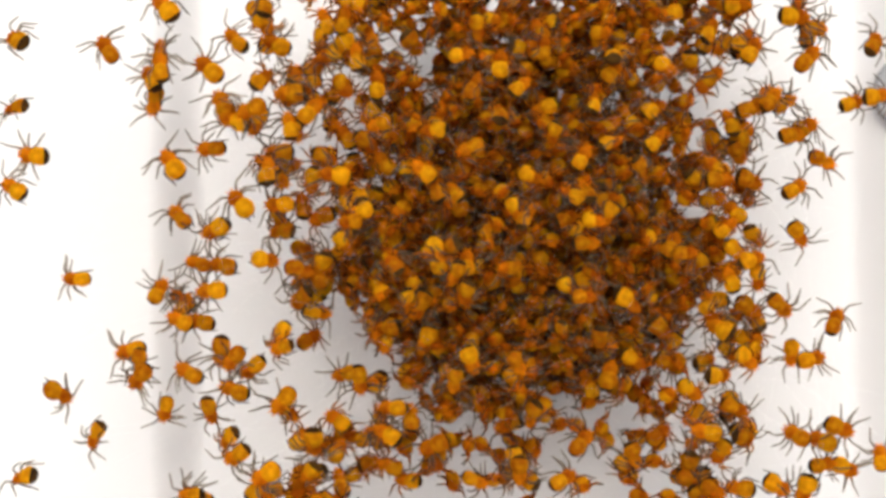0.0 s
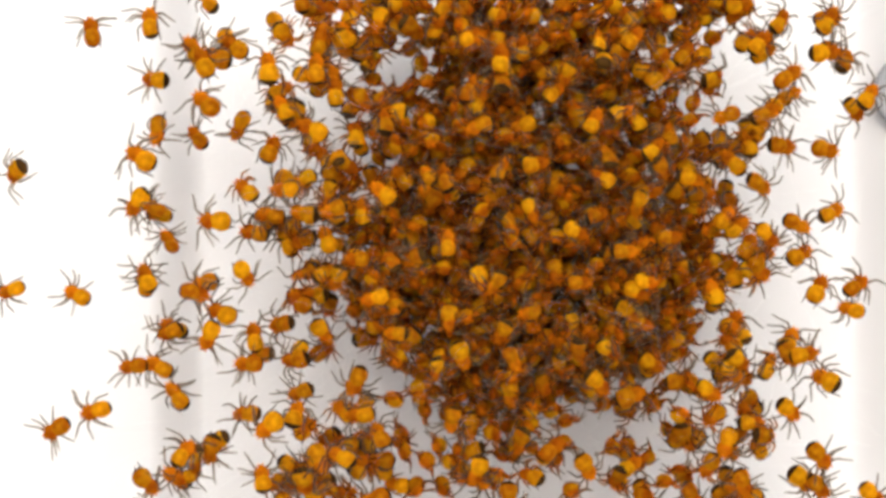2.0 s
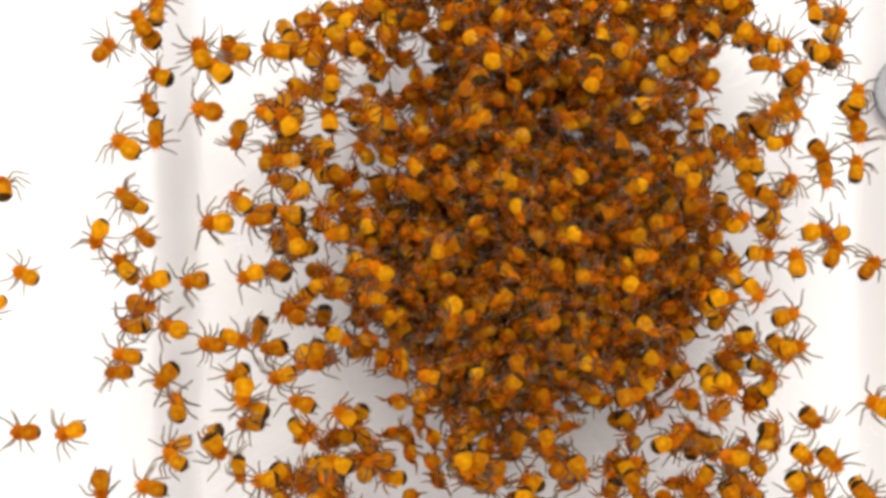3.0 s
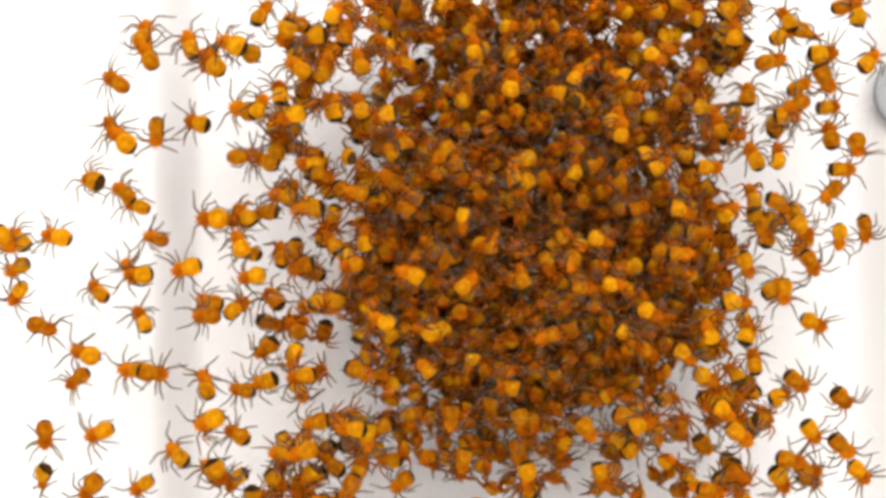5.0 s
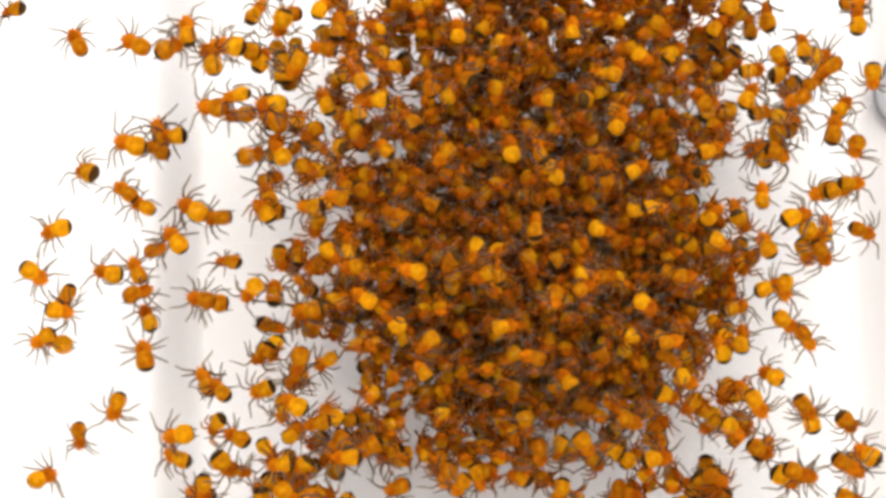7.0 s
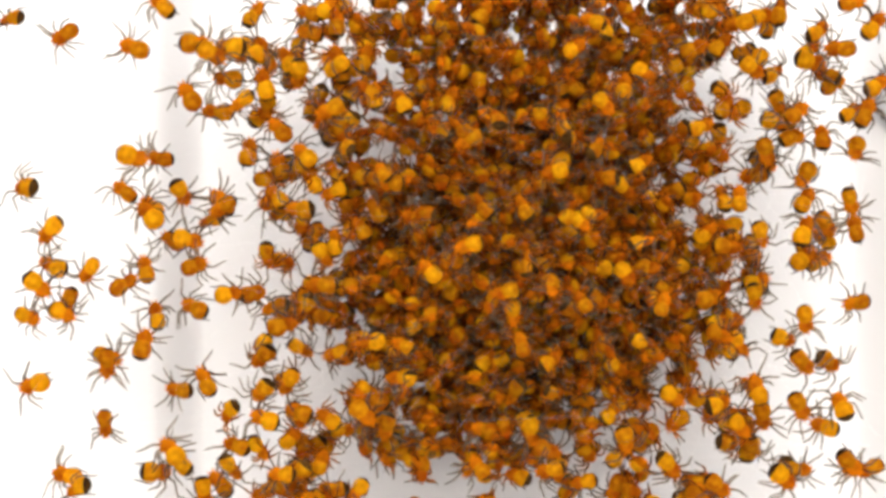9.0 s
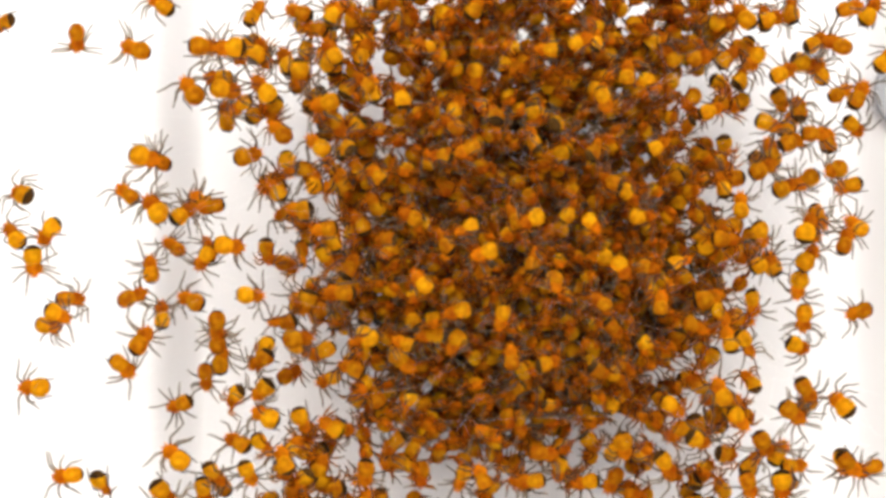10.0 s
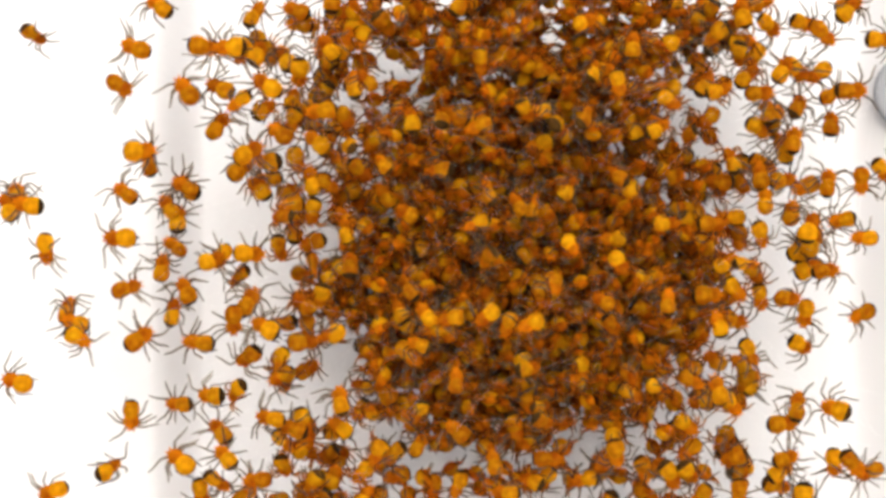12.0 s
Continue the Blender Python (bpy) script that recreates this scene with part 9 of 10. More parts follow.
    crawl(loose, 1.9, [(0, 16.64, 13.53, 217), (1.4, 16.64, 13.53, 217), (1.5, 16.74, 13.38, 217), (3.2, 16.74, 13.38, 217), (12, 15.39, 12.03, 221)])
    crawl(loose, 2.6, [(0, 16.98, 11.35, 23), (0.5, 16.98, 10.23, -16), (1, 17.33, 11.41, 23), (1.5, 17.91, 11.70, 25), (3.2, 17.91, 11.70, 25), (4.8, 15.62, 11.50, 65), (5.8, 15.62, 11.50, 65), (6, 15.52, 11.55, 65), (6.5, 15.32, 11.94, 65), (7, 15.52, 11.89, 65), (7.2, 15.52, 11.89, 65), (8.8, 15.17, 11.45, 65), (10.2, 15.17, 11.45, 65), (10.5, 15.22, 11.70, 65), (12, 15.22, 11.70, 65)])
    crawl(loose, 1.0, [(0, 19.56, 12.99, 356), (0.5, 20.13, 12.70, 372), (1, 20.47, 12.31, 372), (1.5, 20.86, 11.40, 360), (2, 21.29, 10.96, 365), (3.2, 21.29, 10.96, 365), (12, 19.66, 10.01, 325)])
    crawl(loose, 1.6, [(0, 18.10, 8.40, 84), (0.5, 18.54, 7.57, 44), (1, 18.44, 7.91, 44), (1.5, 18.59, 8.10, 44), (2, 18.78, 8.15, 44), (2.5, 19.27, 7.38, 4), (3, 19.41, 7.52, 4), (3.2, 19.41, 7.52, 4), (12, 17.66, 6.78, -35)])
    crawl(loose, 3.5, [(0, 14.20, 3.90, 169), (1.5, 14.20, 3.90, 169), (2, 13.61, 4.83, 145), (2.5, 13.71, 4.64, 145), (3, 14.25, 4.54, 145), (3.2, 14.70, 4.64, 145), (4.8, 13.76, 2.37, 185), (5, 13.76, 2.37, 185), (5.5, 14.50, 1.58, 225), (6, 14.70, 2.91, 185), (6.5, 14.55, 4.44, 145), (7, 14.55, 4.19, 145), (7.2, 14.55, 4.49, 145), (8.8, 16.28, 1.33, 185), (10.4, 16.28, 1.33, 185), (10.5, 16.28, 1.33, 185), (11, 16.23, 1.63, 185), (11.5, 16.47, 1.48, 185), (12, 16.42, 1.77, 185)])
    crawl(loose, 3.1, [(0, 15.48, -2.85, 171), (0.5, 15.48, -2.85, 171), (1, 16.03, -2.26, 131), (1.5, 16.71, -2.06, 91), (2, 16.52, -1.47, 99), (3.2, 16.52, -1.47, 99), (4.8, 18.43, 0.79, 74), (5, 18.43, 0.79, 74), (5.5, 17.60, -0.05, 114), (6, 17.99, 0.34, 114), (6.5, 18.24, 0.20, 114), (7, 18.38, 0.20, 114), (7.2, 18.38, 0.20, 114), (8.8, 17.79, -1.87, 154), (9, 17.69, -2.06, 154), (9.5, 18.43, -0.98, 114), (10, 18.63, -0.83, 114), (10.5, 18.98, -0.79, 114), (11, 19.91, -0.30, 74), (11.5, 20.35, -0.10, 74), (12, 20.30, -0.10, 74)])
    crawl(loose, 2.6, [(0, 16.35, -4.01, 54), (0.6, 16.35, -4.01, 54), (1, 16.30, -4.16, 54), (1.5, 16.15, -4.11, 54), (2, 16.35, -4.16, 54), (2.5, 17.52, -4.75, 14), (3, 17.18, -5.43, -25), (3.2, 17.18, -5.43, -25), (4.8, 15.22, -3.82, 14), (6, 15.22, -3.82, 14), (6.5, 15.91, -3.72, 11), (7, 16.40, -3.28, 26), (7.2, 16.40, -3.28, 26), (8.8, 16.20, -3.92, -13), (9, 16.20, -3.92, -13), (9.5, 16.64, -3.96, -13), (10, 16.84, -3.96, -13), (10.5, 16.84, -3.82, -13), (11, 16.55, -4.01, -13), (11.5, 16.59, -4.16, -13), (12, 16.45, -4.06, -13)])
    crawl(loose, 2.6, [(0, 12.14, 1.22, 312), (0.7, 12.14, 1.22, 312), (1, 12.14, 1.17, 312), (1.5, 11.85, 0.68, 312), (2, 10.96, 1.42, 272), (2.5, 10.82, 1.67, 272), (3.2, 10.82, 1.67, 272), (4.8, 12.28, 6.80, 312), (5, 12.28, 6.80, 312), (5.5, 12.38, 7.05, 312), (6, 13.12, 6.61, 320), (6.5, 12.92, 6.95, 320), (7, 12.48, 6.75, 320), (7.2, 13.02, 6.66, 320), (8.8, 18.06, 4.95, 331), (9, 18.06, 4.95, 331), (9.5, 18.01, 4.99, 331), (10, 18.06, 4.99, 331), (10.5, 18.11, 4.99, 331), (11, 18.06, 4.99, 331), (11.5, 18.06, 4.95, 331), (12, 18.06, 4.85, 331)])
    crawl(loose, 2.3, [(0, 19.68, -5.86, 266), (1, 19.68, -5.86, 266), (1.5, 19.48, -5.71, 266), (3.2, 19.48, -5.71, 266), (4.8, 20.06, -2.64, 306), (5, 19.28, -2.44, 266), (5.5, 19.53, -2.24, 266), (6, 19.14, -2.05, 266), (6.5, 19.38, -1.76, 266), (7, 19.33, -2.20, 266), (7.2, 19.77, -2.54, 266), (8.8, 20.60, -0.19, 306), (9, 20.56, -0.19, 306), (9.5, 20.85, 0.25, 306), (10, 20.60, 0.83, 346), (10.5, 20.90, 0.34, 346), (11, 20.90, 0.93, 386), (11.5, 20.70, 0.78, 386), (12, 20.65, 0.78, 386)])
    crawl(loose, 2.7, [(0, 15.29, -10.58, -27), (0.5, 15.29, -10.58, -27), (1, 15.82, -11.02, -58), (1.5, 15.87, -11.02, -58), (2, 16.27, -11.37, -58), (2.5, 16.27, -12.29, -98), (3, 16.41, -12.25, -98), (3.2, 16.66, -12.93, -109), (4.8, 16.36, -12.44, -109), (5, 16.36, -12.44, -109), (5.5, 16.21, -12.74, -109), (6, 16.17, -12.79, -109), (6.5, 15.72, -14.06, -134), (7.2, 15.72, -14.06, -134), (8.8, 19.35, -12.35, -94), (9.6, 19.35, -12.35, -94), (10, 19.50, -13.37, -113), (10.5, 20.53, -13.72, -90), (11, 20.18, -14.06, -90), (11.5, 20.28, -13.96, -90), (12, 20.18, -14.01, -90)])
    crawl(loose, 2.9, [(0, 14.38, -10.89, 212), (1.2, 14.38, -10.89, 212), (1.5, 14.13, -11.04, 212), (2, 14.28, -10.94, 212), (2.5, 14.72, -11.29, 212), (3, 15.41, -11.34, 252), (3.2, 15.56, -11.48, 252), (4.8, 15.46, -9.67, 212), (5, 15.46, -9.67, 212), (5.5, 15.46, -9.76, 212), (6, 15.11, -10.06, 212), (6.1, 15.16, -10.01, 212), (7.2, 15.16, -10.01, 212), (8.8, 15.51, -8.34, 172), (9, 15.51, -8.34, 172), (9.5, 15.16, -8.39, 172), (10, 15.26, -8.59, 172), (10.5, 14.92, -8.29, 172), (11, 14.77, -8.49, 172), (11.5, 14.77, -8.64, 172), (12, 14.58, -8.74, 172)])
    crawl(loose, 1.8, [(0, 21.29, -12.11, 11), (0.5, 21.29, -12.11, 11), (1, 20.86, -12.54, -28), (1.5, 20.81, -13.61, -60), (2, 20.76, -13.03, -20), (2.1, 20.66, -13.03, -20), (3.2, 20.66, -13.03, -20), (12, 19.24, -11.76, 19)])
    crawl(loose, 3.2, [(0, 16.93, -13.63, 170), (1.4, 16.93, -13.63, 170), (1.5, 17.07, -13.92, 170), (1.8, 17.42, -14.12, 170), (3.2, 17.42, -14.12, 170), (4.8, 17.22, -9.94, 131), (5, 17.22, -9.94, 131), (5.5, 17.47, -10.33, 131), (6, 17.22, -10.72, 131), (6.5, 17.86, -10.58, 91), (7, 18.20, -11.32, 51), (7.2, 18.20, -11.32, 51), (8.8, 17.22, -11.32, 91), (9, 17.22, -11.32, 91), (9.5, 17.17, -11.61, 91), (10, 17.47, -12.20, 51), (10.5, 18.20, -12.35, 20), (11, 18.35, -12.89, 20), (11.5, 18.70, -12.45, 20), (12, 18.94, -13.38, -19)])
    crawl(loose, 2.8, [(0, 13.93, -13.14, 316), (1.2, 13.93, -13.14, 316), (1.5, 13.97, -13.73, 295), (1.9, 14.12, -13.97, 295), (3.2, 14.12, -13.97, 295), (4.8, 9.56, -12.89, 255), (5, 9.56, -12.89, 255), (5.5, 9.71, -12.95, 255), (6, 9.66, -13.44, 255), (6.5, 9.86, -13.58, 255), (7, 9.90, -13.87, 255), (7.2, 9.90, -13.87, 255), (12, 9.28, -12.06, 215)])
    crawl(loose, 2.8, [(0, 22.75, -12.36, 331), (0.5, 22.75, -12.36, 331), (1, 23.39, -13.09, 321), (1.5, 24.02, -13.87, 315), (2, 24.27, -13.87, 315), (2.5, 24.07, -13.97, 315), (3, 23.68, -13.58, 315), (3.2, 23.68, -13.24, 315), (12, 22.16, -12.07, 275)])
    crawl(loose, 2.0, [(0, 4.14, -11.74, 288), (0.6, 4.14, -11.74, 288), (1, 4.33, -11.98, 288), (1.5, 3.99, -11.25, 248), (2, 4.09, -11.25, 248), (2.5, 3.60, -10.91, 208), (3, 3.85, -11.01, 208), (3.2, 4.04, -10.86, 208), (4.8, 6.77, -11.05, 248), (5, 6.82, -11.10, 248), (5.5, 6.48, -11.01, 248), (6, 6.38, -11.10, 248), (6.5, 6.72, -11.35, 248), (7, 6.57, -11.20, 248), (7.2, 6.57, -11.20, 248), (8.8, 6.57, -12.37, 259), (10.4, 6.57, -12.37, 259), (10.5, 6.57, -12.37, 259), (11, 5.99, -12.81, 238), (11.5, 5.85, -12.91, 238), (12, 5.85, -12.91, 238)])
    crawl(loose, 2.1, [(0, 1.80, -13.01, 336), (1.5, 1.80, -13.01, 336), (2, 1.90, -13.06, 336), (2.1, 2.39, -13.16, 336), (3.2, 2.39, -13.16, 336), (4.8, 1.95, -11.21, 376), (5.2, 1.95, -11.21, 376), (5.5, 2.00, -11.21, 376), (6, 2.09, -11.11, 376), (6.1, 2.09, -11.11, 376), (7.2, 2.09, -11.11, 376), (8.8, -1.07, -11.21, 416), (9, -1.07, -11.21, 416), (9.5, -1.07, -10.82, 416), (10, -1.56, -11.02, 416), (10.5, -1.41, -11.11, 416), (11, -1.56, -11.16, 416), (11.5, -1.37, -11.11, 416), (12, -1.37, -11.02, 416)])
    crawl(loose, 3.2, [(0, 10.43, -11.96, 35), (1.4, 10.43, -11.96, 35), (1.5, 10.63, -12.35, 35), (3.2, 10.63, -12.35, 35), (4.8, 10.23, -11.42, 74), (5, 10.82, -11.32, 41), (5.5, 10.48, -11.07, 41), (6, 10.77, -11.22, 41), (6.5, 10.72, -11.61, 41), (7, 10.72, -11.86, 41), (7.2, 10.48, -12.10, 41), (12, 9.72, -10.33, 77)])
    crawl(loose, 1.3, [(0, 9.29, -7.07, 78), (0.5, 9.34, -7.55, 78), (1, 9.49, -8.23, 38), (1.5, 10.31, -8.18, 20), (1.8, 10.46, -8.23, 20), (3.2, 10.46, -8.23, 20), (4.8, 10.31, -9.44, -19), (6, 10.31, -9.44, -19), (6.3, 10.36, -9.58, -19), (7.2, 10.36, -9.58, -19), (8.8, 14.86, -2.76, 18), (10, 14.86, -2.76, 18), (10.5, 14.72, -2.52, 18), (11, 15.05, -2.61, 18), (11.5, 15.30, -2.08, 42), (12, 14.81, -2.57, 2)])
    crawl(loose, 3.4, [(0, -13.90, -14.14, 157), (1, -13.90, -14.14, 157), (1.5, -14.14, -13.80, 157), (2, -15.13, -13.01, 149), (2.5, -15.33, -13.40, 149), (2.9, -16.61, -13.60, 168), (3.2, -16.61, -13.60, 168), (4.8, -13.16, -12.72, 128), (5, -13.16, -12.72, 128), (5.5, -13.55, -13.40, 168), (6, -13.65, -13.50, 168), (6.5, -13.85, -13.75, 168), (7, -13.80, -13.94, 168), (7.2, -13.80, -13.94, 168), (8.8, -12.66, -13.36, 128), (9.2, -12.66, -13.36, 128), (9.5, -12.72, -13.36, 128), (10, -12.72, -13.30, 128), (10.5, -11.38, -13.65, 88), (11, -10.94, -14.14, 48), (11.5, -11.29, -14.04, 48), (12, -11.29, -14.04, 48)])
    crawl(loose, 2.6, [(0, -5.73, -13.21, 108), (0.5, -5.09, -12.04, 84), (1, -5.68, -12.34, 124), (1.5, -6.51, -11.94, 139), (2, -6.90, -13.02, 179), (2.5, -6.41, -12.97, 179), (3.2, -6.41, -12.97, 179), (4.8, -6.22, -12.14, 139), (6, -6.22, -12.14, 139), (6.3, -6.27, -12.28, 139), (7.2, -6.27, -12.28, 139), (8.8, -6.17, -13.51, 179), (9, -6.17, -13.51, 179), (9.5, -6.41, -13.41, 179), (10, -6.31, -13.46, 179), (10.5, -6.22, -13.07, 179), (11, -6.41, -13.17, 179), (11.5, -6.31, -13.27, 179), (12, -7.10, -14.05, 202)])
    crawl(loose, 2.3, [(0, -2.88, -10.50, 138), (0.5, -2.88, -10.50, 138), (1, -3.37, -11.91, 178), (1.5, -3.47, -11.91, 178), (3.2, -3.47, -11.91, 178), (4.8, -2.34, -13.18, 218), (6, -2.34, -13.18, 218), (6.5, -2.98, -13.13, 197), (7, -2.59, -13.47, 197), (7.2, -2.20, -13.57, 197), (8.8, -2.59, -11.38, 157), (9, -2.59, -11.38, 157), (9.5, -2.54, -12.06, 197), (10, -2.64, -12.06, 197), (10.5, -2.68, -12.11, 197), (11, -2.88, -12.21, 197), (11.5, -2.68, -12.50, 197), (12, -2.59, -12.79, 197)])
    crawl(loose, 1.9, [(0, -12.60, 1.12, 210), (0.5, -13.33, 1.07, 197), (1, -14.26, 1.51, 175), (1.5, -15.08, 1.80, 168), (2, -15.96, 1.94, 169), (2.5, -16.69, 2.19, 165), (3, -17.32, 2.43, 162), (3.2, -17.32, 2.43, 162), (12, -15.42, 2.34, 122)])
    crawl(loose, 2.5, [(0, -9.44, 4.06, 325), (0.5, -9.05, 4.21, 325), (1, -8.90, 4.31, 325), (1.5, -8.90, 4.21, 325), (2, -8.66, 3.81, 325), (2.5, -8.75, 4.74, 365), (3, -8.85, 6.01, 405), (3.1, -8.80, 6.01, 405), (3.2, -8.80, 6.01, 405), (4.8, -9.39, 5.77, 445), (6, -9.39, 5.77, 445), (6.5, -9.14, 5.77, 445), (7, -9.44, 5.72, 445), (7.2, -9.88, 5.82, 445), (8.8, -12.52, 2.59, 485), (9, -12.52, 2.59, 485), (9.5, -12.57, 2.35, 485), (10, -13.64, 2.64, 505), (10.5, -14.33, 3.38, 499), (11, -14.33, 3.42, 499), (11.5, -14.43, 3.52, 499), (12, -14.47, 3.47, 499)])
    crawl(loose, 2.7, [(0, -9.06, 0.98, 180), (0.5, -8.96, 0.93, 180), (1, -8.82, 1.47, 180), (1.5, -9.26, 1.62, 180), (2, -9.99, 1.62, 140), (2.5, -9.99, 2.20, 180), (3, -10.09, 2.06, 180), (3.2, -10.09, 2.06, 180), (12, -8.17, 1.96, 191)])
    crawl(loose, 3.1, [(0, -6.88, -0.64, 395), (0.4, -6.88, -0.64, 395), (0.5, -6.78, -0.64, 395), (1, -7.96, 0.10, 435), (1.5, -8.46, 0.49, 475), (2, -8.80, 0.34, 475), (2.5, -8.65, 0.79, 475), (3, -8.65, 1.28, 475), (3.2, -8.31, 1.67, 475), (4.8, -6.39, 7.91, 473), (5, -6.39, 8.01, 473), (5.5, -6.49, 7.96, 473), (6, -6.68, 8.06, 473), (6.5, -6.64, 8.06, 473), (7, -6.68, 8.36, 473), (7.2, -6.68, 8.36, 473), (8.8, -5.46, 9.73, 460), (9, -5.75, 10.18, 460), (9.5, -6.04, 10.42, 460), (10, -6.29, 10.62, 460), (10.5, -6.24, 10.62, 460), (11, -6.29, 10.37, 460), (11.5, -6.14, 10.37, 460), (12, -6.59, 10.91, 494)])
    crawl(loose, 2.7, [(0, -16.12, -2.35, 58), (1.5, -16.12, -2.35, 58), (2, -16.90, -1.91, 98), (2.5, -17.34, -1.67, 98), (3, -17.83, -1.27, 119), (3.2, -17.83, -1.27, 119), (12, -15.93, -1.05, 79)])
    crawl(loose, 3.2, [(0, -7.13, -3.54, 347), (1.2, -7.13, -3.54, 347), (1.5, -7.18, -4.13, 307), (2, -6.84, -4.67, 304), (2.5, -6.79, -5.26, 289), (3, -5.91, -4.97, 329), (3.2, -5.81, -4.97, 329), (4.8, -8.12, -7.97, 289), (5, -8.12, -7.97, 289), (5.5, -8.41, -8.17, 289), (6, -8.02, -8.66, 299), (6.5, -8.22, -8.85, 299), (7, -9.05, -9.10, 259), (7.2, -9.00, -8.91, 259), (8.8, -8.17, -9.40, 294), (9, -8.26, -9.45, 294), (9.5, -7.92, -9.55, 294), (10, -7.97, -9.74, 294), (10.5, -7.82, -9.94, 294), (10.9, -7.87, -9.74, 294), (12, -7.87, -9.74, 294)])
    crawl(loose, 3.3, [(0, -14.82, -2.96, 141), (0.5, -14.52, -4.28, 180), (1, -14.77, -4.53, 180), (1.5, -14.43, -4.48, 180), (2, -15.31, -4.53, 150), (2.5, -15.95, -4.78, 144), (3, -17.28, -4.04, 116), (3.2, -17.28, -4.04, 116), (12, -15.41, -3.58, 76)])
    crawl(loose, 2.8, [(0, -7.35, -2.55, 185), (1.5, -7.35, -2.55, 185), (2, -7.21, -2.60, 185), (2.5, -7.94, -2.80, 225), (3.2, -7.94, -2.80, 225), (4.8, -7.21, -3.14, 185), (5, -7.50, -3.19, 185), (5.5, -7.70, -3.24, 185), (6, -7.80, -3.33, 185), (6.1, -7.80, -3.38, 185), (7.2, -7.80, -3.38, 185), (8.8, -7.94, -2.70, 198), (10.4, -7.94, -2.70, 198), (10.5, -7.99, -2.70, 198), (10.9, -7.89, -2.84, 198), (12, -7.89, -2.84, 198)])
    crawl(loose, 3.1, [(0, -6.98, -1.72, 206), (1, -6.98, -1.72, 206), (1.5, -7.52, -1.57, 206), (2, -7.82, -1.28, 206), (2.5, -8.46, -1.57, 205), (3, -9.44, -1.23, 183), (3.2, -9.44, -1.23, 183), (4.8, -7.33, -1.08, 143), (5, -7.33, -1.08, 143), (5.5, -7.62, -1.57, 143), (6, -7.52, -1.92, 143), (6.5, -7.62, -1.97, 143), (7, -7.77, -2.02, 143), (7.2, -7.77, -2.02, 143), (8.8, -8.70, -3.78, 183), (9, -8.70, -3.78, 183), (9.5, -8.50, -3.98, 183), (10, -9.09, -4.08, 186), (10.5, -9.09, -3.98, 186), (11, -9.09, -3.98, 186), (11.5, -9.09, -4.18, 186), (12, -9.09, -4.13, 186)])
    crawl(loose, 1.7, [(0, -5.10, 1.99, 91), (1, -5.10, 1.99, 91), (1.5, -5.20, 2.58, 130), (3.2, -5.20, 2.58, 130), (4.8, -7.43, 5.59, 162), (5, -7.43, 5.59, 162), (5.5, -7.58, 5.29, 162), (6, -8.36, 6.22, 180), (6.5, -8.16, 6.02, 180), (7, -8.60, 5.59, 220), (7.2, -8.60, 5.59, 220), (8.8, -7.14, 0.73, 260), (9, -7.19, 0.82, 260), (9.5, -7.33, 0.63, 260), (10, -7.97, -0.29, 282), (10.5, -7.58, -0.44, 282), (11, -7.67, -0.44, 282), (11.5, -7.38, -0.82, 282), (12, -7.38, -0.92, 282)])
    crawl(loose, 3.1, [(0, -9.69, 11.55, 356), (0.5, -9.63, 11.80, 356), (1, -10.67, 11.85, 316), (1.5, -12.19, 12.24, 276), (2, -12.29, 11.75, 276), (2.5, -12.19, 11.40, 276), (3, -12.09, 11.31, 276), (3.2, -12.09, 11.31, 276), (4.8, -13.27, 10.76, 240), (5, -13.27, 10.76, 240), (5.5, -13.07, 11.35, 200), (6, -13.12, 11.40, 200), (6.2, -13.07, 11.35, 200), (7.2, -13.07, 11.35, 200), (8.8, -11.31, 11.31, 240), (9, -11.31, 11.31, 240), (9.5, -11.31, 11.26, 240), (10, -11.35, 11.21, 240), (10.5, -11.35, 11.26, 240), (11, -11.35, 11.26, 240), (11.5, -11.40, 11.26, 240), (12, -11.35, 11.26, 240)])
    crawl(loose, 1.2, [(0, -5.42, 11.36, 288), (0.5, -5.27, 11.32, 288), (1, -5.42, 11.36, 288), (1.5, -5.51, 11.41, 288), (2, -5.61, 11.51, 288), (2.5, -5.81, 11.61, 288), (3, -5.95, 11.85, 288), (3.2, -5.95, 11.85, 288), (4.8, -8.80, 12.09, 248), (5, -8.80, 12.09, 248), (5.5, -8.80, 12.09, 248), (6, -8.95, 12.33, 248), (6.5, -9.09, 12.67, 248), (7, -9.04, 12.62, 248), (7.2, -9.04, 12.62, 248), (8.8, -8.08, 9.82, 268), (9, -8.08, 9.82, 268), (9.5, -7.98, 9.72, 268), (10, -8.03, 9.82, 268), (10.5, -8.03, 9.82, 268), (11, -8.03, 9.91, 268), (11.5, -7.98, 9.87, 268), (12, -8.03, 9.87, 268)])
    crawl(loose, 2.0, [(0, 1.71, -4.87, -30), (4.8, 0.49, -7.45, -70), (6, 0.49, -7.45, -70), (6.1, 0.39, -7.40, -70), (7.2, 0.39, -7.40, -70), (8.8, -7.99, -5.55, -30), (10, -7.99, -5.55, -30), (10.5, -7.74, -5.85, -30), (11, -7.55, -5.50, -30), (11.5, -7.89, -6.57, -70), (12, -8.76, -7.35, -109)])
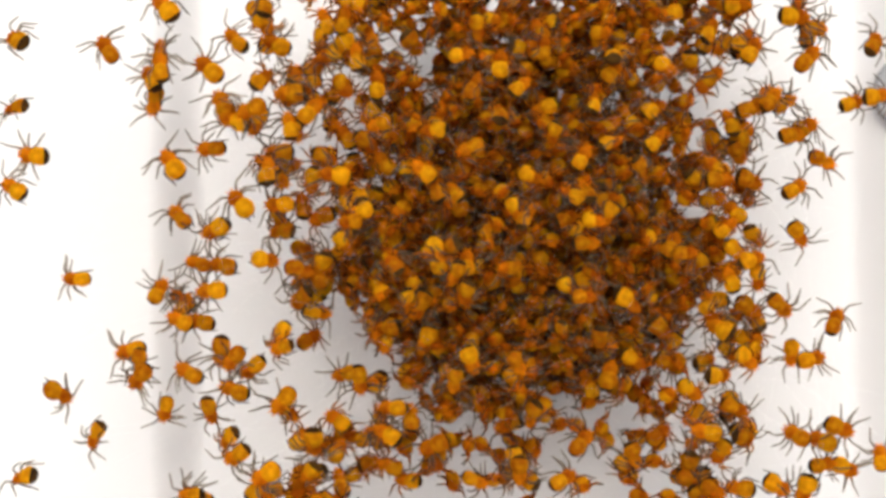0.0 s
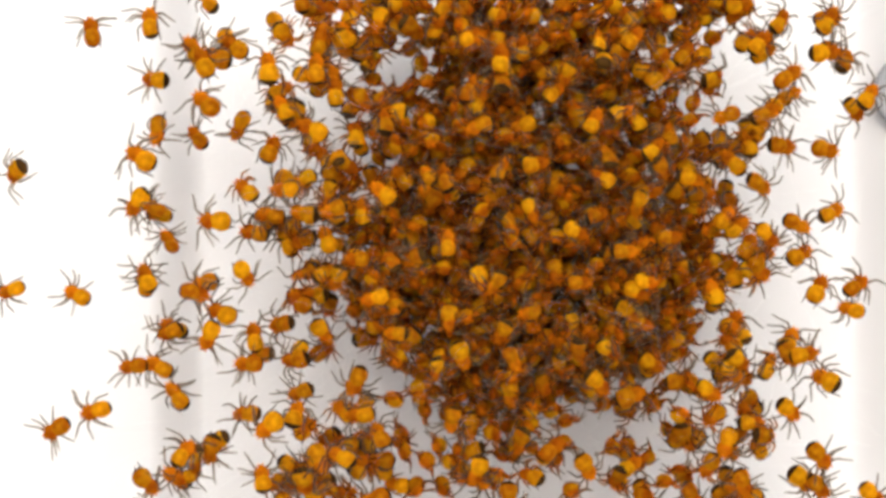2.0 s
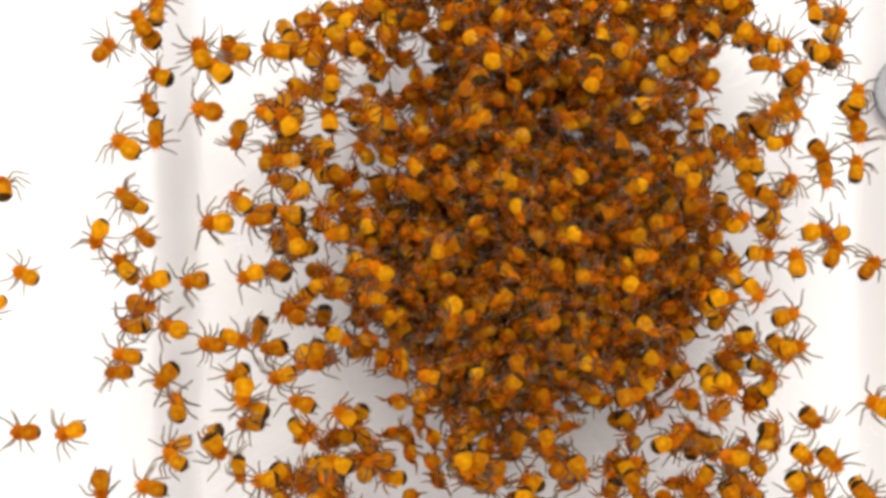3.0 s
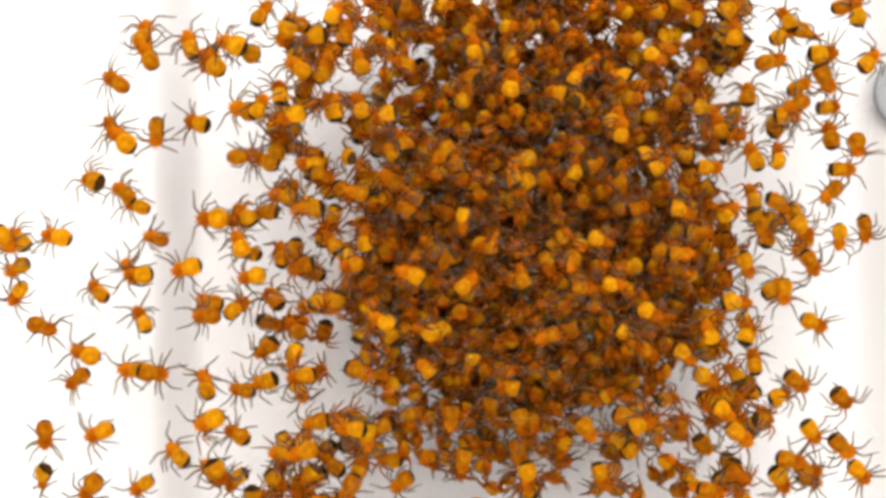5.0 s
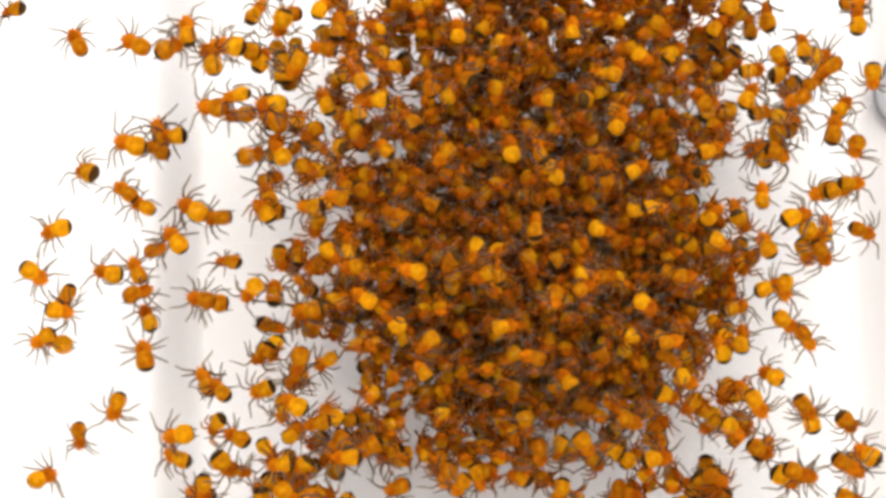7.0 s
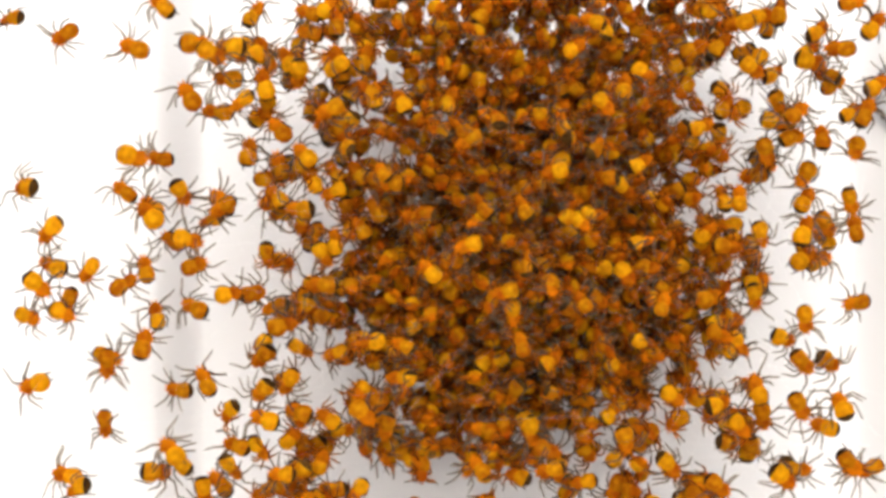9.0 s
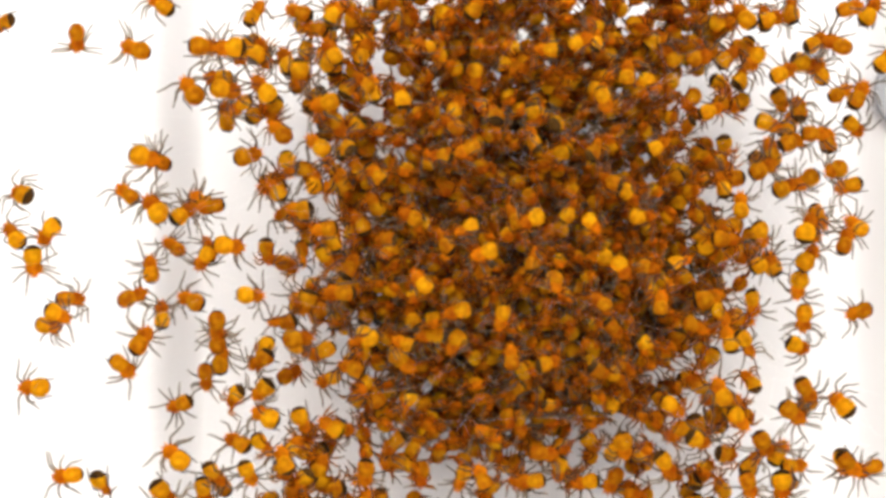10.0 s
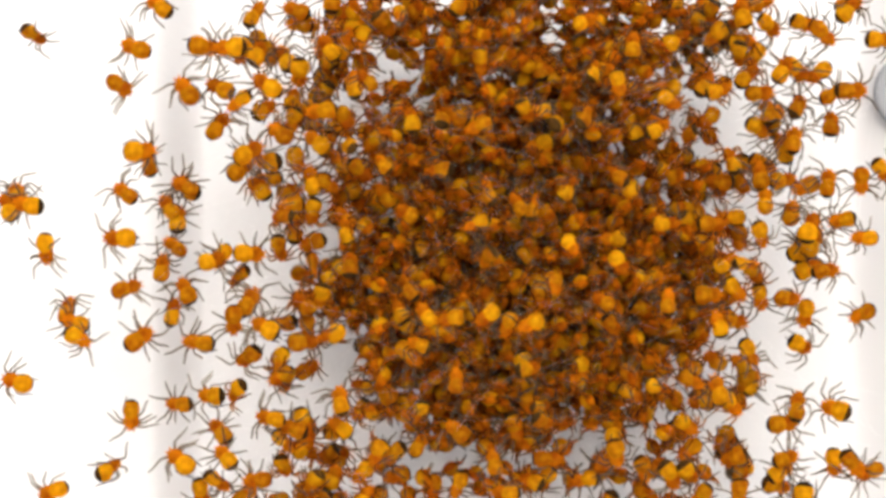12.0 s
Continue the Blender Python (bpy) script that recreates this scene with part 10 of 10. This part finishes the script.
    crawl(loose, 1.7, [(0, 1.97, -8.32, 276), (4.8, 1.21, -11.07, 265), (5, 1.21, -11.07, 265), (5.5, 1.21, -11.71, 267), (6, 1.46, -11.85, 267), (6.5, 1.51, -12.39, 267), (7, 1.94, -12.82, 291), (7.2, 1.85, -12.82, 291), (8.8, 1.51, -12.05, 251), (9, 1.51, -12.00, 251), (9.5, 1.31, -12.68, 252), (10, 1.02, -12.82, 252), (10.5, 0.97, -13.31, 252), (11, 0.97, -13.07, 252), (11.5, 0.58, -13.16, 252), (12, 0.82, -13.21, 252)])
    crawl(loose, 3.2, [(0, 5.24, -3.77, 15), (4.8, 5.56, -6.64, -24), (5, 5.56, -6.64, -24), (5.5, 5.36, -7.43, -64), (6, 4.87, -8.02, -96), (6.5, 5.85, -7.08, -56), (7, 6.15, -6.20, -16), (7.2, 5.85, -6.49, -16), (12, 5.57, -4.59, 23)])
    crawl(loose, 2.5, [(0, 7.30, -5.72, 16), (4.8, 8.31, -8.41, -23), (5.1, 8.31, -8.41, -23), (5.5, 7.97, -8.51, -23), (6, 7.87, -8.41, -23), (6.5, 7.68, -8.71, -23), (7, 7.92, -8.80, -23), (7.2, 7.92, -8.80, -23), (12, 7.34, -6.98, 16)])
    crawl(loose, 2.8, [(0, 8.26, -7.86, 119), (4.8, 9.31, -10.54, 159), (5, 9.66, -10.79, 159), (5.5, 9.80, -10.84, 159), (6, 10.10, -11.18, 159), (6.5, 9.86, -11.13, 159), (7, 9.46, -11.42, 159), (7.1, 9.56, -11.42, 159), (7.2, 9.56, -11.42, 159), (8.8, 7.99, -12.85, 190), (9, 7.99, -13.24, 190), (9.5, 8.04, -13.24, 190), (10, 8.09, -13.24, 190), (10.5, 8.04, -13.09, 190), (12, 8.04, -13.09, 190)])
    crawl(loose, 3.2, [(0, -7.47, -11.07, 353), (4.8, -9.49, -13.13, 313), (5.4, -9.49, -13.13, 313), (5.5, -9.55, -13.13, 313), (6, -9.59, -13.13, 313), (6.5, -9.64, -13.19, 313), (7, -9.64, -13.28, 313), (7.2, -9.64, -13.19, 313), (8.8, -5.76, -10.23, 353), (10.4, -5.76, -10.23, 353), (10.5, -5.91, -10.23, 353), (11, -6.05, -10.13, 353), (11.5, -6.30, -10.23, 353), (12, -6.05, -10.38, 353)])
    crawl(loose, 2.3, [(0, 20.87, 12.44, 359), (8.8, 23.24, 14.06, 376), (9, 23.05, 13.91, 376), (9.5, 22.99, 13.67, 376), (10, 22.95, 13.57, 376), (10.5, 22.99, 13.43, 376), (11, 22.90, 13.53, 376), (11.5, 22.99, 13.96, 376), (12, 22.85, 13.77, 376)])
    crawl(loose, 1.8, [(0, 19.15, 8.21, 27), (8.8, 21.73, 9.43, 26), (9, 21.88, 9.24, 26), (9.5, 22.31, 9.09, 26), (10, 22.31, 8.80, 26), (10.5, 22.12, 8.75, 26), (11, 21.88, 8.75, 26), (11.5, 21.93, 8.75, 26), (12, 21.83, 8.70, 26)])
    crawl(loose, 2.5, [(0, 16.91, 6.42, 55), (8.8, 19.56, 7.53, 60), (9, 19.51, 7.38, 60), (9.5, 19.81, 7.34, 60), (10, 19.56, 7.04, 60), (10.5, 19.51, 7.24, 60), (11, 19.07, 7.04, 60), (11.5, 18.93, 7.34, 60), (12, 18.68, 7.38, 60)])
    crawl(loose, 1.5, [(0, 15.31, 4.55, 146), (8.8, 18.04, 5.38, 106), (9, 18.04, 5.38, 106), (9.5, 18.33, 5.38, 106), (10, 18.38, 5.43, 106), (10.5, 18.57, 5.43, 106), (11, 19.01, 5.58, 106), (11.5, 19.10, 5.62, 106), (12, 19.06, 5.58, 106)])
    crawl(loose, 2.5, [(0, -4.05, 10.62, 56), (8.8, -6.01, 12.71, 94), (9, -6.01, 12.71, 94), (9.5, -6.26, 12.81, 94), (10, -6.26, 13.16, 94), (10.5, -6.36, 13.11, 94), (11, -6.16, 14.08, 86), (11.5, -6.16, 13.79, 86), (12, -6.26, 14.08, 86)])
    crawl(loose, 1.1, [(0, -1.74, 11.50, 312), (8.8, -3.24, 13.92, 352), (9, -3.34, 13.87, 352), (9.5, -3.14, 13.72, 352), (10, -3.24, 13.82, 352), (10.5, -3.58, 12.95, 312), (11, -3.48, 12.81, 312), (11.5, -3.38, 12.56, 312), (12, -3.29, 12.61, 312)])


motions()
